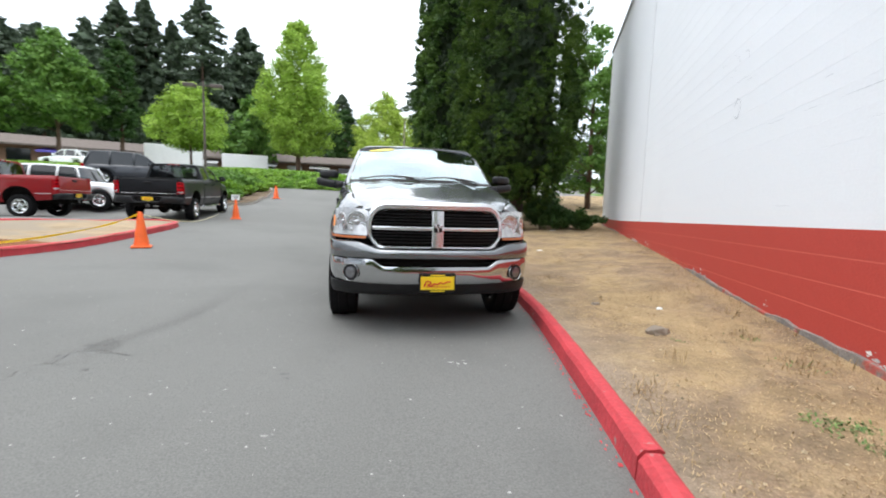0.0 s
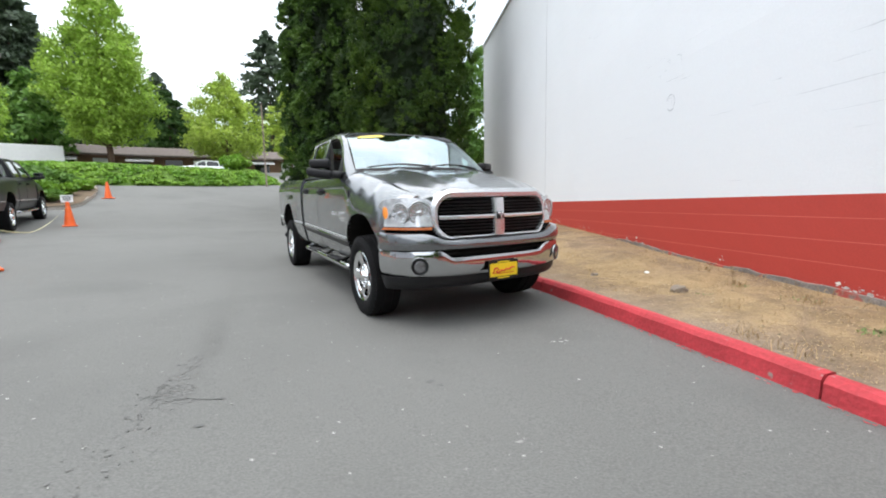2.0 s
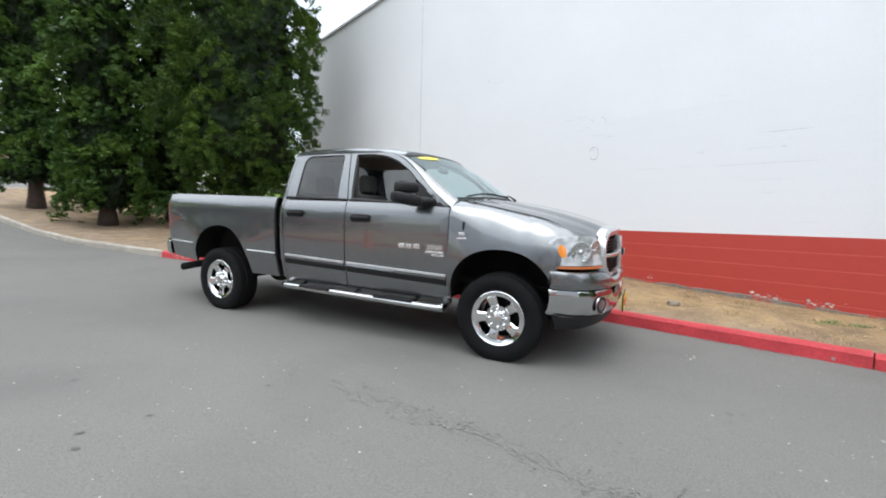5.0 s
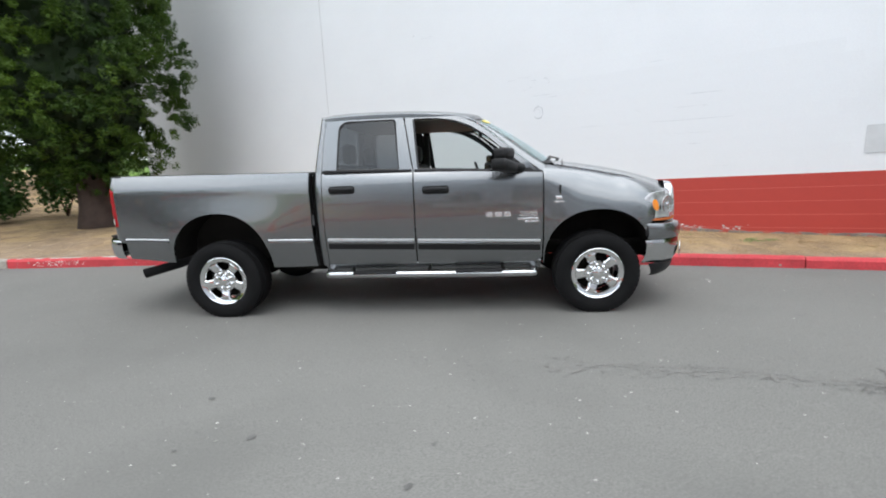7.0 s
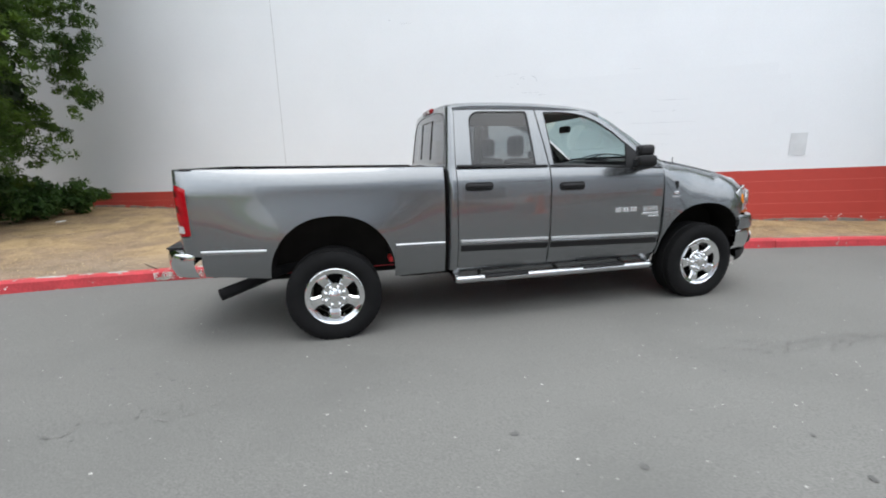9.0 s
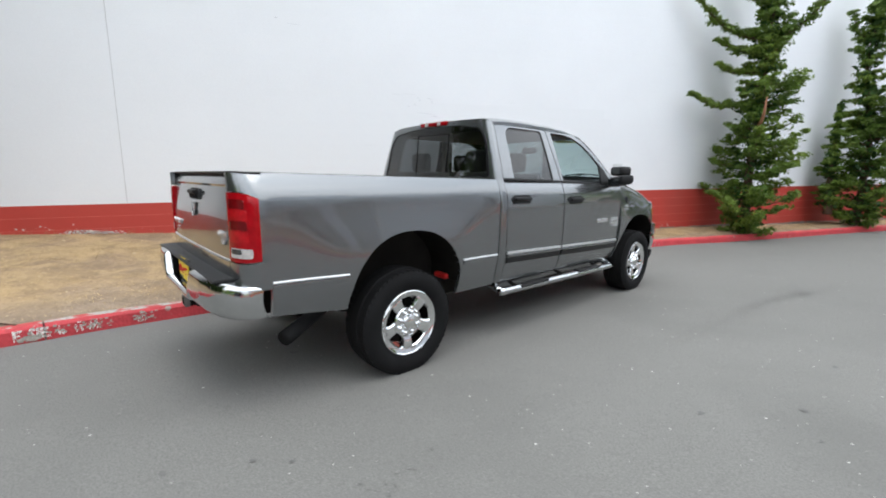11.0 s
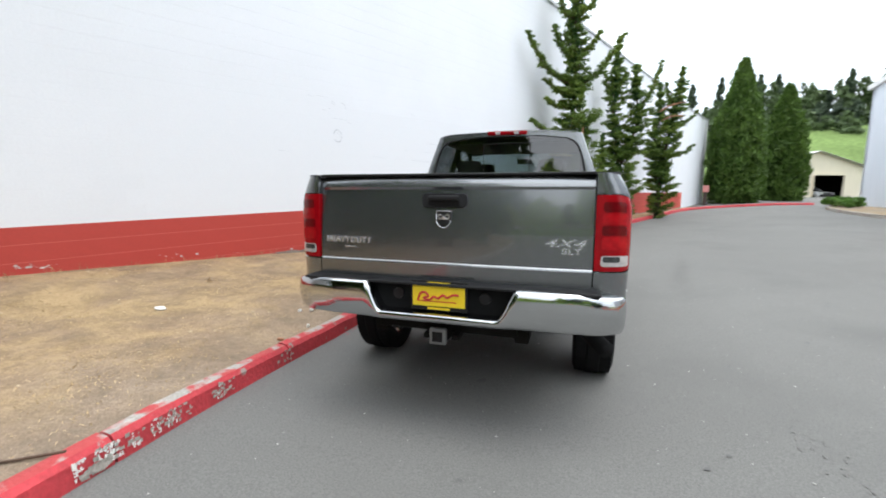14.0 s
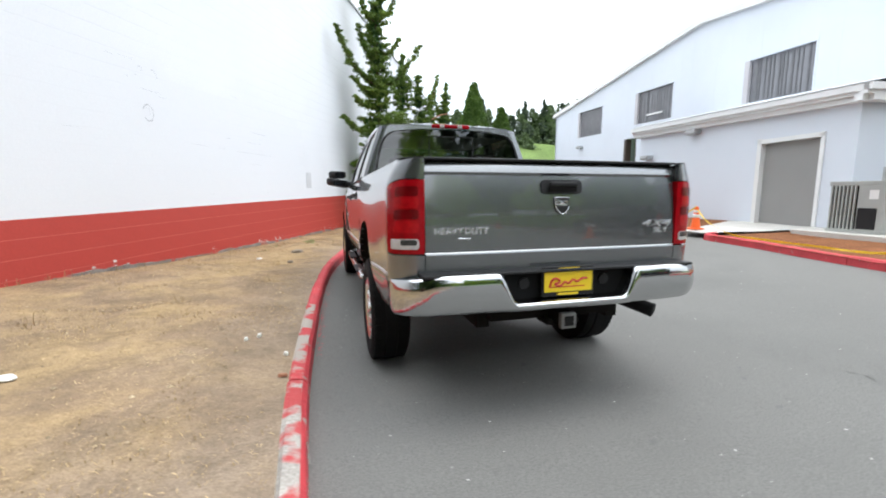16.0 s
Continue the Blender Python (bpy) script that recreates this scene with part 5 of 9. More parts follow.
        for v in bm.verts:
            v.co.y += yback(v.co.x, v.co.z)
        part("slider_frame", bm, M_BLACKTRIM, pane)
    seal = [[(p[0] * k, yback(p[0], p[1]) + 0.001, 1.64 + (p[1] - 1.64) * k) for p in np.vstack([w, w[:1]])] for k in (1.0, 0.972)]
    part("window_seal", grid_bm(seal), M_BLACKTRIM, pane)
    brake = part("high_brake_light", boxes((-0.195, 0.195, 2.515, 2.566, 1.890, 1.930), bevel=0.010), M_REDLENS2, T, "red high-mounted brake light with two clear cargo lenses", smooth=True)
    for x in (-0.092, 0.092):
        part("cargo_lens", boxes((x - 0.022, x + 0.022, 2.560, 2.569, 1.895, 1.922), bevel=0.003), M_REVERSE, brake)
    # bed
    part("bed_floor", boxes((-0.55, 0.55, 2.65, 4.64, 0.83, 0.86)), M_BLACKPL, T)
    part("bed_front", boxes((-0.81, 0.81, 2.636, 2.656, 0.50, 1.385)), paint, T)
    # Added filler that blocks the view and light through the gap
    part("gap_seal", boxes((-0.83, 0.83, 2.590, 2.634, 0.52, 1.36)), M_UNDER, T)

    # tailgate
    def tg(x, z):
        return 4.672 - 0.034 * max(0.0, (z - 0.943) / 0.40) ** 2 + 0.012 * min(1, max(0, (z - 1.345) / 0.012)) - 6.0 * max(0, z - 1.352) ** 2 - 0.014 * (x / 0.766) ** 4 + (0.006 if z < 0.943 else 0)
    xs = np.linspace(-0.766, 0.766, 25)
    zs = [0.845, 0.87, 0.90, 0.936, 0.945, 0.96, 1.0, 1.06, 1.12, 1.18, 1.24, 1.30, 1.343, 1.351, 1.358, 1.37, 1.385, 1.40, 1.414, 1.424]
    P = [[(x, tg(x, z), z) for x in xs] for z in zs]
    gate = part("tailgate", shell(grid_bm(P, flip=True), 0.05, 1), paint, T, smooth=True, flat_angle=28)
    part("gate_cap", boxes((-0.77, 0.77, 4.585, 4.636, 1.418, 1.431), bevel=0.005), M_BLACKPL, gate)
    P = [[(x, tg(x, 0.95) + o, z) for x in xs] for z, o in ((0.941, 0.001), (0.9445, 0.004), (0.948, 0.001))]
    part("chrome_strip", shell(grid_bm(P, flip=True), 0.01, 1), M_STRIP, gate, smooth=True)
    c = rounded([(-0.125, 1.248), (-0.125, 1.322), (0.125, 1.322), (0.125, 1.248)], 0.03)
    hb = part("gate_handle", shell(filled(c, [], lambda u, v: (u, tg(u, v) + 0.010, v)), 0.03, 1), M_BLACKPL, gate)
    part("handle_lip", boxes((-0.085, 0.085, 4.664, 4.684, 1.285, 1.312), bevel=0.008), M_BLACKPL, hb)
    # Dark plate on the handle paints the shade of its hollow
    part("handle_recess", boxes((-0.085, 0.085, 4.664, 4.672, 1.258, 1.285)), M_DARK, hb)
    if full:
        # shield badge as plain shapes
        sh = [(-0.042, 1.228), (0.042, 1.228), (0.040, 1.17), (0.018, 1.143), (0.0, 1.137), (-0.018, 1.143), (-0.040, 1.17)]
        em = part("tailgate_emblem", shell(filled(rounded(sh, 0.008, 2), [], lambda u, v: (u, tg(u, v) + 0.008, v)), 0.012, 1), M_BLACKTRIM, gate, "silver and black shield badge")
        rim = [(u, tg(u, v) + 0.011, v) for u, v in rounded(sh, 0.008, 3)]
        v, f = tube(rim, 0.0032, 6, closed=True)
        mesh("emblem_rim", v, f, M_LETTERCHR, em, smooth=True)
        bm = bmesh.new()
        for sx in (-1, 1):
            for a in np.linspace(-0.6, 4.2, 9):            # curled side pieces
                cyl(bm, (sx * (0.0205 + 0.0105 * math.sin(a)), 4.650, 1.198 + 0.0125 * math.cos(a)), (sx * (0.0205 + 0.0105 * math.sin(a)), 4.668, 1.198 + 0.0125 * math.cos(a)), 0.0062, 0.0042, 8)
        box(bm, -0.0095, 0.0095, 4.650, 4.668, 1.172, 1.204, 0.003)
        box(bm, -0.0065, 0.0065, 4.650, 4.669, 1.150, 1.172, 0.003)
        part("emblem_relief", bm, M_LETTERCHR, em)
        rear = lambda x, z: Matrix.Translation((x, tg(x, z) + 0.004, z)) @ Matrix.Rotation(math.pi, 4, "Z") @ Matrix.Rotation(math.pi / 2, 4, "X")
        text_mesh("lettering", "HEAVY", 0.047, rear(0.648, 1.056), M_LETTERCHR, gate, squeeze=1.03, bold=0.0010)
        text_mesh("lettering", "DUTY", 0.047, rear(0.497, 1.056), M_LETTERCHR, gate, squeeze=1.03, bold=0.0010)
        part("badge_bar", boxes((0.53, 0.60, 4.668, 4.673, 1.012, 1.021), bevel=0.002), M_LETTERCHR, gate)
        text_mesh("lettering", "4X4", 0.056, rear(-0.625, 1.075), M_LETTERCHR, gate, slant=0.35, squeeze=2.0, bold=0.0005)
        text_mesh("lettering", "SLT", 0.042, rear(-0.665, 1.035), M_LETTERCHR, gate, squeeze=1.4, bold=0.0008)

    # rear bumper
    half = [(0, 4.80), (0.35, 4.80), (0.62, 4.788), (0.78, 4.760), (0.865, 4.718), (0.912, 4.668), (0.930, 4.625), (0.934, 4.59)]
    hx, hy = np.array([q[0] for q in half]), np.array([q[1] for q in half])
    hs = np.r_[0, np.cumsum(np.hypot(np.diff(hx), np.diff(hy)))]
    us = np.unique(np.r_[np.linspace(-hs[-1], hs[-1], 61), [k * q for k in (-1, 1) for q in np.linspace(0.30, 0.44, 12)]])
    P = []
    for t in (0, 0.03, 0.10, 0.25, 0.5, 0.75, 0.90, 0.97, 1.0):
        row = []
        for u in us:
            a = abs(u)
            x, y = math.copysign(lerp(a, hs, hx), u), lerp(a, hs, hy)
            e = min(1.0, max(0.0, (a - 0.315) / 0.105))
            hi = 0.692 + 0.158 * e * e * (3 - 2 * e) - 0.040 * min(1.0, max(0.0, (a - 0.72) / 0.30))
            lo = 0.640 - 0.010 * max(0.0, (a - 0.5) / 0.45) ** 2 + 0.05 * max(0.0, (a - 1.02) / 0.12) ** 2
            bul = 0.020 * (1 - abs(2 * t - 1) ** 3) - 0.030 * (t in (0, 1.0)) - 0.02 * (1 - t) ** 3
            row.append((x * (1 + 0.3 * bul), y + bul, lo + (hi - lo) * t))
        P.append(row)
    part("rear_bumper", shell(grid_bm(P, flip=True), 0.05, 1), M_CHROME if full else M_BLACKTRIM, T, "bright chrome bumper with a lowered middle" if full else "", smooth=True, flat_angle=60)
    part("bumper_step", boxes((-0.81, 0.81, 4.60, 4.775, 0.836, 0.852), bevel=0.006), M_BLACKPL, T, "black plastic step pad")
    part("plate_recess", boxes((-0.43, 0.43, 4.60, 4.715, 0.66, 0.835), bevel=0.012), M_RUBBER, T)
    for s in (-1, 1):
        bm = bmesh.new()
        cyl(bm, (s * 0.245, 4.70, 0.775), (s * 0.245, 4.725, 0.775), 0.034, 0.030, n=18)
        part("wiring_socket", bm, M_BLACKTRIM, T, smooth=True, flat_angle=40)
    def plate(y, z, sg, name="licence_plate"):
        p = new(name)
        p.parent = T
        fy = lambda a, b: (min(y + sg * a, y + sg * b), max(y + sg * a, y + sg * b))
        part("plate_frame", boxes((-0.158, 0.158, *fy(-0.008, 0.004), z - 0.080, z + 0.080), bevel=0.004), M_BLACKTRIM, p)
        part("plate_face", boxes((-0.145, 0.145, *fy(0.004, 0.008), z - 0.056, z + 0.058)), M_PLATE, p)
        for dz in (-0.069, 0.068):
            part("frame_tab", boxes((-0.062, 0.062, *fy(0.004, 0.006), z + dz - 0.006, z + dz + 0.006)), M_PLATE, p)
        bm = bmesh.new()
        prof = [(-0.115, -0.018), (-0.10, 0.020), (-0.075, 0.026), (-0.055, 0.004), (-0.085, -0.004), (-0.05, -0.018), (-0.025, 0.000), (0.0, -0.012), (0.025, 0.006), (0.05, -0.010), (0.08, 0.004), (0.112, 0.0)]
        pts = [(q[0] * (1 if sg < 0 else -1), y + sg * 0.009, z + q[1] + 0.1 * q[0]) for q in prof]
        v, f = tube(spline(pts, 3), 0.0062, 5)
        mesh("plate_script", v, f, M_REDINK, p)
        part("plate_underline", boxes((-0.10, 0.11, *fy(0.008, 0.0095), z - 0.032, z - 0.027)), M_REDINK, p)
        return p
    plate(4.752, 0.782, 1)
    # hitch, exhaust, underbody
    bm = boxes((-0.40, 0.40, 4.56, 4.64, 0.55, 0.62), (-0.042, 0.042, 4.55, 4.775, 0.525, 0.605), (-0.10, -0.06, 4.60, 4.72, 0.53, 0.56), (0.06, 0.10, 4.60, 4.72, 0.53, 0.56), bevel=0.006)
    hitch = part("tow_hitch", bm, M_UNDER, T)
    part("receiver_collar", boxes((-0.046, 0.046, 4.745, 4.779, 0.521, 0.609), bevel=0.008), M_STEELDARK, hitch)
    # Dark plate on the collar's end paints the shaded hole
    part("receiver_opening", boxes((-0.028, 0.028, 4.774, 4.782, 0.538, 0.592)), M_DARK, hitch)
    v, f = tube([(-0.42, 3.0, 0.56), (-0.50, 3.70, 0.575), (-0.62, 3.98, 0.57), (-0.74, 4.20, 0.515), (-0.87, 4.43, 0.462)], [0.04, 0.04, 0.042, 0.045, 0.047], 16)
    mesh("exhaust", v, f, M_RUBBER, T, smooth=True)
    bm = bmesh.new()
    for s in (-1, 1):
        box(bm, min(s * 0.38, s * 0.46), max(s * 0.38, s * 0.46), -0.62, 4.58, 0.50, 0.66, 0.01)
    box(bm, -0.85, 0.85, 0.48, 2.56, 0.50, 0.54)
    box(bm, -0.70, 0.70, -0.60, 0.48, 0.62, 0.66)
    box(bm, -0.38, 0.38, 1.1, 1.9, 0.36, 0.52, 0.03)
    box(bm, -0.62, -0.1, 2.2, 3.0, 0.40, 0.70, 0.04)
    part("frame_rail", bm, M_UNDER, T)
    if full:
        part("spring_hanger", boxes((-0.80, -0.66, 2.98, 3.10, 0.60, 0.645), bevel=0.012), M_REDINK, T, "red painted bracket under the bed")
    for y in (0.0, WB):
        bm = bmesh.new()
        cyl(bm, (-0.72, y, 0.40), (0.72, y, 0.40), 0.05, n=12)
        bmesh.ops.create_uvsphere(bm, u_segments=14, v_segments=10, radius=0.165, matrix=Matrix.Translation((0.12 if y == 0 else 0, y, 0.40)))
        for s in (-1, 1):
            cyl(bm, (s * 0.52, y + 0.10, 0.36), (s * 0.50, y + 0.06, 0.80), 0.03, n=8)
            box(bm, s * 0.50 - 0.03, s * 0.50 + 0.03, y - 0.6, y + 0.6, 0.46, 0.49)
        part("axle", bm, M_UNDER, T, smooth=True)
    for s in (-1, 1):
        for y in (0.0, WB):
            wheel(T, s * 0.832, y, s, seed=int(y), turn=0.25 + y + 0.3 * s)
        # tubular running board with step pads
        pts = spline([(s * 0.76, 0.545, 0.44), (s * 0.885, 0.575, 0.40), (s * 0.905, 0.70, 0.395), (s * 0.905, 2.38, 0.415), (s * 0.885, 2.50, 0.42), (s * 0.76, 2.54, 0.46)], 6)
        v, f = tube(pts, 0.034, 12)
        st = mesh("running_board", v, f, M_CHROME, T, smooth=True, label="polished tubular side step")
        for a, b in ((0.86, 1.30), (1.86, 2.28)):
            bm = bmesh.new()
            box(bm, s * 0.905 - 0.042, s * 0.905 + 0.042, a, b, 0.418, 0.445, 0.010)
            part("step_pad", bm, M_BLACKPL, st)
        for y in (0.85, 1.55, 2.3):
            v, f = tube([(s * 0.89, y, 0.42), (s * 0.72, y, 0.50)], 0.018, 6)
            mesh("step_bracket", v, f, M_UNDER, st)

    # front bumper
    half = [(0, -0.905), (0.35, -0.895), (0.62, -0.845), (0.80, -0.755), (0.905, -0.63), (0.945, -0.47)]
    cover = wrap("bumper_cover", half, [(0.685, -0.015, 0.99), (0.69, 0.0, 1.0), (0.73, 0.010, 1.0), (0.79, 0.004, 1.0), (0.820, -0.02, 0.99), (0.828, -0.06, 0.97)], paint, T, "body-coloured upper bumper", n=61)
    for v in cover.data.vertices:
        if v.co.z > 0.70:
            q = min(1.0, max(0.0, (0.70 - abs(v.co.x)) / 0.22))
            v.co.z -= 0.062 * q * q * (3 - 2 * q) * (v.co.z - 0.70) / 0.128
    hx, hy = np.array([q[0] for q in half]), np.array([q[1] for q in half])
    hs = np.r_[0, np.cumsum(np.hypot(np.diff(hx), np.diff(hy)))]
    us = np.unique(np.r_[np.linspace(-hs[-1], hs[-1], 61), [k * q for k in (-1, 1) for q in np.linspace(0.44, 0.60, 12)]])
    P = []
    for t in (0, 0.03, 0.10, 0.25, 0.5, 0.75, 0.90, 0.97, 1.0):
        row = []
        for u in us:
            a = abs(u)
            x, y = math.copysign(lerp(a, hs, hx), u), lerp(a, hs, hy)
            e = min(1.0, max(0.0, (a - 0.46) / 0.12))
            hi = 0.622 + 0.061 * e * e * (3 - 2 * e)
            lo = 0.452 + 0.012 * (a / hs[-1]) ** 2
            bul = 0.014 * (1 - abs(2 * t - 1) ** 3) - 0.030 * (t in (0, 1.0)) - 0.035 * (1 - t) ** 3
            row.append((x * (0.985 + 0.5 * bul), y - bul + 0.004, lo + (hi - lo) * t))
        P.append(row)
    part("front_bumper", shell(grid_bm(P), -0.05, 1), M_CHROME if full else M_BLACKTRIM, T, "bright chrome lower bumper" if full else "", smooth=True, flat_angle=60)
    wrap("air_opening", half, [(0.56, -0.075, 0.95), (0.69, -0.075, 0.95)], M_DARK, T, n=31, u_range=(-0.58, 0.58))
    wrap("air_dam", half, [(0.350, -0.13, 0.85), (0.372, -0.09, 0.875), (0.41, -0.06, 0.91), (0.465, -0.05, 0.94)], M_BLACKPL, T, "black plastic air dam", n=51)
    bm = boxes((-0.50, 0.50, -0.845, -0.825, 0.60, 0.615), (-0.50, 0.50, -0.845, -0.825, 0.64, 0.655), bevel=0.004)
    part("air_slat", bm, M_UNDER, T)
    for s in (-1, 1):
        part("tow_hook", boxes((min(s * 0.40, s * 0.52), max(s * 0.40, s * 0.52), -0.86, -0.80, 0.575, 0.60), bevel=0.01), M_BLACKPL, T)
        c = Vector((s * 0.735, -0.800, 0.560))
        nrm = Vector((s * 0.42, -0.9, 0)).normalized()
        q = nrm.to_track_quat("Z", "Y").to_matrix().to_4x4()
        fog = None
        for nm2, rr, mt in (("fog_light", [(0.076, 0.002), (0.074, 0.008), (0.070, 0.008), (0.066, 0.003)], M_CHROME), ("fog_bezel", [(0.069, 0.006), (0.060, 0.003), (0.050, 0.001), (0.046, 0.004)], M_BLACKTRIM), ("fog_lens", [(0.046, 0.002), (0.045, 0.010), (0.02, 0.015), (0.001, 0.016)], M_FOGLENS)):
            g = grid_bm([[(q @ Vector((r * math.cos(a), r * math.sin(a), h))) + c for a in np.linspace(0, 2 * math.pi, 29)] for r, h in rr])
            ob = part(nm2, g, mt, fog or T, smooth=True)
            fog = fog or ob
    plate(-0.935, 0.485, -1)
    # grille
    gyc = lambda x, z: -0.872 + 0.20 * (abs(x) / 0.64) ** 3 * 0.55 + 0.10 * max(0, (z - 0.95)) * 1.2
    go = rounded([(-0.535, 0.765), (-0.612, 0.89), (-0.608, 1.065), (-0.50, 1.182), (0.50, 1.182), (0.608, 1.065), (0.612, 0.89), (0.535, 0.765)], [0.06, 0.06, 0.08, 0.10, 0.10, 0.08, 0.06, 0.06])
    gi = rounded([(-0.475, 0.792), (-0.555, 0.865), (-0.555, 1.025), (-0.49, 1.094), (0.49, 1.094), (0.555, 1.025), (0.555, 0.865), (0.475, 0.792)], [0.03, 0.03, 0.05, 0.05, 0.05, 0.05, 0.03, 0.03])
    k = len(go)
    rings = []
    for t, o in ((0.0, -0.06), (0.06, 0.0), (0.4, 0.018), (0.8, 0.012), (1.0, -0.02), (1.0, -0.07)):
        row = []
        for i in range(k + 1):
            p = go[i % k] * (1 - t) + gi[i % k] * t
            row.append((p[0], gyc(p[0], p[1]) - o, p[1]))
        rings.append(row)
    gr = part("grille", grid_bm(rings, flip=True), M_GRILLECHR, T, "chrome crosshair grille with black slats", smooth=True, flat_angle=35)
    part("grille_backing", filled(gi, [], lambda u, v: (u, gyc(u, v) + 0.065, v), cut=0.2), M_DARK, gr)
    def gbar(x0, x1, z0, z1, o, n, vertical):
        P = []
        for t, dd in ((0, -0.03), (0.0, o * 0.6), (0.25, o), (0.75, o), (1.0, o * 0.6), (1.0, -0.03)):
            if vertical:
                P.append([(x0 + (x1 - x0) * t, gyc(0.0, z) - dd, z) for z in np.linspace(z0, z1, n)])
            else:
                P.append([(x, gyc(x, (z0 + z1) / 2) - dd, z0 + (z1 - z0) * t) for x in np.linspace(x0, x1, n)])
        return grid_bm(P, flip=not vertical)
    part("grille_bar", gbar(-0.050, 0.050, 0.785, 1.10, 0.022, 8, True), M_GRILLECHR, gr, smooth=True, flat_angle=40)
    for a, b in ((-0.554, -0.048), (0.048, 0.554)):
        part("grille_bar", gbar(a, b, 0.930, 0.960, 0.008, 12, False), M_GRILLECHR, gr, smooth=True, flat_angle=40)
    for z in (0.822, 0.849, 0.876, 0.903, 0.987, 1.014, 1.041, 1.068):
        wdt = lerp(z, [0.80, 0.86, 1.02, 1.09], [0.475, 0.550, 0.550, 0.49])
        for sx in (-1, 1):
            a, b = (-wdt, -0.05) if sx < 0 else (0.05, wdt)
            part("grille_slat", gbar(a, b, z - 0.006, z + 0.006, -0.018, 10, False), M_BLACKTRIM, gr)
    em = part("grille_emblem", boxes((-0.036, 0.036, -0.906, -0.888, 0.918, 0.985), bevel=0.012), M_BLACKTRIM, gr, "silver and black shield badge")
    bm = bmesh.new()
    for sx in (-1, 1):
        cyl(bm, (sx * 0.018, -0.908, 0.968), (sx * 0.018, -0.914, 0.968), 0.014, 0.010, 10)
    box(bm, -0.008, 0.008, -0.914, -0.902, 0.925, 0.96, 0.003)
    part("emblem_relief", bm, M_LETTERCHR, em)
    # nose panel under the grille
    wrap("nose_panel", half, [(0.715, -0.045, 0.97), (0.785, -0.065, 0.965)], M_BLACKTRIM, T, n=31)
    bmc = boxes((-0.66, 0.66, -0.70, -0.60, 0.45, 1.10))
    part("radiator_panel", bmc, M_DARK, T)

    if full:
        # side lettering and engine badge
        for s in (-1, 1):
            fx = lambda y, z: s * (side_x(z) + 0.004)
            rot = Matrix.Rotation(-math.pi / 2 if s < 0 else math.pi / 2, 4, "Z") @ Matrix.Rotation(math.pi / 2, 4, "X")
            text_mesh("lettering", "2500", 0.058, Matrix.Translation((fx(0, 0.925), 0.625 if s < 0 else 0.80, 0.952)) @ rot, M_LETTERCHR, T, squeeze=1.35, bold=0.0015)
            for i, (ya, yb, za, zc) in enumerate([(0.780, 0.845, 0.932, 0.974), (0.860, 0.925, 0.932, 0.974), (0.940, 1.005, 0.932, 0.974)] if s < 0 else [(0.46, 0.515, 0.935, 0.972), (0.525, 0.58, 0.935, 0.972), (0.59, 0.65, 0.935, 0.972)]):
                part("badge_bar", boxes((fx(0, za) - 0.003, fx(0, za) + 0.003, ya, yb, za, zc), bevel=0.002), M_LETTERCHR, T)
            part("badge_bar", boxes((fx(0, 0.9) - 0.003, fx(0, 0.9) + 0.003, 0.53, 0.72, 0.898, 0.918), bevel=0.002), M_LETTERCHR, T)
            part("badge_bar", boxes((fx(0, 0.9) - 0.003, fx(0, 0.9) + 0.003, 0.53, 0.65, 0.874, 0.888), bevel=0.002), M_LETTERCHR, T)
            bxx = s * (fend_x(0.354, 1.075))
            part("engine_badge", boxes((bxx - 0.006, bxx + 0.006, 0.325, 0.382, 1.075, 1.102), bevel=0.004), M_LETTERCHR, T)
            part("badge_bar", boxes((bxx - 0.005, bxx + 0.005, 0.305, 0.40, 1.045, 1.058), bevel=0.002), M_LETTERCHR, T)
            bx2 = s * fend_x(0.345, 1.16)
            part("fender_vent", boxes((bx2 - 0.012, bx2 + 0.006, 0.333, 0.350, 1.125, 1.20), bevel=0.005), M_BLACKTRIM, T)
        v, f = tube([(-0.80, 0.30, 1.36), (-0.80, 0.303, 1.42)], 0.004, 6)
        mesh("antenna_stub", v, f, M_BLACKPL, T)

    # cabin
    part("cabin_floor", boxes((-0.82, 0.82, 0.50, 2.50, 0.54, 0.62)), M_DARK, T)
    for s in (-1, 1):
        for y0, y1 in ((0.55, 1.62), (1.70, 2.45)):
            part("door_card", boxes((min(s * 0.80, s * 0.84), max(s * 0.80, s * 0.84), y0, y1, 0.60, 1.32), bevel=0.01), M_TAN, T)
        part("pillar_trim", boxes((min(s * 0.70, s * 0.745), max(s * 0.70, s * 0.745), 1.655, 1.735, 1.30, 1.80), bevel=0.01), M_SEAT, T)
    bm = boxes((-0.79, 0.79, 0.42, 0.86, 0.95, 1.30), bevel=0.05)
    dash = part("dashboard", bm, M_BLACKPL, T, smooth=True)
    part("instrument_hood", boxes((0.18, 0.58, 0.60, 0.90, 1.26, 1.37), bevel=0.03), M_BLACKPL, dash, smooth=True)
    ring = [(0.38 + 0.185 * math.cos(a), 1.02 + 0.06 * math.sin(a), 1.26 + 0.175 * math.sin(a)) for a in np.linspace(0, 2 * math.pi, 33)]
    v, f = tube(ring, 0.016, 8)
    swl = mesh("steering_wheel", v, f, M_BLACKPL, T, smooth=True)
    v, f = tube([(0.20, 1.02, 1.26), (0.38, 1.0, 1.25), (0.56, 1.02, 1.26)], [0.02, 0.055, 0.02], 8)
    mesh("wheel_spoke", v, f, M_BLACKPL, swl, smooth=True)
    v, f = tube([(0.38, 1.0, 1.25), (0.38, 0.80, 1.12)], 0.03, 8)
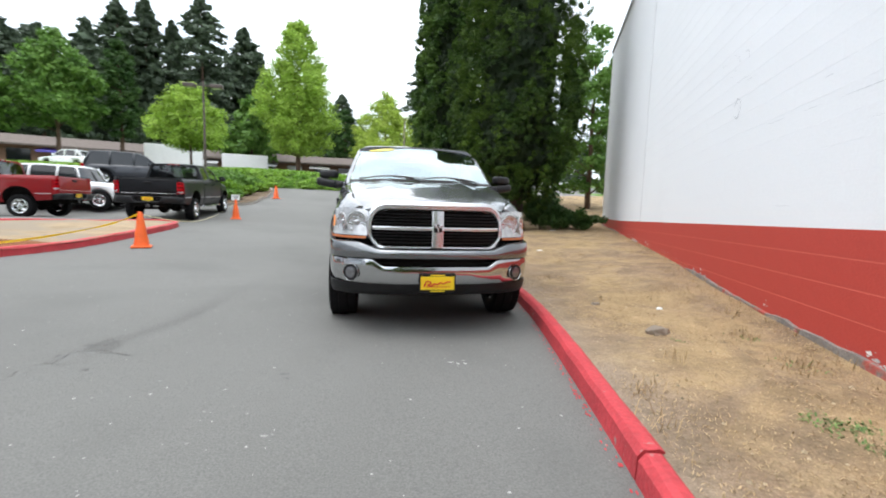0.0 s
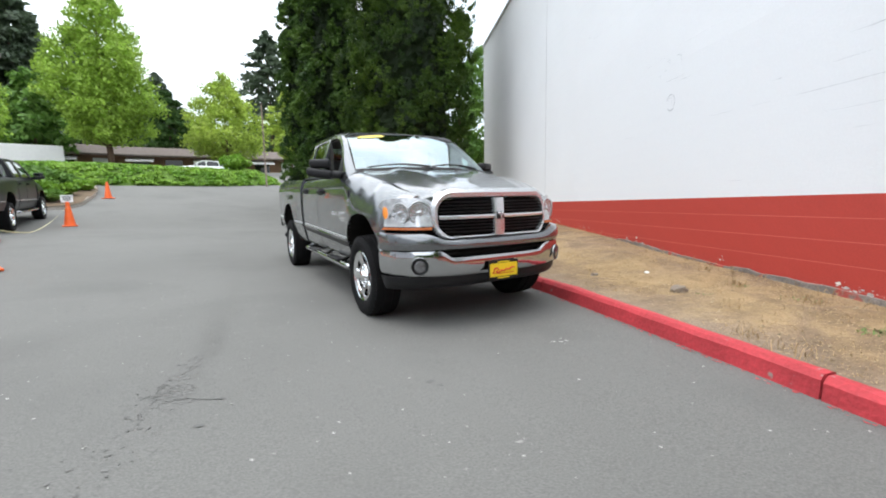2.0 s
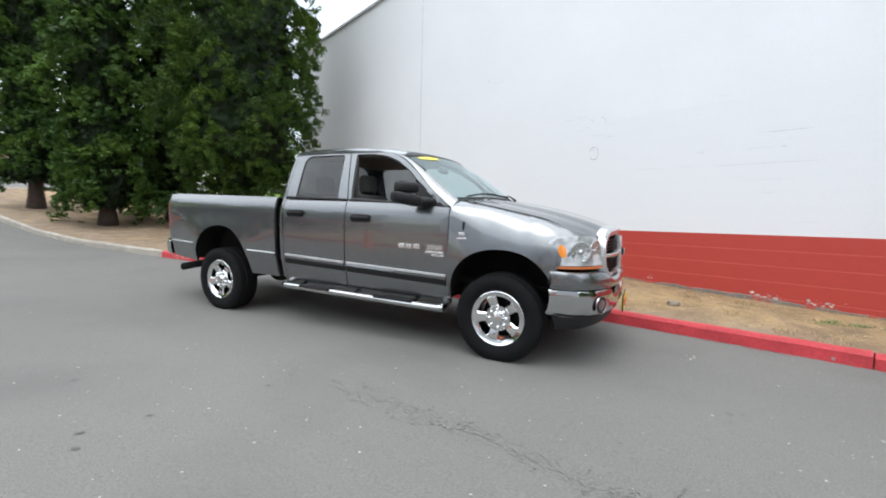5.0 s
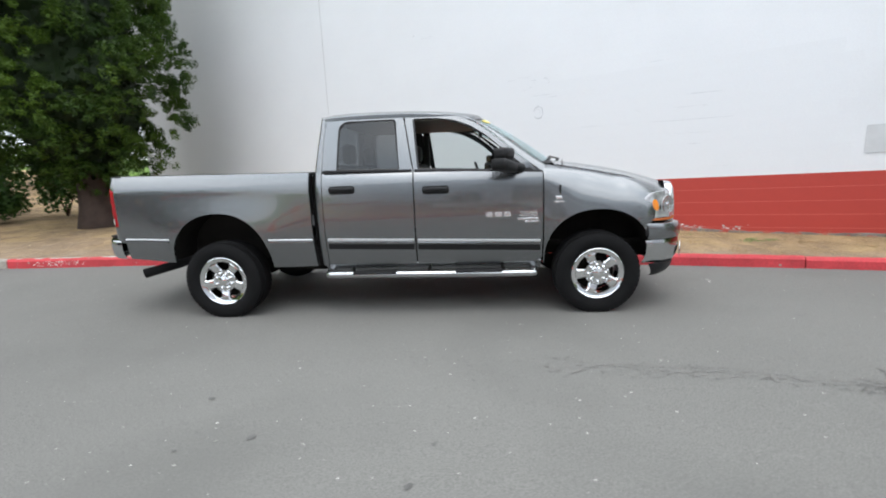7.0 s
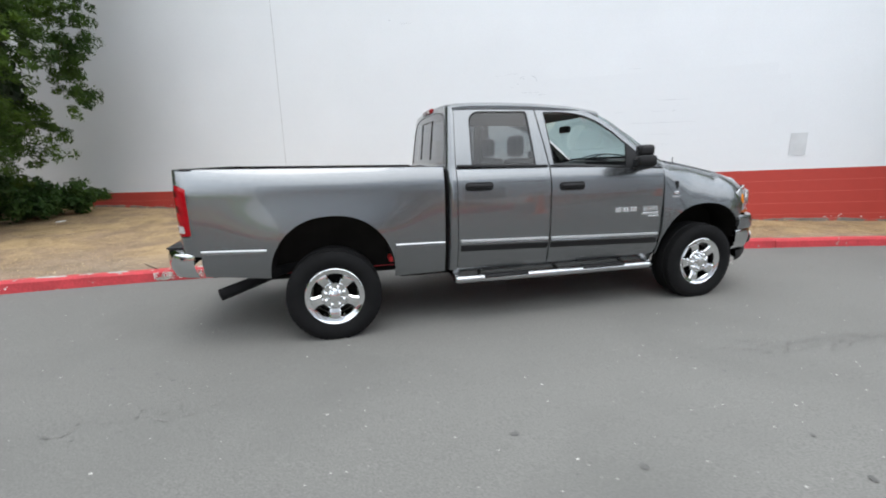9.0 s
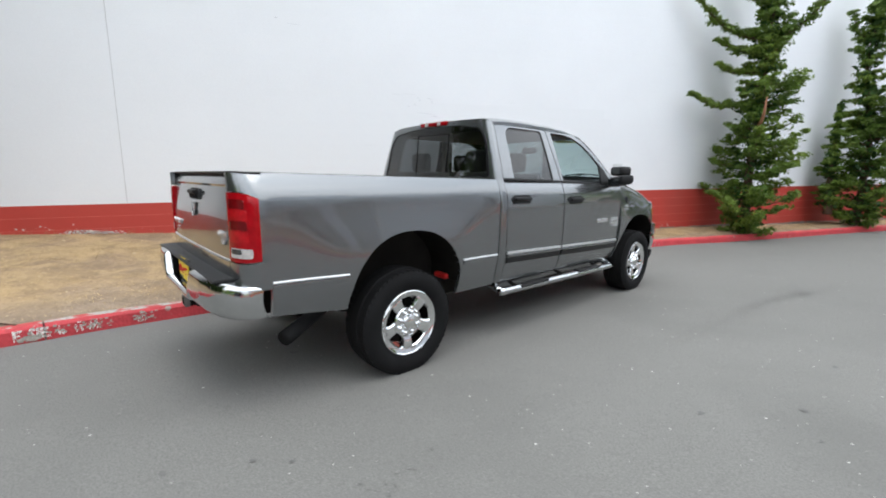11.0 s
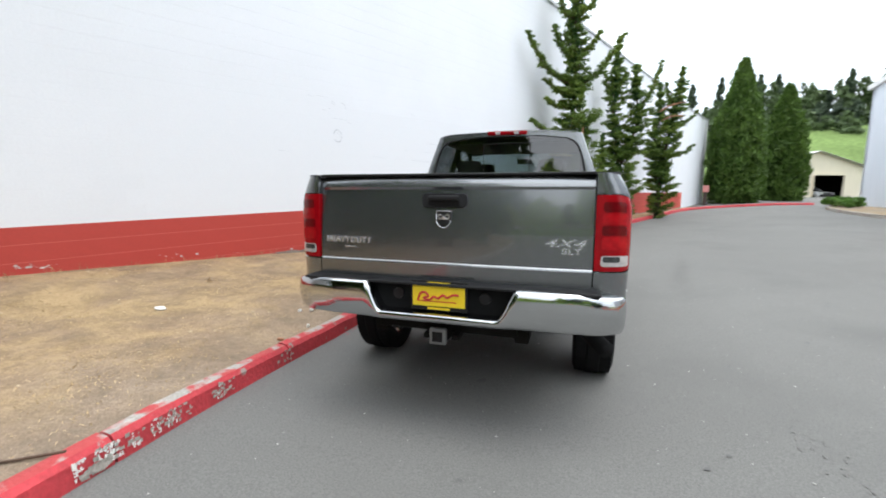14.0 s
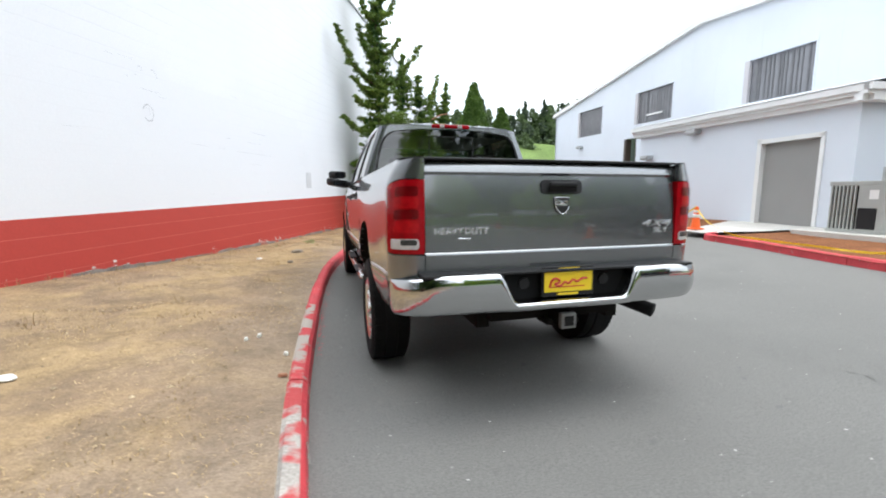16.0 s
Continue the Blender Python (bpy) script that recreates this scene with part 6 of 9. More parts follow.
    mesh("steering_column", v, f, M_BLACKPL, swl)
    for x0, x1, y0, nm in ((0.12, 0.66, 1.10, "seat"), (-0.66, -0.12, 1.10, "seat"), (-0.70, 0.70, 1.92, "bench_seat")):
        seat = part(nm, boxes((x0, x1, y0, y0 + 0.48, 0.72, 0.92), bevel=0.06), M_SEAT, T, smooth=True)
        bm = bmesh.new()
        box(bm, x0, x1, -0.07, 0.07, 0.0, 0.62, 0.05, Matrix.Translation((0, y0 + 0.50, 0.84)) @ Matrix.Rotation(radians(-14 if nm == "seat" else -8), 4, "X"))
        part("seat_back", bm, M_SEAT, seat, smooth=True)
        for hx in ([(x0 + x1) / 2] if nm == "seat" else [-0.42, 0.42]):
            bm = bmesh.new()
            dy = 0.67 if nm == "seat" else 0.45
            box(bm, hx - 0.13, hx + 0.13, y0 + dy - 0.05, y0 + dy + 0.05, 1.46, 1.66, 0.045)
            part("head_rest", bm, M_SEAT, seat, smooth=True)
    bm = boxes((-0.10, 0.10, 1.00, 1.04, 1.70, 1.77), bevel=0.015)
    part("rear_view_mirror", bm, M_BLACKPL, T)
    return T


truck = build_pickup(Matrix(), M_PAINT, "dark grey crew-cab pickup truck with chrome wheels, parked at the kerb")

# ---- workshop across the lane ----
def quad_wall(name, pts, thick, nrm, material, parent=None, holes=(), label=""):
    """A flat wall from (s, z) outline on a front line, with openings through it. pts and holes in (s, z); nrm(s, off) gives (x, y)."""
    bm = filled(np.array(pts, float), [np.array(h, float) for h in holes], lambda u, v: (*nrm(u, 0.0), v))
    r = bmesh.ops.extrude_face_region(bm, geom=bm.faces[:])
    d = Vector((*nrm(0, thick), 0)) - Vector((*nrm(0, 0), 0))
    bmesh.ops.translate(bm, vec=d, verts=[g for g in r["geom"] if isinstance(g, bmesh.types.BMVert)])
    bmesh.ops.recalc_face_normals(bm, faces=bm.faces[:])
    return part(name, bm, material, parent, label)


def rect(s0, s1, z0, z1, dz=0.0):
    return [(s0, z0), (s1, z0 + dz), (s1, z1 + dz), (s0, z1)]


workshop = empty("workshop_building", Matrix(), "white metal-sided workshop with a low annex", "building")
TILT = -0.033                        # the courses lean with the lane's slope
main_out = [(-6.0, -0.4), (20, -0.4), (20, 6.15), (6.9, 7.72), (-6.0, 6.42)]
WINS = [(-2.75, -0.05, 4.58, 6.06), (2.95, 5.50, 4.50, 5.95), (9.02, 11.35, 4.27, 5.66)]
DOOR = (2.15, 3.15, 0.45, 3.90)
holes = [rect(a, b, c, d, TILT * (b - a)) for a, b, c, d in WINS] + [rect(*DOOR)]
quad_wall("front_wall", main_out, 0.22, fac, M_SIDING, workshop, holes)
quad_wall("side_wall", [(0, -0.4), (18, -0.4), (18, 6.4), (0, 6.42)], 0.2, lambda s, o: fac(-6.0 + o, s), M_SIDING, workshop)
# standing ribs of the siding
bm = bmesh.new()
for i, s in enumerate(np.arange(-5.7, 12.2, 0.61)):
    top = np.interp(s, [-6, 6.9, 20], [6.42, 7.72, 6.15]) - 0.12
    cuts = sorted([(c + TILT * 0, d) for a, b, c, d in WINS + [DOOR] if a - 0.1 < s < b + 0.1])
    z = 0.35
    for c, d in cuts + [(top, top)]:
        if c - z > 0.1:
            p = fac(s, -0.009)
            m = Matrix.Translation((p[0], p[1], 0)) @ Matrix.Rotation(math.atan2(-FD.x, FD.y), 4, "Z")
            box(bm, -0.009, -0.0065, -0.02, 0.02, z, c - 0.06, 0, m)
        z = d + 0.06
tagged(part("siding_rib", bm, M_SIDING, workshop), kind="stuff")
for k, (a, b, c, d) in enumerate(WINS):
    win = new("window")
    win.parent = workshop
    dz = TILT * (b - a)
    quad_wall("pane", rect(a, b, c, d, dz), 0.03, lambda s, o: fac(s, o + 0.10), M_WINDOW, win)
    for (s0, s1, z0, z1, e) in ((a - 0.05, b + 0.05, d, d + 0.06, dz), (a - 0.05, b + 0.05, c - 0.06, c, dz), (a - 0.05, a + 0.14, c, d, 0), (b - 0.02, b + 0.04, c + dz, d + dz, 0)):
        quad_wall("frame", rect(s0, s1, z0, z1, e), 0.10, lambda s, o: fac(s, o - 0.012), M_JAMB if s1 - s0 < 0.25 and s0 < a else M_SIDING, win)
    rs = random.Random(k)
    for i in range(1, 14):
        q = (i + 0.5 * rs.random()) / 14
        t, zz, hw = a + 0.14 + (b - a - 0.16) * q, dz * q, 0.012 + 0.030 * rs.random()
        quad_wall("blind_slat", rect(t - hw, min(t + hw, b - 0.03), c + zz, d + zz), 0.012, lambda s, o, e=0.080 + 0.006 * rs.random(): fac(s, o + e), M_CURTAIN, win)
    if k == 1:
        # White strip before the pane paints the ceiling light seen in the window
        quad_wall("lit_tube", rect(a + 0.75, a + 1.85, c + 0.30, c + 0.37, dz * 0.4), 0.02, lambda s, o: fac(s, o + 0.06), M_SIGN, win)
# doorway with a near-black panel painting its inner shade, lamps and roof edge
quad_wall("room_back", rect(1.2, 3.6, 0.2, 4.0), 0.05, lambda s, o: fac(s, o + 2.2), M_DARK, workshop)
for a, b in ((DOOR[0], DOOR[0] + 0.16), (DOOR[1] - 0.06, DOOR[1])):
    quad_wall("door_jamb", rect(a, b, DOOR[2], DOOR[3]), 0.3, lambda s, o: fac(s, o - 0.01), M_BROWNSTEEL, workshop)
for (s0, z0), (s1, z1) in (((-6.15, 6.40), (6.9, 7.74)), ((6.9, 7.74), (20, 6.15))):
    quad_wall("roof_edge", [(s0, z0 - 0.10), (s1, z1 - 0.10), (s1, z1 + 0.12), (s0, z0 + 0.12)], 0.4, lambda s, o: fac(s, o - 0.16), M_TRIM, workshop)
    p = [fac(s0, -0.1), fac(s1, -0.1), fac(s1, 18), fac(s0, 18)]
    mesh("roof", [(*p[0], z0 + 0.1), (*p[1], z1 + 0.1), (*p[2], z1 + 0.1), (*p[3], z0 + 0.1)], [(0, 1, 2, 3)], M_SIDING, workshop)
# annex
annex_out = [(-2.75, -0.4), (4.15, -0.4), (4.15, 3.12), (-2.75, 3.30)]
quad_wall("annex_wall", annex_out, 0.2, ann, M_SIDING, workshop, [rect(2.03, 3.49, 0.40, 2.49, -0.04)])
quad_wall("annex_end", [(0.2, -0.4), (4.2, -0.4), (4.2, 3.30), (0.2, 3.30)], 0.2, lambda s, o: ann(-2.75 + o, s), M_SIDING, workshop)
quad_wall("annex_end", [(0.2, -0.4), (4.2, -0.4), (4.2, 3.12), (0.2, 3.12)], 0.2, lambda s, o: ann(3.95 + o, s), M_SIDING, workshop)
d1 = quad_wall("grey_door", rect(2.06, 3.46, 0.40, 2.46, -0.04), 0.05, lambda s, o: ann(s, o + 0.11), M_DOORGREY, workshop, label="plain grey steel door, shut")
for (s0, s1, z0, z1) in ((1.95, 2.06, 0.35, 2.56), (3.46, 3.54, 0.30, 2.53), (1.95, 3.54, 2.44, 2.54)):
    quad_wall("door_frame", rect(s0, s1, z0, z1), 0.14, lambda s, o: ann(s, o - 0.03), M_TRIM, workshop)
for z0, z1, o in ((3.02, 3.13, -0.16), (3.13, 3.20, -0.24), (3.20, 3.33, -0.30)):
    quad_wall("eave", [(-2.95, z0 + 0.16), (4.45, z0 - 0.02), (4.45, z1 - 0.02), (-2.95, z1 + 0.16)], 0.3, lambda s, q, o=o: ann(s, q + o), M_TRIM, workshop)
    quad_wall("eave", [(-0.3, z0 - 0.02), (4.2, z0 - 0.02), (4.2, z1 - 0.02), (-0.3, z1 - 0.02)], 0.15, lambda s, q, o=o: ann(4.20 - o - q, s), M_TRIM, workshop)
p = [ann(-3.0, -0.32), ann(4.45, -0.32), ann(4.45, 4.2), ann(-3.0, 4.2)]
mesh("annex_roof", [(*p[0], 3.50), (*p[1], 3.32), (*p[2], 4.15), (*p[3], 4.40)], [(0, 1, 2, 3)], M_SIDING, workshop)
for i, s in enumerate(np.arange(-2.7, 4.4, 0.4)):
    a, b = ann(s, -0.30), ann(s, 4.1)
    zz = 3.50 - 0.024 * (s + 3.0)
    v, f = tube([(*a, zz + 0.01), (*b, zz + 0.88)], 0.02, 6)
    mesh("roof_seam", v, f, M_TRIM, workshop)


def wall_lamp(s, z, f):
    p = f(s, -0.12)
    q = Matrix.Translation((p[0], p[1], z)) @ Matrix.Rotation(math.atan2(-FD.x, FD.y), 4, "Z")
    bm = bmesh.new()
    box(bm, -0.10, 0.14, -0.20, 0.20, -0.06, 0.06, 0.02, q)
    lamp = part("wall_lamp", bm, M_STEEL, None)
    tagged(lamp, "grey metal floodlight fixed to the workshop wall", "lamp", "wall lamps")
    bm = bmesh.new()
    box(bm, -0.06, 0.08, -0.17, 0.17, -0.085, -0.06, 0.005, q)
    part("lens", bm, M_CLEARLENS, lamp)


wall_lamp(-0.12, 3.02, ann)
wall_lamp(-2.3, 3.98, fac)
wall_lamp(1.0, 2.45, lambda s, o: ann(-2.2 + 0 * s, o))
# condenser unit on its pad
p = ann(4.83, -0.40)
acm = Matrix.Translation((p[0], p[1], float(ground_z(*p)))) @ Matrix.Rotation(math.atan2(-FD.x, FD.y), 4, "Z")
tagged(part("concrete_pad", boxes((-0.75, 0.75, -0.85, 0.85, 0.0, 0.17), bevel=0.01), M_CONC), "small concrete pad under the condenser", "pad").matrix_world = acm
ac = empty("condenser_unit", acm @ Matrix.Translation((0, 0, 0.17)), "grey metal air-conditioning condenser with louvred sides", "air conditioner")
part("cabinet", boxes((-0.42, 0.42, -0.46, 0.46, 0.0, 0.06), (-0.42, 0.42, -0.46, 0.46, 0.86, 0.94), (-0.38, 0.38, -0.42, 0.42, 0.06, 0.86), bevel=0.008), M_ACBODY, ac)
# Near-black sheet paints the shade in the gaps between louvres
part("coil", boxes((0.381, 0.388, -0.42, 0.02, 0.07, 0.85)), M_DARK, ac)
for i in range(7):
    y = -0.425 + i * 0.066
    part("louvre", boxes((0.385, 0.42, y, y + 0.030, 0.06, 0.86), bevel=0.004), M_ACBODY, ac)
part("side_panel", boxes((0.385, 0.418, 0.045, 0.455, 0.06, 0.86), bevel=0.006), M_ACBODY, ac)
part("rating_label", boxes((0.417, 0.421, 0.22, 0.36, 0.62, 0.78)), M_SIGN, ac)
part("control_recess", boxes((0.410, 0.425, 0.06, 0.36, 0.08, 0.46), bevel=0.01), M_BLACKPL, ac)
part("disconnect_box", boxes((-0.30, -0.12, 0.0, 0.22, 0.94, 1.20), bevel=0.01), M_STEEL, ac)
v, f = tube([(-0.25, 0.46, 0.5), (-0.25, 0.75, 0.5), (-0.3, 0.95, 0.35)], 0.025, 8)
mesh("pipe", v, f, M_BLACKPL, ac)

# ---- low buildings beyond the bank ----
row_house = empty("row_building", Matrix(), "long low brown-roofed building beyond the bank", "building")
RX0, RY0, RX1, RY1 = -46.0, 50.5, 16.0, 64.0
def rb(s, o=0.0):
    """Along its front from west to east; o back from it."""
    t = s / 62.0
    x = RX0 + (RX1 - RX0) * t
    y = np.interp(t, [0, 0.35, 0.6, 1.0], [47.5, 56.0, 60.0, 61.0])
    return (float(x), float(y) + o)
ss = np.linspace(0, 62, 32)
vs = []
for s in ss:
    for o, z in ((0.8, 4.0), (0.8, 6.75), (-0.7, 6.55), (-0.7, 6.75), (3.2, 8.05), (8.0, 8.1), (8.0, 4.0)):
        vs.append((*rb(s, o), z))
fw, fr = [], []
for i in range(len(ss) - 1):
    for j in range(6):
        (fw if j in (0, 5) else fr).append((i * 7 + j, (i + 1) * 7 + j, (i + 1) * 7 + j + 1, i * 7 + j + 1))
mesh("wall", vs, fw, M_BROWNWALL, row_house)
mesh("roof", vs, fr, M_ROOF, row_house)
for i in range(17):
    s = 1.8 + i * 3.5
    a, b = rb(s, 0.74), rb(s + 1.9, 0.74)
    mesh("window", [(*a, 4.8), (*b, 4.8), (*b, 6.3), (*a, 6.3)], [(0, 1, 2, 3)], M_GLASS_DARK if i % 3 else M_TRIM, row_house)
    if i % 2 == 0:
        a, b, c, d = rb(s - 0.4, -0.8), rb(s + 2.4, -0.8), rb(s + 2.4, 0.6), rb(s - 0.4, 0.6)
        mesh("awning", [(*a, 6.1), (*b, 6.1), (*c, 6.5), (*d, 6.5), (*a, 5.9), (*b, 5.9)], [(0, 1, 2, 3), (4, 5, 1, 0)], M_TRIM if i != 2 else M_BLUE, row_house)
cont = empty("shipping_container", Matrix.Translation((-16.6, 53.6, 4.35)) @ Matrix.Rotation(radians(12), 4, "Z"), "white steel storage container behind the bank", "container")
part("box_body", boxes((-2.6, 2.6, -1.2, 1.2, 0.0, 2.5), bevel=0.03), M_SIGN, cont)
for i in range(18):
    part("rib", boxes((-2.5 + i * 0.29, -2.38 + i * 0.29, -1.24, -1.2, 0.1, 2.4)), M_SIGN, cont)
cont2 = empty("storage_trailer", Matrix.Translation((-21.5, 45.5, 4.1)) @ Matrix.Rotation(radians(20), 4, "Z"), "white boxy trailer behind the parked cars", "trailer")
part("box_body", boxes((-2.6, 2.6, -1.1, 1.1, 0.5, 2.6), bevel=0.04), M_SIGN, cont2)
part("skirt", boxes((-2.4, 2.4, -1.0, 1.0, 0.0, 0.5)), M_DARK, cont2)

# garage at the end of the lane
gar = empty("garage_building", Matrix.Translation((-24.3, -43.0, 0.55)) @ Matrix.Rotation(radians(24), 4, "Z"), "cream garage with a wide open door", "building")
bm = filled(np.array([(-3.6, 0), (3.6, 0), (3.6, 4.2), (2.4, 4.5), (-3.6, 2.9)], float), [np.array([(-0.6, 0.01), (-0.6, 2.4), (2.6, 2.4), (2.6, 0.01)])], lambda u, v: (u, 0.0, v))
part("front_wall", shell(bm, -0.2, 1), M_BEIGE, gar)
# Near-black boxes inside paint the shade of the open garage
for b6 in ((-3.4, 3.4, -6.0, -5.9, 0, 2.75), (-3.4, 3.4, -5.9, -0.22, 2.70, 2.75), (-3.4, -3.35, -5.9, -0.22, 0, 2.7), (3.35, 3.4, -5.9, -0.22, 0, 2.7)):
    part("room_lining", boxes(b6), M_DARK, gar)
mesh("roof", [(3.9, 0.4, 4.25), (2.4, 0.4, 4.62), (2.4, -6, 4.62), (3.9, -6, 4.25), (-3.9, 0.4, 2.95), (-3.9, -6, 2.95)], [(0, 1, 2, 3), (1, 4, 5, 2)], M_TRIM, gar)
part("side_wall", boxes((-3.6, -3.5, -6, 0, 0, 2.85)), M_BEIGE, gar)
part("side_wall", boxes((3.5, 3.6, -6, 0, 0, 4.1)), M_BEIGE, gar)

# ---- planting ----
def crown_tree(name, x, y, z0, height, width, material, label, seed, profile, base=0.15, clumps=120, per=60, leaf=0.2, bark=None, depth=None, group="", flat=0.75, lean=0.0):
    """Trunk, limbs and a crown of leaf clumps. profile: crown radius at heights 0..1 as a share of the half width."""
    rng = np.random.default_rng(seed)
    T = empty(name, Matrix.Translation((x, y, z0)), label, "tree", group)
    R, D = width / 2, (depth or width) / 2
    hb = height * base
    tr = max(0.05, height * 0.014)
    pts = [(lean * (h / height) ** 2, 0.04 * math.sin(h * 1.7 + seed), h - 0.15 * (h == 0)) for h in np.linspace(0, height * 0.92, 9)]
    v, f = tube(pts, list(tr * np.linspace(1.25, 0.12, 9)), 9)
    trunk = mesh("trunk", v, f, bark or M_BARK, T, smooth=True)
    hs, rs = np.array([p[0] for p in profile]), np.array([p[1] for p in profile])
    C, RR = [], []
    for i in range(clumps):
        while True:
            h = rng.random()
            if rng.random() < np.interp(h, hs, rs) + 0.1:
                break
        r = np.interp(h, hs, rs)
        a = rng.random() * 2 * math.pi
        k = r * (0.35 + 0.65 * math.sqrt(rng.random())) * (0.9 + 0.25 * math.sin(3 * a + seed + 7 * h))
        z = hb + h * (height - hb)
        C.append((k * R * math.cos(a) + lean * (z / height) ** 2, k * D * math.sin(a), z))
        cr = (0.16 + 0.12 * rng.random()) * R * (0.65 + 0.5 * r)
        RR.append((cr, cr, cr * flat))
    for i in range(0, clumps, max(1, clumps // 14)):
        c = C[i]
        zt = max(hb * 0.8, c[2] - 0.35 * R)
        v, f = tube([(lean * (zt / height) ** 2, 0, zt), (c[0] * 0.5, c[1] * 0.5, zt + 0.6 * (c[2] - zt)), c], [tr * 0.35, tr * 0.22, tr * 0.08], 5)
        mesh("limb", v, f, bark or M_BARK, T)
    v, f = leaves(C, RR, per, leaf, rng, shell=0.35)
    leaf_ob("crown", v, f, material, T)
    return T


ROUND = [(0, 0.55), (0.15, 0.9), (0.4, 1.0), (0.7, 0.75), (0.9, 0.4), (1, 0.1)]
OVAL = [(0, 0.65), (0.2, 0.95), (0.5, 0.9), (0.75, 0.62), (0.92, 0.30), (1, 0.08)]
FLAME = [(0, 0.7), (0.2, 1.0), (0.5, 0.92), (0.75, 0.62), (0.9, 0.3), (1, 0.03)]


def big_evergreen(x, y, h, r, seed, skirt=0.5, label="tall dense dark-green evergreen with billowing foliage", k=1.0, shade=None, fine=0.0, lifted=False):
    """Columnar tree: billows of tufted sprays, each lit on top, over a core coloured dark for the shade between them.
    lifted: the crown narrows to a bare flared trunk.
    """
    rng = np.random.default_rng(seed)
    z0 = verge_z(x, y) if y < 23 else float(ground_z(x, y))
    T = empty("evergreen_tree", Matrix.Translation((x, y, z0)), label, "tree", "tall evergreens by the wall")
    stout = 1.15 if lifted else 0.75
    v, f = tube([(0, 0, -0.2), (0.01, 0, 0.12), (0.02, 0.01, 0.45), (0.03, 0, 1.1), (0, 0.03, h * 0.5), (0, 0, h * 0.97)], [0.40 * stout, 0.35 * stout, 0.29 * stout, 0.25 * stout, 0.12, 0.02], 16)
    v = [(p[0] * q, p[1] * q, p[2]) for p, q in ((p, 1 + 0.10 * noise.noise((3 * math.cos(math.atan2(p[1], p[0])), 3 * math.sin(math.atan2(p[1], p[0])), p[2] * 0.8))) for p in v)]
    mesh("trunk", v, f, M_BARKRED, T, smooth=True)
    n, m = int(165 * k), 26
    i = np.arange(n)
    t = (i + rng.random(n)) / n
    z = skirt + t * (h - skirt)
    rad = r * np.interp(z / h, [0, 0.03, 0.10, 0.2, 0.35, 0.6, 0.8, 0.95, 1], [0.55, 0.78, 0.93, 0.97, 1.0, 0.90, 0.66, 0.28, 0.05])
    if lifted:
        rad = rad * np.interp(z - skirt, [0, 0.35, 0.8, 1.6], [0.22, 0.50, 0.74, 1.0])
    a = i * 2.399 + rng.normal(0, 0.3, n)
    out = np.stack([np.cos(a), np.sin(a), np.zeros(n)], 1)
    b = (0.36 + 0.30 * rng.random(n)) * (0.6 + 0.4 * r / 2)
    c = out * (rad * (0.66 + 0.30 * rng.random(n)) - 0.12)[:, None]
    c[:, 2] = z
    d = rng.normal(size=(n, m, 3)) * 0.70 + out[:, None] * 0.70 + np.array((0, 0, 0.45))
    d /= np.linalg.norm(d, axis=2, keepdims=True)
    tuft = (c[:, None] + d * (b[:, None] * (0.75 + 0.35 * rng.random((n, m))))[..., None]).reshape(-1, 3)
    size = (0.075 + 0.075 * rng.random(n * m))
    low = tuft[:, 2] < fine
    rr = np.stack([size, size, size * 0.9], 1)
    v, f = leaves(tuft[low], rr[low], 46, 0.027, rng, shell=0.4, aspect=3.2, up=0.45)
    v2, f2 = leaves(tuft[~low], rr[~low], 15, 0.070, rng, shell=0.5, aspect=1.9, up=0.45)
    leaf_ob("crown", np.vstack([v, v2]), np.vstack([f, f2 + len(v)]), shade or L_SEQ, T)
    # solid core and leaves, coloured near black as the shade between billows
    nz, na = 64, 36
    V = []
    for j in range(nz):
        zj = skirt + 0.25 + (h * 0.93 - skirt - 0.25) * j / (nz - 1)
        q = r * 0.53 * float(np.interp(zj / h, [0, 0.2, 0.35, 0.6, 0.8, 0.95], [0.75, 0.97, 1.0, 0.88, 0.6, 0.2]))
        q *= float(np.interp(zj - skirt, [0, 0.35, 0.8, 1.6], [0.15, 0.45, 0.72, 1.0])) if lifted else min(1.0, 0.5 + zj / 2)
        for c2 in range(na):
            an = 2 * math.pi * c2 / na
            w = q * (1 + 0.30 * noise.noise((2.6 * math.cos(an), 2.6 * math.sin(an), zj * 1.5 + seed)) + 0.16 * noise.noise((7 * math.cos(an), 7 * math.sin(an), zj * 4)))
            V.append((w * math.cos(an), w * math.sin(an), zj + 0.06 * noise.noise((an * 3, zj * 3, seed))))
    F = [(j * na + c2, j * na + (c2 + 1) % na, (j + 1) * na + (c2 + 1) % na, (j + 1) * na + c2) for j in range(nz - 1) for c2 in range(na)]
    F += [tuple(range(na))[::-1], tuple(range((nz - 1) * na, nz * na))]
    core = mesh("inner_mass", V, F, L_CORESHADE, T)
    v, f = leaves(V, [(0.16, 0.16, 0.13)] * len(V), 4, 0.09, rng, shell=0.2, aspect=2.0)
    leaf_ob("core_shade_leaves", v, f, L_CORESHADE, core)
    return T


big_evergreen(4.26, 9.66, 13.2, 2.20, 11, skirt=0.95, k=1.45, fine=9.0, lifted=True)
big_evergreen(2.95, 14.4, 12.8, 1.36, 12, skirt=0.35, k=0.95, shade=L_SEQ2)
# Made-up tree that fills the gap between the columns with dark
big_evergreen(5.2, 14.7, 12.5, 1.45, 15, skirt=0.3, k=0.45, label="evergreen added behind the tallest one to keep its gap dark")
big_evergreen(2.55, 18.1, 12.8, 1.12, 13, skirt=0.7, k=0.75, shade=L_SEQ2)


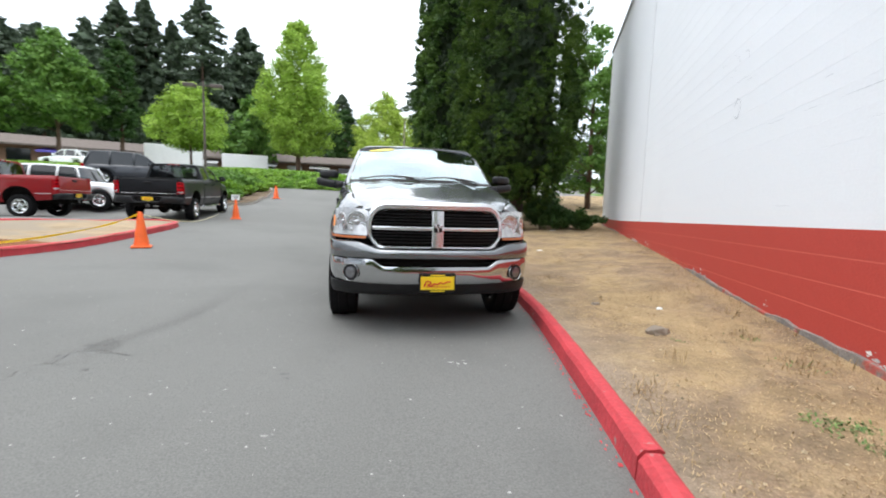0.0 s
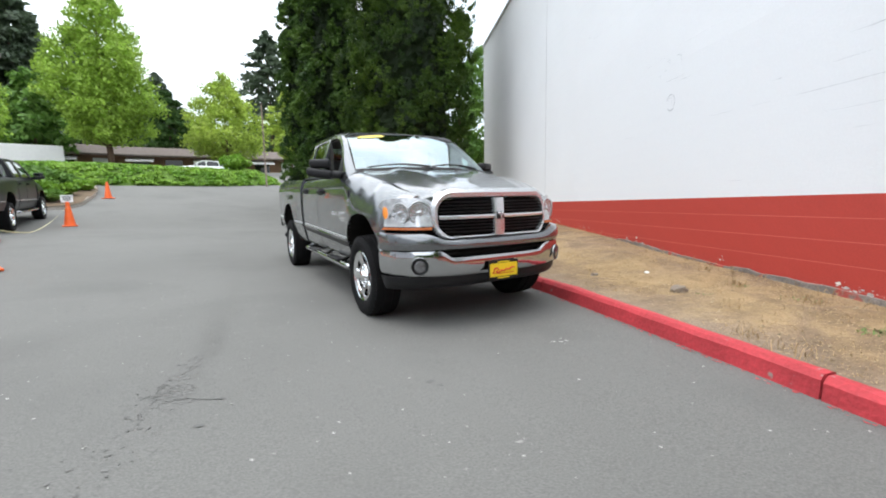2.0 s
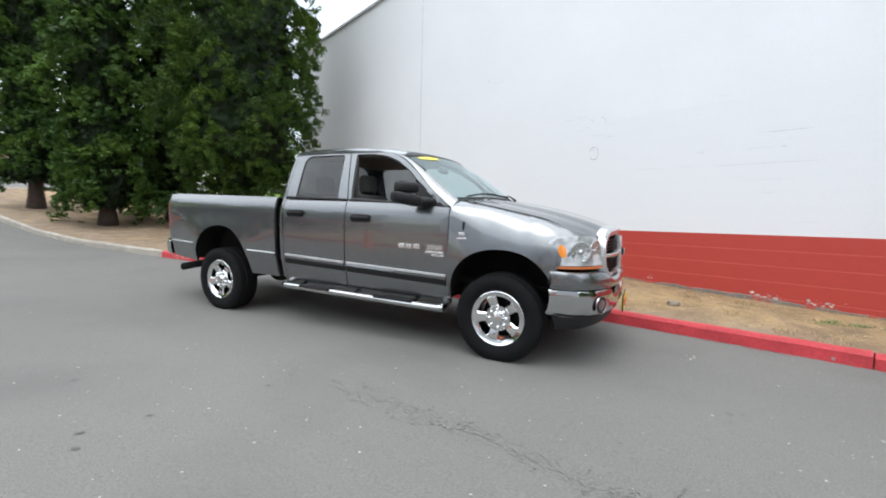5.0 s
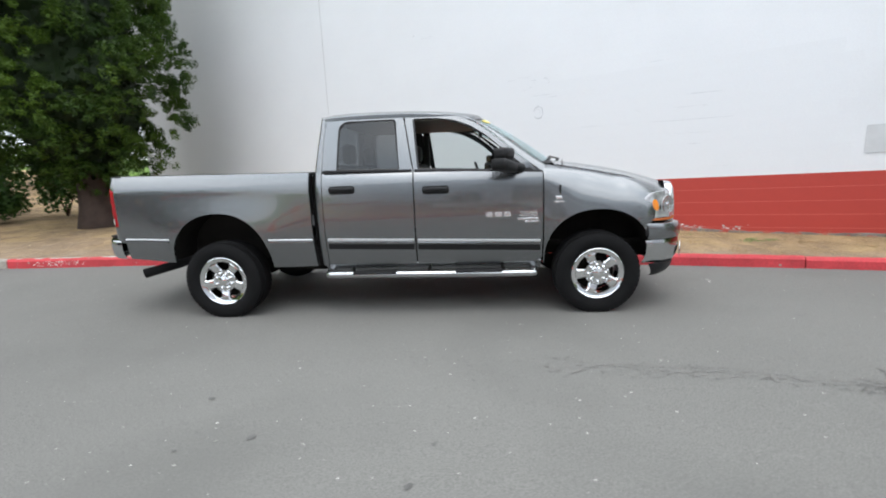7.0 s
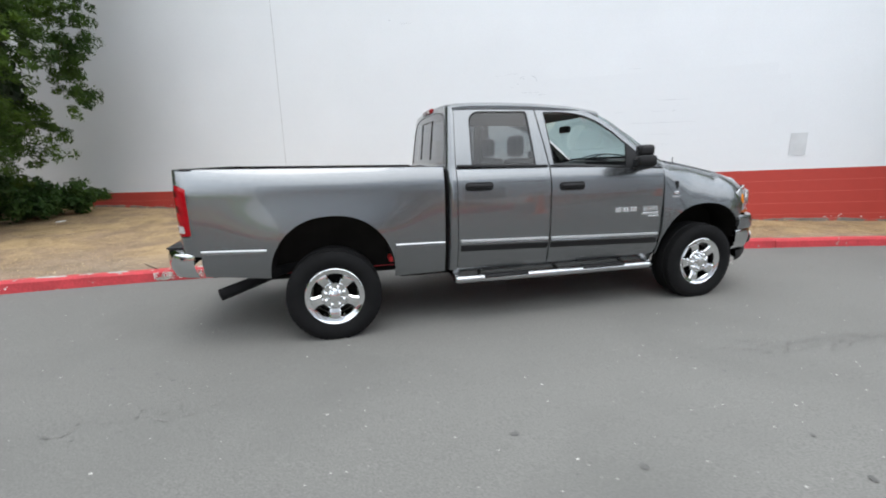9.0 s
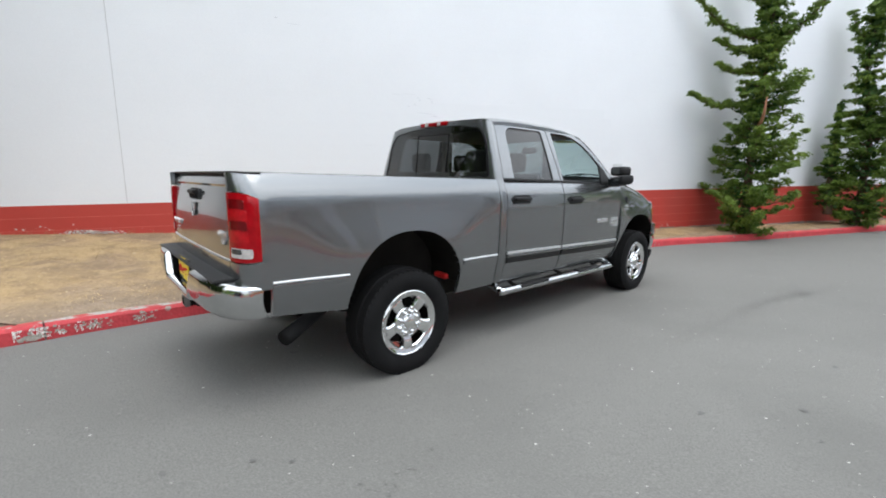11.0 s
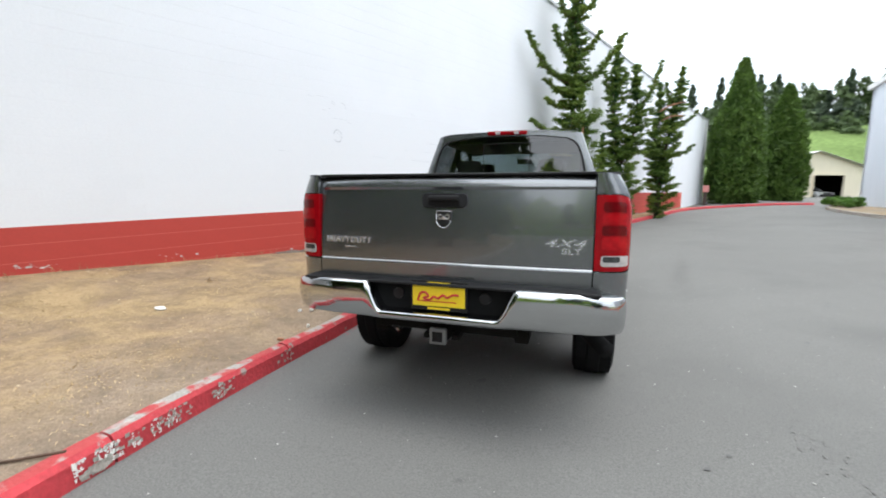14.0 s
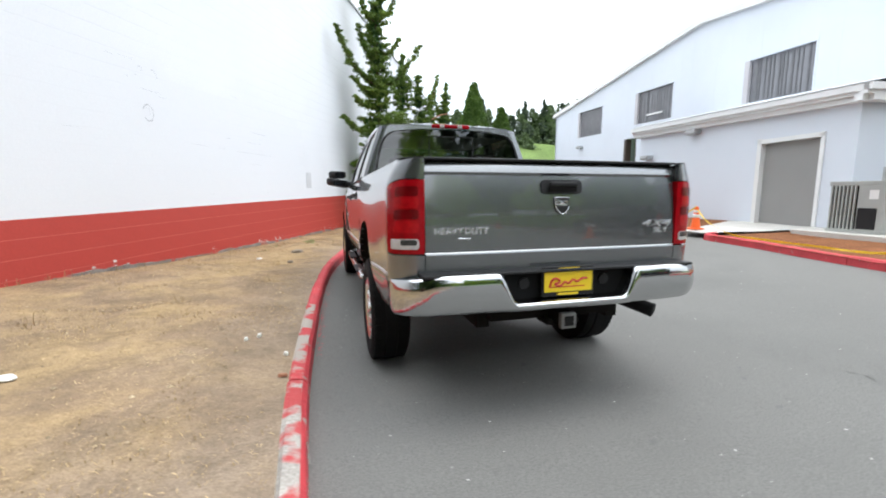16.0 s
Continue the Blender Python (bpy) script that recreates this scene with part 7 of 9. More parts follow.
def shrub(x, y, r, h, seed, material, label, z=None, per=140, n=16, leaf=0.09, group=""):
    rng = np.random.default_rng(seed)
    z0 = verge_z(x, y) if z is None else z
    S = empty("shrub", Matrix.Translation((x, y, z0)), label, "shrub", group)
    C = [(r * 0.7 * rng.normal() * 0.6, r * 0.7 * rng.normal() * 0.6, h * (0.25 + 0.5 * rng.random())) for i in range(n)]
    R = [(r * 0.42, r * 0.42, h * 0.26)] * n
    for i in range(4):
        v, f = tube([(0, 0, -0.05), (C[i][0] * 0.4, C[i][1] * 0.4, h * 0.3), C[i]], [0.02, 0.014, 0.006], 5)
        mesh("stem", v, f, M_BARK, S)
    v, f = leaves(C, R, per, leaf, rng, shell=0.3)
    leaf_ob("foliage", v, f, material, S)


shrub(5.3, 9.75, 0.65, 1.05, 21, L_SHRUB, "dark low shrub at the foot of the evergreens", per=320, leaf=0.055, group="low shrubs")
shrub(6.0, 9.5, 0.65, 0.95, 22, L_SHRUB, "dark low shrub at the foot of the evergreens", per=320, leaf=0.055, group="low shrubs")
shrub(6.65, 9.1, 0.55, 0.60, 23, L_SHRUB, "dark low shrub at the foot of the evergreens", per=260, leaf=0.055, group="low shrubs")
shrub(4.6, 12.9, 0.9, 1.5, 25, L_SHRUB, "dark low shrub at the foot of the evergreens", group="low shrubs")
shrub(4.3, 16.4, 0.9, 1.7, 26, L_SHRUB, "dark low shrub at the foot of the evergreens", group="low shrubs")
shrub(6.3, 12.5, 0.9, 1.9, 24, L_SHRUB, "dark low shrub at the foot of the evergreens", group="low shrubs")


def juniper(x, y, seed, stems, arms, label, bare=()):
    """Twisted juniper by the wall: leaders given as (dx, dy, z, reach), tiers of short limbs with upturned pads, long arms and bare dead wood."""
    rng = np.random.default_rng(seed)
    z0 = verge_z(x, y)
    T = empty("juniper_tree", Matrix.Translation((x, y, z0)), label, "tree", "junipers along the wall")
    C, R, K, Q = [], [], [], []
    room = (float(wall_x(y)) - x) * WD.y - 0.12                 # free depth between trunk and wall

    def keep(p):
        over = p[0] * WN.x + p[1] * WN.y - room
        return p - np.array((WN.x, WN.y, 0)) * max(0.0, over)

    def pads(pts, r0, r1, step):
        P = spline(pts, 4)
        ln = np.r_[0, np.cumsum(np.linalg.norm(np.diff(P, axis=0), axis=1))]
        for q in np.arange(step * 0.6, ln[-1] + step * 0.4, step):
            p = np.array([np.interp(q, ln, P[:, k]) for k in range(3)])
            c = r0 + (r1 - r0) * min(1.0, q / ln[-1])
            for j in range(2):
                g = c * (0.75 + 0.5 * rng.random())
                C.append(keep(p + rng.normal(0, 0.42 * c, 3) * (1, 1, 0.5) + np.array((0, 0, 0.25 * c))))
                R.append((g * 1.30, g * 1.30, g * 0.60))

    for stem in stems:
        S = np.array(stem, float)
        L = spline(S, 6)
        zz = L[:, 2]
        v, f = tube(L[:, :3], list(np.linspace(0.10 if S[0, 2] < 0.5 else 0.06, 0.012, len(L))), 8)
        mesh("trunk" if S[0, 2] < 0.5 else "leader", v, f, M_BARK, T, smooth=True)
        az = rng.random() * 6.28
        for z in np.arange(zz[0] + 0.15, zz[-1], 0.165):
            z += 0.05 * rng.normal()
            base = np.array([np.interp(z, zz, L[:, 0]), np.interp(z, zz, L[:, 1]), z])
            reach = float(np.interp(z, zz, L[:, 3]))
            for j in range(4 if reach > 0.5 else 3):
                az += 2.399 + rng.normal(0, 0.35)
                ln = reach * (0.34 + 0.66 * rng.random())
                d = np.array((math.cos(az), math.sin(az), 0))
                up = ln * (0.10 + 0.28 * rng.random())
                pts = [keep(base + d * ln * q + np.array((0, 0, up * q ** 2.2 - 0.10 * ln * math.sin(2.6 * q)))) for q in (0, 0.35, 0.7, 1.0)]
                if j < 2 and reach > 0.4:
                    v, f = tube(pts, [0.022, 0.016, 0.011, 0.005], 5)
                    mesh("limb", v, f, M_BARK, T)
                pads(pts[1:], 0.175 if reach > 0.5 else 0.125, 0.095, 0.15)
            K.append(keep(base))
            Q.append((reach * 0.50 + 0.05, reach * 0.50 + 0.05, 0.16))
        pads([tuple(p[:3]) for p in S[-2:]], 0.08, 0.035, 0.07)
    for arm in arms:
        v, f = tube(spline(arm, 4), list(np.linspace(0.04, 0.008, 4 * (len(arm) - 1) + 1)), 6)
        mesh("limb", v, f, M_BARK, T, smooth=True)
        pads(arm, 0.140, 0.06, 0.085)
    for wood in bare:
        v, f = tube(spline(wood, 4), list(np.linspace(0.045, 0.012, 4 * (len(wood) - 1) + 1)), 6)
        mesh("dead_branch", v, f, M_DEADWOOD, T, smooth=True, label="bare orange-brown dead branch")
    v, f = leaves(C, R, 46, 0.040, rng, shell=0.3, aspect=1.8, up=0.9)
    leaf_ob("foliage", v, f, L_JUN, T)
    # Inner leaves take the darker shrub colour to paint the crown's inner shade
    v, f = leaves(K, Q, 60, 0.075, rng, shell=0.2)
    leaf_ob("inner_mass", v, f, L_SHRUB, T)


juniper(-0.50, -6.9, 31, [[(0, 0, -0.15, 0.70), (0.02, 0, 0.5, 1.0), (0.05, 0, 1.6, 1.1), (0, 0.05, 2.5, 0.95), (-0.03, 0, 3.1, 1.1), (0, 0, 3.6, 0.8), (0.03, 0, 4.2, 0.6), (0, 0, 4.6, 0.65), (-0.02, 0, 5.1, 0.42), (0.03, 0, 6.0, 0.42), (0, 0, 7.0, 0.36), (0, 0, 7.9, 0.06)]],
        [[(0.05, 0.1, 4.35), (0.55, 0.5, 4.55), (0.95, 0.95, 4.95), (1.25, 1.35, 5.55)], [(0.05, 0, 5.15), (0.40, 0.3, 5.35), (0.62, 0.5, 5.95)], [(0, 0, 4.15), (0.45, 0.4, 4.15), (0.80, 0.7, 4.40)],
         [(-0.1, 0, 4.30), (-0.60, 0, 4.62), (-0.95, 0.05, 5.05), (-1.32, 0.1, 5.65)], [(-0.05, 0, 5.25), (-0.42, 0, 5.40), (-0.68, 0, 5.80)], [(0, 0, 6.2), (0.35, 0.2, 6.35), (0.50, 0.3, 6.75)],
         [(0, 0, 6.35), (-0.36, 0, 6.5), (-0.52, 0, 6.9)], [(0, 0, 3.0), (0.7, 0.6, 2.95), (1.15, 1.1, 3.25)], [(0, 0, 3.7), (0.5, 0.4, 3.7), (0.8, 0.7, 3.9)]],
        "tall layered green juniper against the white wall", bare=[[(-0.1, 0.3, 2.5), (-0.25, 0.75, 2.65), (-0.3, 0.9, 3.0)]])
juniper(-2.15, -10.7, 32, [[(0, 0, -0.15, 0.55), (0, 0, 0.5, 0.85), (0, 0, 1.5, 0.95), (0.02, 0, 2.4, 0.75), (0.15, 0.1, 3.2, 0.42), (0.28, 0.2, 4.2, 0.40), (0.22, 0.2, 5.2, 0.36), (0.22, 0.2, 6.35, 0.05)],
                            [(-0.1, 0, 2.2, 0.70), (-0.40, 0, 3.0, 0.55), (-0.62, 0, 3.9, 0.50), (-0.48, 0, 4.8, 0.34), (-0.46, 0, 5.75, 0.05)], [(0.55, 0.5, 0.3, 0.30), (0.62, 0.55, 1.6, 0.28), (0.62, 0.55, 3.1, 0.04)]],
        [[(-0.62, 0, 4.2), (-0.95, 0, 4.7), (-1.15, 0, 5.2), (-1.27, 0, 5.8)], [(-0.1, 0, 4.5), (0.0, 0, 4.6), (0.15, 0.1, 4.6)], [(0.28, 0.2, 4.9), (0.02, 0.1, 5.2), (-0.12, 0, 5.5)], [(0.28, 0.2, 4.7), (0.55, 0.45, 5.0), (0.65, 0.6, 5.45)]],
        "twisted green juniper with two open leaders")
juniper(-4.20, -14.4, 34, [[(0, 0, -0.15, 0.45), (0, 0, 0.6, 0.75), (-0.05, 0, 1.6, 0.85), (-0.2, 0, 3.0, 0.75), (-0.48, 0, 4.4, 0.55), (-0.60, 0, 5.3, 0.36), (-0.68, 0, 6.4, 0.05)],
                            [(0.1, 0.1, 1.6, 0.55), (0.32, 0.2, 3.2, 0.50), (0.18, 0.2, 4.5, 0.34), (0.22, 0.2, 5.75, 0.05)]],
        [[(-0.4, 0, 3.8), (-0.95, 0, 4.1), (-1.35, 0, 4.55)], [(-0.4, 0, 4.9), (-0.15, 0, 5.3), (-0.05, 0, 5.8)], [(-0.3, 0, 2.6), (-0.9, 0, 2.75), (-1.3, 0, 3.1)]],
        "ragged green juniper with bare dead branches", bare=[[(0.25, 0.25, 4.5), (-0.2, 0.5, 4.75), (-0.8, 0.6, 4.85)], [(0.2, 0.25, 4.1), (-0.3, 0.5, 4.3), (-0.75, 0.6, 4.25)]])

for x, y, w, h, sd in ((-11.6, -29.0, 3.6, 9.7, 41), (-15.8, -32.6, 3.3, 8.4, 42)):
    rng = np.random.default_rng(sd)
    T = empty("cypress_tree", Matrix.Translation((x, y, float(ground_z(x, y)))), "smooth conical green cypress by the lane", "tree", "pair of cypresses")
    v, f = tube([(0, 0, -0.2), (0, 0, h * 0.9)], [0.22, 0.03], 8)
    mesh("trunk", v, f, M_BARK, T)
    C, R = [], []
    for i in range(420):
        t = (i + rng.random()) / 420
        r = w / 2 * np.interp(t, [0, 0.05, 0.3, 0.6, 0.85, 1], [0.75, 0.92, 1.0, 0.75, 0.35, 0.04]) * (0.74 + 0.30 * rng.random())
        a = i * 2.399
        C.append((r * math.cos(a), r * math.sin(a), 0.1 + t * h))
        R.append((0.26, 0.26, 0.38))
    v, f = leaves(C, R, 58, 0.112, rng, shell=0.4, aspect=2.2, up=0.6, spiky=0.7)
    leaf_ob("crown", v, f, L_CYP, T)
    Ci = [(0, 0, 0.2 + h * 0.93 * i / 30) for i in range(30)]
    Ri = [(w / 2 * 0.85 * float(np.interp(i / 30, [0, 0.3, 0.6, 0.85, 1], [0.9, 1.0, 0.75, 0.35, 0.05])),) * 2 + (0.5,) for i in range(30)]
    v, f = leaves(Ci, Ri, 120, 0.4, rng, shell=0.6)
    leaf_ob("inner_mass", v, f, L_CYP, T)

# trees beyond the bank
crown_tree("maple_tree", -9.9, 51.8, 4.6, 18.3, 9.2, L_MAPLE, "tall bright-green maple beyond the bank", 51, OVAL, 0.15, 380, 110, 0.19)
crown_tree("maple_tree", -13.2, 28.2, 3.0, 5.9, 5.2, L_MAPLE, "round yellow-green maple by the parked cars", 52, ROUND, 0.30, 170, 110, 0.115)
crown_tree("pear_tree", -23.6, 39.9, 4.0, 11.8, 3.4, L_SHRUB, "slim dark-green columnar tree", 53, FLAME, 0.24, 170, 90, 0.17)
crown_tree("ash_tree", -26.4, 36.1, 3.8, 10.6, 6.2, L_MID, "broad mid-green tree behind the cars", 54, OVAL, 0.30, 200, 90, 0.19)
crown_tree("ash_tree", -29.5, 33.0, 3.6, 8.2, 4.6, L_MID, "broad mid-green tree behind the cars", 55, OVAL, 0.30, 150, 80, 0.19)
crown_tree("locust_tree", 1.0, 53.1, 4.6, 11.2, 9.6, L_LIGHT, "airy light-green tree before the low building", 56, [(0, 0.5), (0.2, 1.0), (0.45, 0.8), (0.7, 0.4), (0.9, 0.2), (1, 0.06)], 0.14, 230, 70, 0.20)
crown_tree("locust_tree", 7.0, 46.3, 4.0, 9.0, 4.6, L_LIGHT, "airy light-green tree before the low building", 57, ROUND, 0.18, 140, 70, 0.18)
crown_tree("ash_tree", 11.6, 18.2, 1.0, 10.2, 5.2, L_MID, "mid-green broadleaf tree past the wall's end", 50, OVAL, 0.12, 170, 80, 0.15)
crown_tree("alder_tree", -17.2, 58.5, 4.8, 10.5, 7.0, L_MID, "grey-green tree behind the low building", 58, ROUND, 0.1, 130, 45, 0.4)
crown_tree("alder_tree", -5.3, 70.0, 5.5, 11.0, 6.0, L_SHRUB, "dark tree behind the low building", 59, ROUND, 0.1, 120, 45, 0.42)


def conifer(x, y, z0, h, w, seed, per=24):
    rng = np.random.default_rng(seed)
    T = empty("fir_tree", Matrix.Translation((x, y, z0)), "tall dark fir on the hill behind", "tree", "firs on the skyline")
    v, f = tube([(0, 0, -0.5), (0, 0, h)], [0.35, 0.04], 7)
    mesh("trunk", v, f, M_BARK, T)
    C, R = [], []
    n = int(h * 5.5)
    for i in range(n):
        t = (i + rng.random()) / n
        r = w / 2 * np.interp(t, [0, 0.12, 0.5, 0.8, 0.94, 1], [0.80, 1.0, 0.86, 0.58, 0.26, 0.05]) * (0.62 + 0.62 * rng.random())
        a = i * 2.399 + rng.normal(0, 0.5)
        for q in (0.45, 0.8, 1.05):
            C.append((q * r * math.cos(a), q * r * math.sin(a), h * (0.18 + 0.82 * t) - 0.25 * r * q))
            R.append((0.27 * r + 0.2, 0.27 * r + 0.2, 0.32))
    v, f = leaves(C, R, per, 0.42, rng, shell=0.2, aspect=1.8)
    leaf_ob("crown", v, f, L_DARK, T)


for i, (x, y, top, w) in enumerate([(-47.5, 66.4, 25, 6), (-39.7, 71.0, 31.0, 7), (-36.5, 72.6, 32.5, 5), (-33.4, 74.5, 30, 4), (-27.6, 70.8, 32.6, 8.2), (-23.1, 77.5, 31, 7),
                                   (-9.0, 115.2, 30, 9), (10.2, 81.3, 31.0, 8.6), (18.6, 94.9, 27, 6), (-52.5, 69, 25, 6), (-48, 77.8, 30, 6), (-56, 60, 24, 6), (-61, 54, 23, 6), (-43, 80, 27, 6)]):
    z0 = float(ground_z(x, y)) - 0.3
    conifer(x, y, z0, top - z0, w * 1.22, 60 + i)


def woods(name, spots, material, label, leaf, per, seed):
    """Far trees that no one could count, as one thing."""
    rng = np.random.default_rng(seed)
    C, R = [], []
    for x, y, z0, h, w in spots:
        n = int(9 + h)
        for i in range(n):
            t = (i + rng.random()) / n
            r = w / 2 * (1 - 0.88 * t ** 1.3)
            a = rng.random() * 6.283
            C.append((x + r * 0.55 * math.cos(a), y + r * 0.55 * math.sin(a), z0 + h * (0.04 + 0.92 * t)))
            R.append((r * 0.62 + 0.15, r * 0.62 + 0.15, 1.3 * h / n))
    v, f = leaves(C, R, per, leaf, rng, shell=0.2)
    ob = leaf_ob(name, v, f, material)
    return tagged(ob, label, "woods", kind="stuff")


rng = np.random.default_rng(8)
spots = []
for i in range(135):
    x = -85 + 70 * rng.random()
    y = 66 + 0.25 * (x + 50) + 30 * rng.random()
    spots.append((x, y, float(ground_z(x, y)), 14 + 10 * rng.random(), 8))
for i in range(70):
    x = -18 + 75 * rng.random()
    y = 92 + 30 * rng.random()
    spots.append((x, y, float(ground_z(x, y)), 8 + 5 * rng.random(), 7))
woods("far_woods", spots, L_DARK, "dark belt of far firs on the hillside", 0.85, 13, 71)
# hillside behind the workshop
hx, hy = np.linspace(-90, 15, 40), np.linspace(-150, -52, 30)
hv = []
for x in hx:
    for y in hy:
        d = max(0, (-52 - y)) / 60
        hv.append((x, y, 0.2 + 13 * min(1, d * 1.7) ** 1.1 * np.clip((-x - 2) / 30, 0.15, 1) + 0.8 * noise.noise((x * 0.08, y * 0.08, 0))))
tagged(mesh("hillside", hv, grid_faces(40, 30), M_HILL, smooth=True), "grassy green hillside behind the garage", "hill", kind="structure")


def hill_z(x, y):
    d = max(0, (-52 - y)) / 60
    return 0.2 + 13 * min(1, d * 1.7) ** 1.1 * float(np.clip((-x - 2) / 30, 0.15, 1))


spots = []
for i in range(125):                 # closed belt along the ridge
    x, y = -86 + 80 * (i + rng.random()) / 125, -89 - 13 * rng.random()
    spots.append((x, y, hill_z(x, y) - 1.0, 8.0 + 2.2 * rng.random() + 1.6 * noise.noise((x * 0.12, 0, 5)) + 3.0 * float(np.clip((-50 - x) / 8, 0, 1)), 6.5))
for i in range(26):                  # bushes stepping down the meadow
    x, y = -80 + 68 * rng.random(), -80 - 9 * rng.random()
    spots.append((x, y, hill_z(x, y) - 0.6, 2.0 + 2.4 * rng.random(), 5))
woods("hill_woods", spots, L_HILLWOOD, "mixed green woods closing the ridge", 0.44, 32, 72)
spots = [(x, -88.5 - 8 * rng.random(), 11.5, h, 3.4) for x, h in ((-22, 11), (-27, 12), (-33.5, 12.5), (-36.5, 12), (-38.6, 11.5), (-45.0, 9.0), (-47.8, 12.5), (-52.5, 13.0), (-54.8, 12.0), (-59, 13), (-66, 12))]
spots += [(x, -87 - 2 * rng.random(), 10.8, 6.5, 6) for x in (-42.0, -44.5, -47.0, -17, -70)]
woods("hill_firs", spots, L_DARK, "dark firs standing over the ridge woods", 0.42, 75, 73)

# ivy bank at the lane's end
def bank_z(x, y, edge):
    t = np.clip((y - edge) / 2.6, 0, 1)
    return float(ground_z(x, y)) + np.interp(x, [-14, -9], [0.4, 0.85]) * t * (2 - t) * np.clip((2.9 - x) / 1.8, 0, 1) * np.clip((14 - (y - edge)) / 3, 0, 1)


bx = np.linspace(-34, 2.9, 60)
bank_v = []
for x in bx:
    e = np.interp(x, [-34, -12, -9.0, 2.4, 2.9], [24.0, 24.2, 23.6, 26.4, 26.9])
    for j in np.linspace(0, 14, 16):
        y = e + j
        bank_v.append((x, y, bank_z(x, y, e) + (0.08 * noise.noise((x, y, 5)) if j > 0 else -0.05)))
tagged(mesh("planted_bank", bank_v, grid_faces(60, 16), M_LAWN, smooth=True), "green planted bank across the lane's end", "bank", kind="structure")
rng = np.random.default_rng(9)
C = []
for i in range(1500):
    x = -30 + 32.4 * rng.random()
    e = np.interp(x, [-34, -12, -9.0, 2.4, 2.9], [24.0, 24.2, 23.6, 26.4, 26.9])
    y = e + 0.1 + 4.6 * rng.random() ** 1.3
    C.append((x, y, bank_z(x, y, e) + 0.05))
v, f = leaves(C, [(0.36, 0.36, 0.13)] * len(C), 42, 0.108, rng, shell=0.2, up=1.0)
tagged(leaf_ob("ivy", v, f, L_IVY), "dense bright-green ivy over the bank", "ground cover", kind="stuff")
for i, (x, y, r, h, mt) in enumerate([(-8.2, 18.2, 0.9, 0.9, L_IVY), (-7.8, 20.2, 1.0, 1.0, L_MID), (-9.4, 19.3, 1.1, 1.2, L_IVY), (-8.6, 22.4, 1.1, 1.1, L_IVY), (-8.9, 21.6, 1.0, 1.2, L_MID), (-7.2, 17.4, 0.6, 0.5, L_MID), (-7.3, 19.1, 0.6, 0.55, L_IVY), (-7.0, 21.2, 0.6, 0.5, L_IVY), (-7.6, 22.9, 0.7, 0.6, L_MID), (-8.6, 17.2, 0.7, 0.6, L_IVY)]):
    shrub(x, y, r, h, 80 + i, mt, "loose green shrub in the kerbed bed", z=float(ground_z(x, y)) + 0.14, leaf=0.12, group="shrubs in the bed")
shrub(-0.1, 29.2, 0.85, 1.15, 90, L_IVY, "rounded clipped green shrub on the bank", z=3.15, leaf=0.11, n=22)
for i, s in enumerate((-5.0, -4.2, -3.2)):
    p = fac(s, -1.4)
    shrub(p[0], p[1], 0.5, 0.5, 95 + i, L_MID, "small green plant before the workshop", z=float(ground_z(*p)) + 0.12, leaf=0.09, n=10, group="small plants")

# ---- parked vehicles ----
def on_ground(x, y, yaw, base=3.5):
    """Front axle at (x, y), wheels on the ground sheet, tail towards local +y."""
    d = Matrix.Rotation(yaw, 4, "Z") @ Vector((0, base, 0))
    z0, z1 = float(ground_z(x, y)), float(ground_z(x + d.x, y + d.y))
    return Matrix.Translation((x, y, z0)) @ Matrix.Rotation(yaw, 4, "Z") @ Matrix.Rotation(math.atan2(z1 - z0, base), 4, "X")


build_pickup(on_ground(-7.55, 14.3, math.pi + 0.07) @ Matrix.Scale(0.95, 4, (0, 0, 1)), M_CARBLACK, "glossy black crew-cab pickup parked nose-up on the lot", "truck", full=False, windows_open=False, group="parked vehicles")
build_pickup(on_ground(-15.65, 12.6, -math.pi / 2), M_CARRED, "dark red crew-cab pickup parked across the lot", "truck", full=False, windows_open=False, group="parked vehicles")


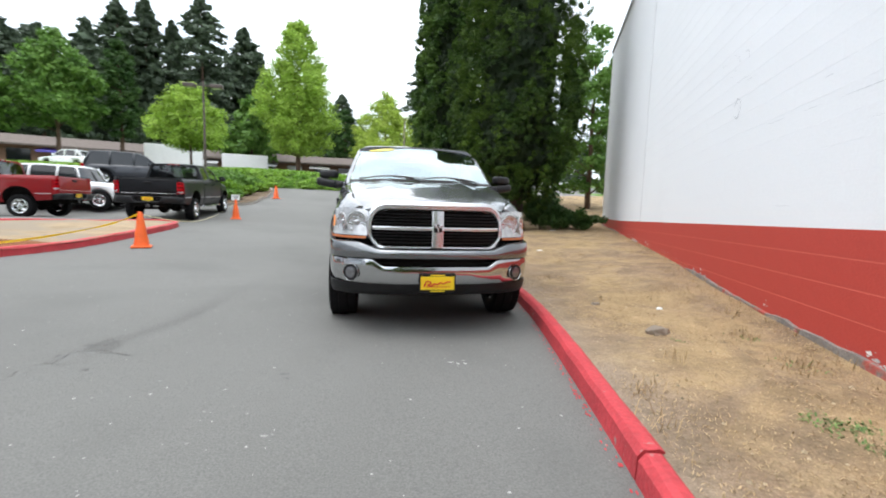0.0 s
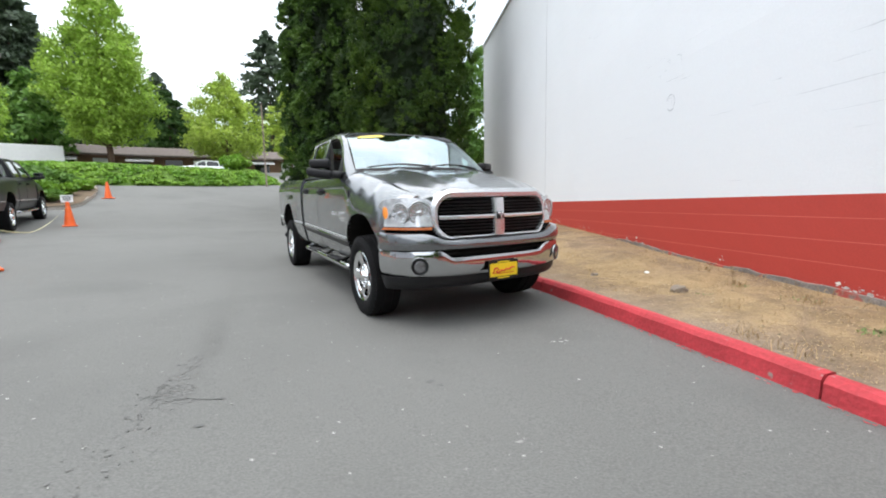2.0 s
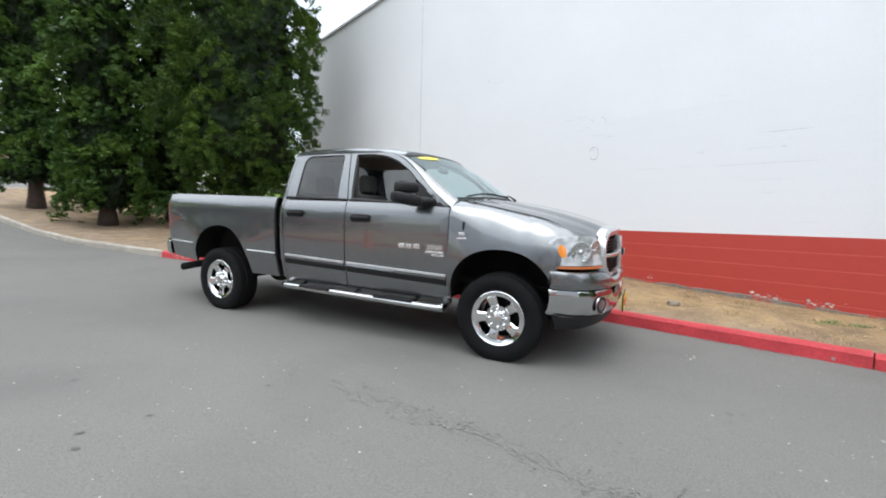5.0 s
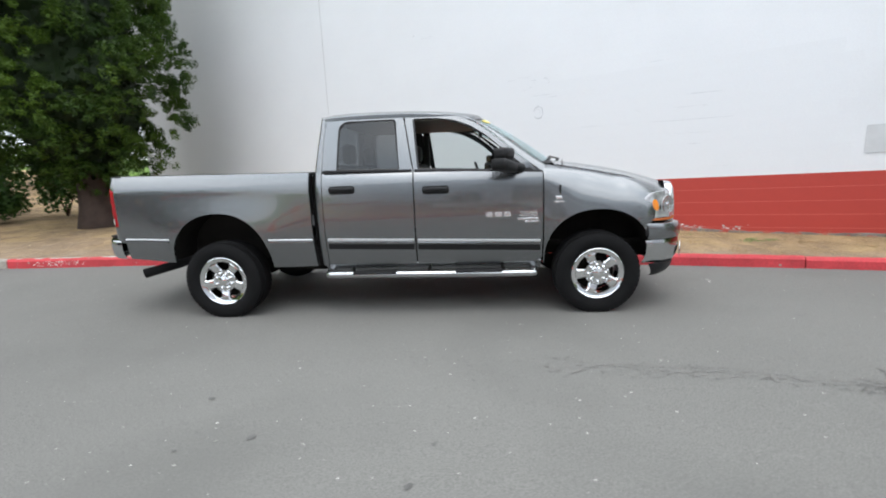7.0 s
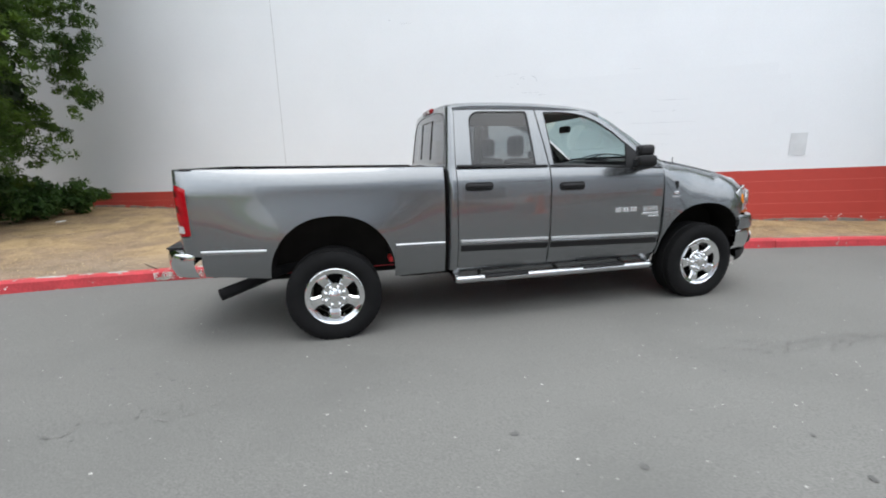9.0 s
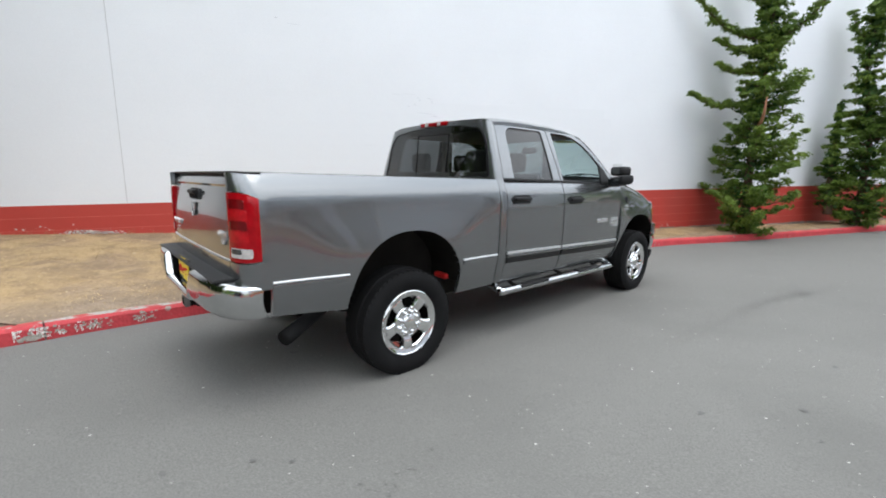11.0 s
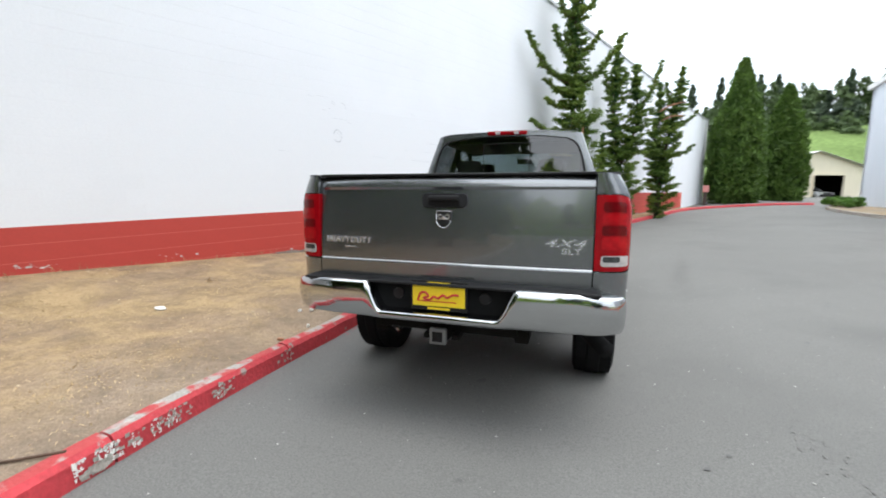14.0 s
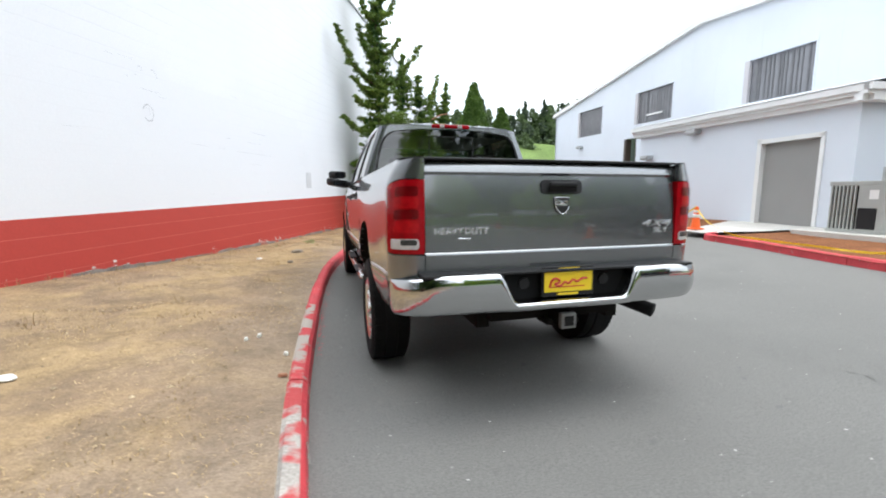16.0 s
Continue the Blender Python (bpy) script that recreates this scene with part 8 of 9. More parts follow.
def build_car(name, place, paint, label, category, top, roof, width=1.85, base=2.75, front=0.85, tail=0.85, r=0.36, belt=1.05, floor=0.30, rails=False, spare=False, doors=(0.55, 1.55, 2.5)):
    """Car with its front axle at the origin. top: body top line as (y, z); roof: (y, z) from the windshield's foot to the back window's foot."""
    T = empty(name, place, label, category, "parked vehicles")
    tx, tz = [p[0] for p in top], [p[1] for p in top]
    rx, rz = [p[0] for p in roof], [p[1] for p in roof]
    y0, y1, hw = -front, base + tail, width / 2
    ys = np.unique(np.r_[np.linspace(y0, y1, 40), np.linspace(-r - 0.08, r + 0.08, 17), np.linspace(base - r - 0.08, base + r + 0.08, 17)])
    P = []
    for y in ys:
        e = min(1.0, min(y - y0, y1 - y) / 0.35)
        w = hw * (0.86 + 0.14 * math.sqrt(max(0, e)))
        lo = floor + 0.16 * (1 - max(0, e)) ** 2
        for c in (0.0, base):
            q = 1 - ((y - c) / (r + 0.075)) ** 2
            if q > 0:
                lo = max(lo, r - 0.02 + (r + 0.085) * math.sqrt(q) * 0.98)
        hi = float(np.interp(y, tx, tz)) - 0.10 * (1 - max(0, e)) ** 2
        lo = min(lo, hi - 0.12)
        half = [(w * 0.93, lo), (w * 0.985, lo + 0.06), (w, lo + (hi - lo) * 0.45), (w * 0.985, hi - 0.12), (w * 0.93, hi - 0.035), (w * 0.82, hi), (w * 0.45, hi + 0.02), (0, hi + 0.028)]
        P.append([(a, y, z) for a, z in half] + [(-a, y, z) for a, z in half[-2::-1]])
    bm = grid_bm(P)
    bmesh.ops.holes_fill(bm, edges=[e for e in bm.edges if e.is_boundary])
    bmesh.ops.recalc_face_normals(bm, faces=bm.faces)
    part("body", bm, paint, T, smooth=True, flat_angle=45)
    # glass house and roof
    ys2 = np.unique(np.r_[np.linspace(rx[0], rx[-1], 30), rx])
    G, R = [], []
    zt = max(rz)
    for y in ys2:
        zr = float(np.interp(y, rx, rz))
        zb = float(np.interp(y, tx, tz)) - 0.03
        f = max(0, (zr - zb)) / (zt - belt + 0.05)
        wt = hw * (0.90 - 0.14 * f)
        half = [(hw * 0.91, zb), (wt, max(zb, zr - 0.05)), (wt * 0.9, max(zb, zr - 0.012)), (0, max(zb, zr) + 0.004)]
        G.append([(a, y, z) for a, z in half] + [(-a, y, z) for a, z in half[-2::-1]])
        if zr > zt - 0.10:
            R.append([(a * wt, y, zr + z) for a, z in ((-1.005, -0.055), (-0.99, -0.02), (-0.9, 0.004), (-0.5, 0.02), (0, 0.026), (0.5, 0.02), (0.9, 0.004), (0.99, -0.02), (1.005, -0.055))])
    bm = grid_bm(G)
    bmesh.ops.recalc_face_normals(bm, faces=bm.faces)
    part("window_glass", bm, M_GLASS_DARK, T, "dark tinted glass", smooth=True, flat_angle=30)
    roof_ob = part("roof", shell(grid_bm(R, flip=True), 0.03, 2), paint, T, smooth=True, flat_angle=50)
    yf, yb = R[0][0][1], R[-1][0][1]
    wr = hw * 0.762
    for s in (-1, 1):
        for name2, yt, yl, rad in (("front_pillar", yf, rx[0] + 0.05, 0.035), ("centre_pillar", doors[1] - 0.02, doors[1], 0.045), ("rear_pillar", min(yb, doors[2]) + 0.02, doors[2] + 0.05, 0.05), ("tail_pillar", yb, rx[-1] - 0.06, 0.06)):
            v, f = tube([(s * hw * 0.905, yl, belt - 0.04), (s * hw * 0.85, yl + (yt - yl) * 0.45, belt + (zt - belt) * 0.45), (s * wr, yt, zt - 0.04)], rad, 6)
            mesh(name2, v, f, paint, T, smooth=True)
        for y in doors:
            part("door_seam", boxes((min(s * hw * 0.99, s * hw * 1.002), max(s * hw * 0.99, s * hw * 1.002), y - 0.005, y + 0.005, floor + 0.12, belt - 0.12)), M_BLACKTRIM, T)
        for y in doors[1:]:
            part("door_handle", boxes((min(s * hw, s * (hw + 0.03)), max(s * hw, s * (hw + 0.03)), y - 0.24, y - 0.06, belt - 0.20, belt - 0.165), bevel=0.008), M_BLACKPL, T)
        part("side_mirror", boxes((min(s * hw * 0.93, s * (hw + 0.17)), max(s * hw * 0.93, s * (hw + 0.17)), rx[0] + 0.30, rx[0] + 0.42, belt - 0.02, belt + 0.15), bevel=0.03), paint, T, smooth=True)
        part("headlight", boxes((min(s * hw * 0.52, s * hw * 0.86), max(s * hw * 0.52, s * hw * 0.86), y0 - 0.012, y0 + 0.14, belt - 0.36, belt - 0.18), bevel=0.02), M_CLEARLENS, T, smooth=True)
        part("tail_light", boxes((min(s * hw * 0.70, s * hw * 0.92), max(s * hw * 0.70, s * hw * 0.92), y1 - 0.16, y1 + 0.012, belt - 0.32, belt - 0.02), bevel=0.02), M_REDLENS2, T, smooth=True)
        part("lower_trim", boxes((min(s * hw * 0.97, s * hw * 1.006), max(s * hw * 0.97, s * hw * 1.006), r + 0.14, base - r - 0.14, floor + 0.01, floor + 0.11), bevel=0.015), M_BLACKPL, T)
        if rails:
            part("roof_rail", boxes((min(s * wr * 0.9, s * wr * 0.94), max(s * wr * 0.9, s * wr * 0.94), yf + 0.25, yb - 0.2, zt + 0.03, zt + 0.065), bevel=0.01), M_BLACKPL, roof_ob)
        for y in (0.0, base):
            h = wheel(T, s * (hw - 0.13), y, s, seed=3)
            k = r / 0.386
            h.matrix_local = Matrix.Translation((s * (hw - 0.13), y, r)) @ Matrix.Scale(k, 4)
    for name2, ya in (("front_bumper", y0), ("rear_bumper", y1)):
        part(name2, boxes((-hw * 0.86, hw * 0.86, ya - 0.05, ya + 0.05, floor + 0.12, floor + 0.32), bevel=0.035), M_BLACKPL, T, smooth=True)
    part("grille", boxes((-hw * 0.48, hw * 0.48, y0 - 0.02, y0 + 0.05, belt - 0.36, belt - 0.2), bevel=0.02), M_BLACKTRIM, T)
    part("licence_plate", boxes((-0.15, 0.15, y1 + 0.012, y1 + 0.022, floor + 0.40, floor + 0.52), bevel=0.004), M_PLATE, T)
    part("underbody", boxes((-hw * 0.8, hw * 0.8, y0 + 0.2, y1 - 0.2, floor - 0.04, floor + 0.10)), M_UNDER, T)
    return T


SUV_TOP = [(-0.85, 0.92), (-0.70, 1.00), (0.55, 1.08), (0.75, 1.10), (3.75, 1.10)]
SUV_ROOF = [(0.50, 1.05), (1.05, 1.60), (1.35, 1.74), (2.4, 1.78), (3.25, 1.74), (3.40, 1.62), (3.62, 1.08)]
BOX_TOP = [(-0.65, 0.98), (-0.55, 1.06), (0.55, 1.12), (3.40, 1.12)]
BOX_ROOF = [(0.62, 1.10), (0.86, 1.66), (1.00, 1.74), (2.2, 1.77), (3.12, 1.74), (3.22, 1.66), (3.34, 1.12)]
SEDAN_TOP = [(-0.85, 0.66), (-0.6, 0.78), (0.50, 0.92), (0.8, 0.95), (3.0, 0.98), (3.6, 0.96)]
SEDAN_ROOF = [(0.45, 0.90), (1.15, 1.32), (1.45, 1.42), (2.0, 1.44), (2.45, 1.38), (3.15, 0.97)]
build_car("suv", on_ground(-11.6, 15.85, math.pi / 2, 2.75), M_CARWHITE, "boxy white four-wheel-drive parked beside the pickups", "car", BOX_TOP, BOX_ROOF, 1.84, 2.75, 0.65, 0.62, 0.39, 1.12, 0.36, spare=True)
build_car("suv", on_ground(-11.6, 21.35, radians(110), 2.8), M_CARNAVY, "dark grey sport utility car with black roof rails", "car", SUV_TOP, SUV_ROOF, 1.92, 2.85, 0.85, 0.85, 0.38, 1.10, 0.32, rails=True)
build_car("sedan", on_ground(-24.0, 32.2, radians(-110), 2.65), M_CARWHITE, "silver-white sedan parked below the low building", "car", SEDAN_TOP, SEDAN_ROOF, 1.80, 2.70, 0.85, 0.9, 0.32, 0.93, 0.22)
sedan_m = on_ground(-3.1, 40.6, radians(-90), 2.65)
build_car("sedan", sedan_m, M_CARWHITE, "white sedan parked behind the ivy bank", "car", SEDAN_TOP, SEDAN_ROOF, 1.80, 2.70, 0.85, 0.9, 0.32, 0.93, 0.22)


garage_car = Matrix.Translation((-24.3, -43.0, 0.57)) @ Matrix.Rotation(radians(24), 4, "Z") @ Matrix.Translation((0.35, -1.3, 0)) @ Matrix.Rotation(math.pi, 4, "Z")
build_car("sedan", garage_car, M_CARWHITE, "white car standing inside the open garage", "car", SEDAN_TOP, SEDAN_ROOF, 1.80, 2.70, 0.85, 0.9, 0.32, 0.93, 0.22)

# ---- cones, tape, poles ----
def turned(profile, n=28):
    vs, fs = [], []
    k = len(profile)
    for i in range(n):
        a = 2 * math.pi * i / n
        vs += [(r * math.cos(a), r * math.sin(a), z) for r, z in profile]
    for i in range(n):
        for j in range(k - 1):
            a, b = i * k + j, ((i + 1) % n) * k + j
            fs.append((a, b, b + 1, a + 1))
    return vs, fs


def cone(x, y, z, h, label, bands=False, sign=None, turn=0.0):
    T = empty("traffic_cone", Matrix.Translation((x, y, z)) @ Matrix.Rotation(turn, 4, "Z"), label, "traffic cone", "orange cones")
    b = 0.24 * h
    part("base_plate", boxes((-b, b, -b, b, 0.0, 0.035), bevel=0.012), M_CONE, T)
    v, f = turned([(b * 0.80, 0.030), (b * 0.76, 0.06), (0.045, h * 0.93), (0.040, h * 0.97), (0.030, h), (0.022, h), (0.022, h * 0.9)])
    mesh("cone_body", v, f, M_CONE, T, smooth=True).data.set_sharp_from_angle(angle=radians(40))
    if bands:
        for a, c in ((0.52, 0.66), (0.74, 0.84)):
            rr = lambda q: b * 0.76 + (0.045 - b * 0.76) * (q * h - 0.06) / (h * 0.93 - 0.06) + 0.003
            v, f = turned([(rr(a) - 0.003, a * h), (rr(a), a * h), (rr(c), c * h), (rr(c) - 0.003, c * h)])
            mesh("reflective_band", v, f, M_SIGN, T, smooth=True)
    if sign is not None:
        S = empty("sign_card", Matrix.Translation((x, y, z + h)) @ Matrix.Rotation(sign, 4, "Z") @ Matrix.Rotation(radians(-8), 4, "X"), "white printed notice card standing on a cone", "sign", "notice cards")
        part("card", boxes((-0.14, 0.14, -0.004, 0.004, -0.02, 0.19), bevel=0.002), M_SIGN, S)
        for k, (z0, wd) in enumerate(((0.145, 0.10), (0.115, 0.11), (0.085, 0.08), (0.055, 0.10), (0.025, 0.06))):
            part("text_bar", boxes((-wd, wd, -0.0065, -0.0045, z0, z0 + 0.014)), M_BLACKINK, S)
        part("stem", boxes((-0.012, 0.012, -0.006, 0.006, -0.10, -0.018)), M_BLACKPL, S)
    return T


def gz(x, y, up=0.0):
    return float(ground_z(x, y)) + up


cone(-4.86, 4.30, gz(-4.86, 4.30), 0.67, "faded orange traffic cone holding the tape", turn=0.4)
cone(-5.6, 12.4, gz(-5.6, 12.4), 0.72, "orange traffic cone with a white notice", sign=0.2, turn=0.2)
cone(-5.7, 19.6, gz(-5.7, 19.6), 0.72, "orange traffic cone up the lane", turn=0.9)
cone(-7.77, -5.35, gz(-7.77, -5.35), 0.65, "orange traffic cone with a white notice", sign=math.pi / 2 + 0.2, turn=0.3)
cone(-5.6, -0.6, gz(-5.6, -0.6), 0.67, "faded orange traffic cone with a white notice", sign=math.pi / 2, turn=0.6)
cone(-6.95, -1.0, gz(-6.95, -1.0, 0.14), 0.52, "orange traffic cone with two white bands", bands=True, turn=0.1)


def ribbon(name, pts, width, material, label, seed=0, n=10):
    L = spline(pts, n)
    rng = np.random.default_rng(seed)
    tw = np.cumsum(rng.normal(0, 0.25, len(L)))
    P = []
    for i, p in enumerate(L):
        t = L[min(i + 1, len(L) - 1)] - L[max(i - 1, 0)]
        t /= np.linalg.norm(t)
        sd = np.cross(t, (0, 0, 1))
        sd /= np.linalg.norm(sd)
        up = np.cross(sd, t)
        a = math.cos(tw[i]) * up + math.sin(tw[i]) * sd
        P.append([tuple(p - a * width / 2), tuple(p), tuple(p + a * width / 2)])
    bm = grid_bm(P)
    bmesh.ops.solidify(bm, geom=bm.faces[:], thickness=0.0015)
    return tagged(part(name, bm, material, None, smooth=True), label, "tape")


def on(x, y, up):
    return (x, y, gz(x, y, up))


ribbon("caution_tape", [on(-4.86, 4.30, 0.64), on(-5.15, 3.95, 0.46), on(-5.55, 3.3, 0.30), on(-5.98, 2.7, 0.19), on(-6.25, 1.9, 0.16), on(-6.38, 1.0, 0.155), on(-6.6, 0.2, 0.16), on(-6.75, -0.5, 0.35), on(-6.95, -1.0, 0.62)],
       0.034, M_TAPE, "sagging yellow caution tape along the island kerb", 3)
ribbon("caution_tape", [on(-6.95, -1.0, 0.66), on(-6.5, -0.9, 0.52), on(-6.0, -0.75, 0.50), on(-5.6, -0.6, 0.68)], 0.034, M_TAPE, "sagging yellow caution tape between two cones", 4)
ribbon("barrier_rope", [on(-4.86, 4.30, 0.62), on(-5.0, 6.0, 0.38), on(-5.3, 8.2, 0.22), on(-5.5, 10.4, 0.32), on(-5.6, 12.4, 0.60)], 0.022, M_ROPE, "slack pale rope strung up the lane", 5)

lamp = empty("light_pole", Matrix.Translation(on(-11.2, 25.2, 0)), "brown steel lot light with twin shoebox heads", "street lamp")
bm = bmesh.new()
cyl(bm, (0, 0, 0.5), (0, 0, 6.25), 0.075, 0.06, n=12)
part("pole", bm, M_BROWNSTEEL, lamp, smooth=True)
bm = bmesh.new()
cyl(bm, (0, 0, -0.3), (0, 0, 0.52), 0.24, n=20)
part("footing", bm, M_CONC, lamp, smooth=True, flat_angle=40)
for s in (-1, 1):
    arm = part("arm", boxes((min(0, s * 0.45), max(0, s * 0.45), -0.03, 0.03, 5.92, 5.98), bevel=0.01), M_BROWNSTEEL, lamp)
    part("lamp_head", boxes((min(s * 0.45, s * 1.15), max(s * 0.45, s * 1.15), -0.24, 0.24, 5.80, 6.04), bevel=0.05), M_BROWNSTEEL, arm)
    part("lens", boxes((min(s * 0.52, s * 1.08), max(s * 0.52, s * 1.08), -0.18, 0.18, 5.785, 5.803), bevel=0.008), M_CLEARLENS, arm)
post = empty("pole_post", Matrix.Translation(on(1.55, 25.5, 0)), "slim weathered brown pole by the evergreens", "pole")
bm = bmesh.new()
cyl(bm, (0, 0, -0.2), (0, 0, 5.1), 0.055, 0.04, n=10)
part("pole", bm, M_POLE, post, smooth=True)
part("pole_cap", boxes((-0.07, 0.07, -0.07, 0.07, 5.08, 5.16), bevel=0.03), M_BROWNSTEEL, post)

# small board and yellow hydrant by the cypresses
sb = empty("board_sign", Matrix.Translation(on(-9.3, -27.0, 0)) @ Matrix.Rotation(radians(10), 4, "Z"), "small orange-red board on a post by the cypress", "sign")
part("post", boxes((-0.13, 0.13, -0.05, 0.05, -0.1, 0.95), bevel=0.01), M_BARKRED, sb)
part("board", boxes((-0.20, 0.20, 0.05, 0.08, 0.92, 1.38), bevel=0.01), M_SIGNPINK, sb)

# ---- marks on the asphalt ----
def patch(vs, fs, x, y, r, rng, stretch=1.0, ang=0.0, lift=0.004, zf=gz):
    n = 9
    i0 = len(vs)
    ca, sa = math.cos(ang), math.sin(ang)
    for k in range(n):
        a = 2 * math.pi * k / n
        q = r * (0.6 + 0.6 * rng.random())
        u, v = q * math.cos(a) * stretch, q * math.sin(a)
        px, py = x + u * ca - v * sa, y + u * sa + v * ca
        vs.append((px, py, zf(px, py) + lift))
    fs.append(tuple(range(i0, i0 + n)))


rng = np.random.default_rng(17)
vs, fs = [], []
for x, y, r in ((-2.31, -1.6, .03), (-1.91, -1.05, .02), (-1.11, -1.66, .035), (-.92, -1.64, .022), (-3.37, 1.25, .03), (-1.08, -1.73, .025), (-1.0, 3.0, .03), (-2.57, 2.7, .03), (-1.43, 4.63, .022),
                (-2.96, 2.25, .03), (-3.0, 1.33, .02), (-3.29, 1.41, .03), (-.53, 4.03, .045), (-.1, 4.08, .04), (-.91, 3.13, .03), (-1.3, 4.77, .022), (-1.14, 5.11, .025), (-.23, 5.17, .02)):
    patch(vs, fs, x, y, r * 0.62, rng, 1.5, rng.random() * 3)
for i in range(70):
    patch(vs, fs, -4.5 + 5.2 * rng.random(), -6 + 15 * rng.random(), 0.004 + 0.007 * rng.random(), rng, 1.5, rng.random() * 3)
tagged(mesh("oil_spots", vs, fs, M_OIL), "small dark oil drips on the asphalt", "stain", kind="stuff")
vs, fs = [], []
for x, y, r in ((.06, -1.55, .03), (-.85, -2.15, .035), (-1.03, -2.42, .03)):
    for j in range(5):
        patch(vs, fs, x + rng.normal(0, 0.035), y + rng.normal(0, 0.035), r * 0.35, rng, 1.8, rng.random() * 3)
for i in range(2000):
    x, y = -5 + 6.2 * rng.random(), -8 + 18 * rng.random()
    if x < kerb_x(y) - 0.05:
        patch(vs, fs, x, y, 0.003 + 0.005 * rng.random() ** 2, rng, 1.3, rng.random() * 3)
tagged(mesh("pale_flecks", vs, fs, M_FLECK), "pale chips and paint flecks on the asphalt", "stain", kind="stuff")
SEAM = spline([(-7.3, -12.9), (-3.6, -4.5), (-2.56, -1.51), (-2.44, -1.1), (-2.24, -.39), (-2.13, .5), (-2.03, 1.3), (-1.93, 2.6), (-1.84, 3.7), (-1.88, 4.4), (-1.97, 5.2), (-2.1, 6.8)], 320)
vs, fs = [], []
for p in SEAM:
    if rng.random() < (0.80 if -2.2 < p[1] < 0.6 else 0.22):
        patch(vs, fs, p[0] + rng.normal(0, 0.070 + 0.02 * math.sin(p[1] * 2.3)), p[1] + rng.normal(0, 0.05), 0.002 + 0.007 * rng.random() ** 2, rng, 1.7, 1.35 + rng.normal(0, 0.5), 0.003 + 0.001 * rng.random())
for t in np.linspace(0, 1, 22):
    patch(vs, fs, -2.43 + 0.24 * t, -1.24 - 0.10 * t + 0.012 * math.sin(t * 6), 0.004 + 0.006 * rng.random(), rng, 1.5, 0, 0.0045)
tagged(mesh("asphalt_seam", vs, fs, M_CRACK), "dark crumbled seam in the asphalt", "crack", kind="stuff")
vs, fs = [], []
for i in range(420):
    y = -6.5 + 10 * rng.random() ** 1.3
    patch(vs, fs, float(kerb_x(y)) - 0.012 - 0.04 * rng.random() ** 2, y, 0.002 + 0.005 * rng.random(), rng, 2.6, 1.25, 0.0035)
tagged(mesh("paint_drips", vs, fs, M_KERBRED), "red paint spilled along the kerb's foot", "stain", kind="stuff")

# worn white strokes on the kerb's road face
vs, fs = [], []


def stroke(y, z0, w, h):
    x = float(kerb_x(y))
    z = gz(x, y)
    xo = lambda q: x - 0.003 + 0.012 * q / 0.105
    i0 = len(vs)
    j = lambda: 0.004 * (rng.random() - 0.5)
    vs.extend([(xo(z0), y - w / 2 + j(), z + z0 + j()), (xo(z0), y + w / 2 + j(), z + z0 + j()), (xo(z0 + h), y + w / 2 + j(), z + z0 + h + j()), (xo(z0 + h), y - w / 2 + j(), z + z0 + h + j())])
    fs.append((i0, i0 + 1, i0 + 2, i0 + 3))


GLYPHS = {"F": ((0, 0, 0.3, 1), (0, 0.78, 1, 1), (0, 0.42, 0.75, 0.62)), "I": ((0.35, 0, 0.65, 1),), "R": ((0, 0, 0.3, 1), (0.3, 0.78, 1, 1), (0.72, 0.55, 1, 0.8), (0.3, 0.4, 0.9, 0.6), (0.65, 0, 0.95, 0.4)),
          "E": ((0, 0, 0.3, 1), (0, 0.78, 1, 1), (0, 0.4, 0.8, 0.6), (0, 0, 1, 0.22)), "L": ((0, 0, 0.3, 1), (0, 0, 1, 0.22)), "A": ((0.05, 0, 0.32, 0.8), (0.68, 0, 0.95, 0.8), (0.25, 0.78, 0.75, 1), (0.3, 0.35, 0.7, 0.52)),
          "N": ((0, 0, 0.27, 1), (0.73, 0, 1, 1), (0.27, 0.55, 0.5, 0.85), (0.5, 0.2, 0.73, 0.5))}
for letter, yc, left in (("F", 5.705, 0.62), ("R", 5.609, 0.55), ("E", 5.547, 0.58), ("L", 5.444, 0.45), ("A", 5.340, 0.42), ("N", 5.245, 0.40), ("E", 4.905, 0.2)):
    for u0, v0, u1, v1 in GLYPHS[letter]:
        nu, nv = max(2, int((u1 - u0) * 9)), max(2, int((v1 - v0) * 11))
        for iu in range(nu):
            for iv in range(nv):
                if rng.random() < left:
                    u, v = u0 + (u1 - u0) * (iu + 0.5) / nu, v0 + (v1 - v0) * (iv + 0.5) / nv
                    stroke(yc + 0.029 - 0.058 * u, 0.026 + 0.082 * v - 0.004, 0.058 * (u1 - u0) / nu * 1.05, 0.082 * (v1 - v0) / nv * 1.05)
for k in range(60):
    stroke(7.1 + 0.8 * rng.random(), 0.028 + 0.07 * rng.random(), 0.006 + 0.012 * rng.random(), 0.006 + 0.016 * rng.random())
tagged(mesh("worn_lettering", vs, fs, M_LETTER), "worn white FIRE LANE stencil on the red kerb", "marking", kind="stuff")

vs, fs = [], []
for k in range(150):
    y = rng.choice([5.60, 5.44, 5.25, 5.18, 4.9, 4.88, 4.24, 2.4, 0.4]) + 0.05 * rng.normal()
    stroke(y, 0.02 + 0.09 * rng.random(), 0.008 + 0.018 * rng.random(), 0.005 + 0.014 * rng.random())
for k in range(40):
    stroke(5.62 + 0.03 * rng.normal(), 0.012 + 0.03 * rng.random(), 0.02 + 0.02 * rng.random(), 0.012 + 0.012 * rng.random())
tagged(mesh("paint_loss", vs, fs, M_KERB, None), "grey bare concrete spots on the red kerb", "stain", kind="stuff")

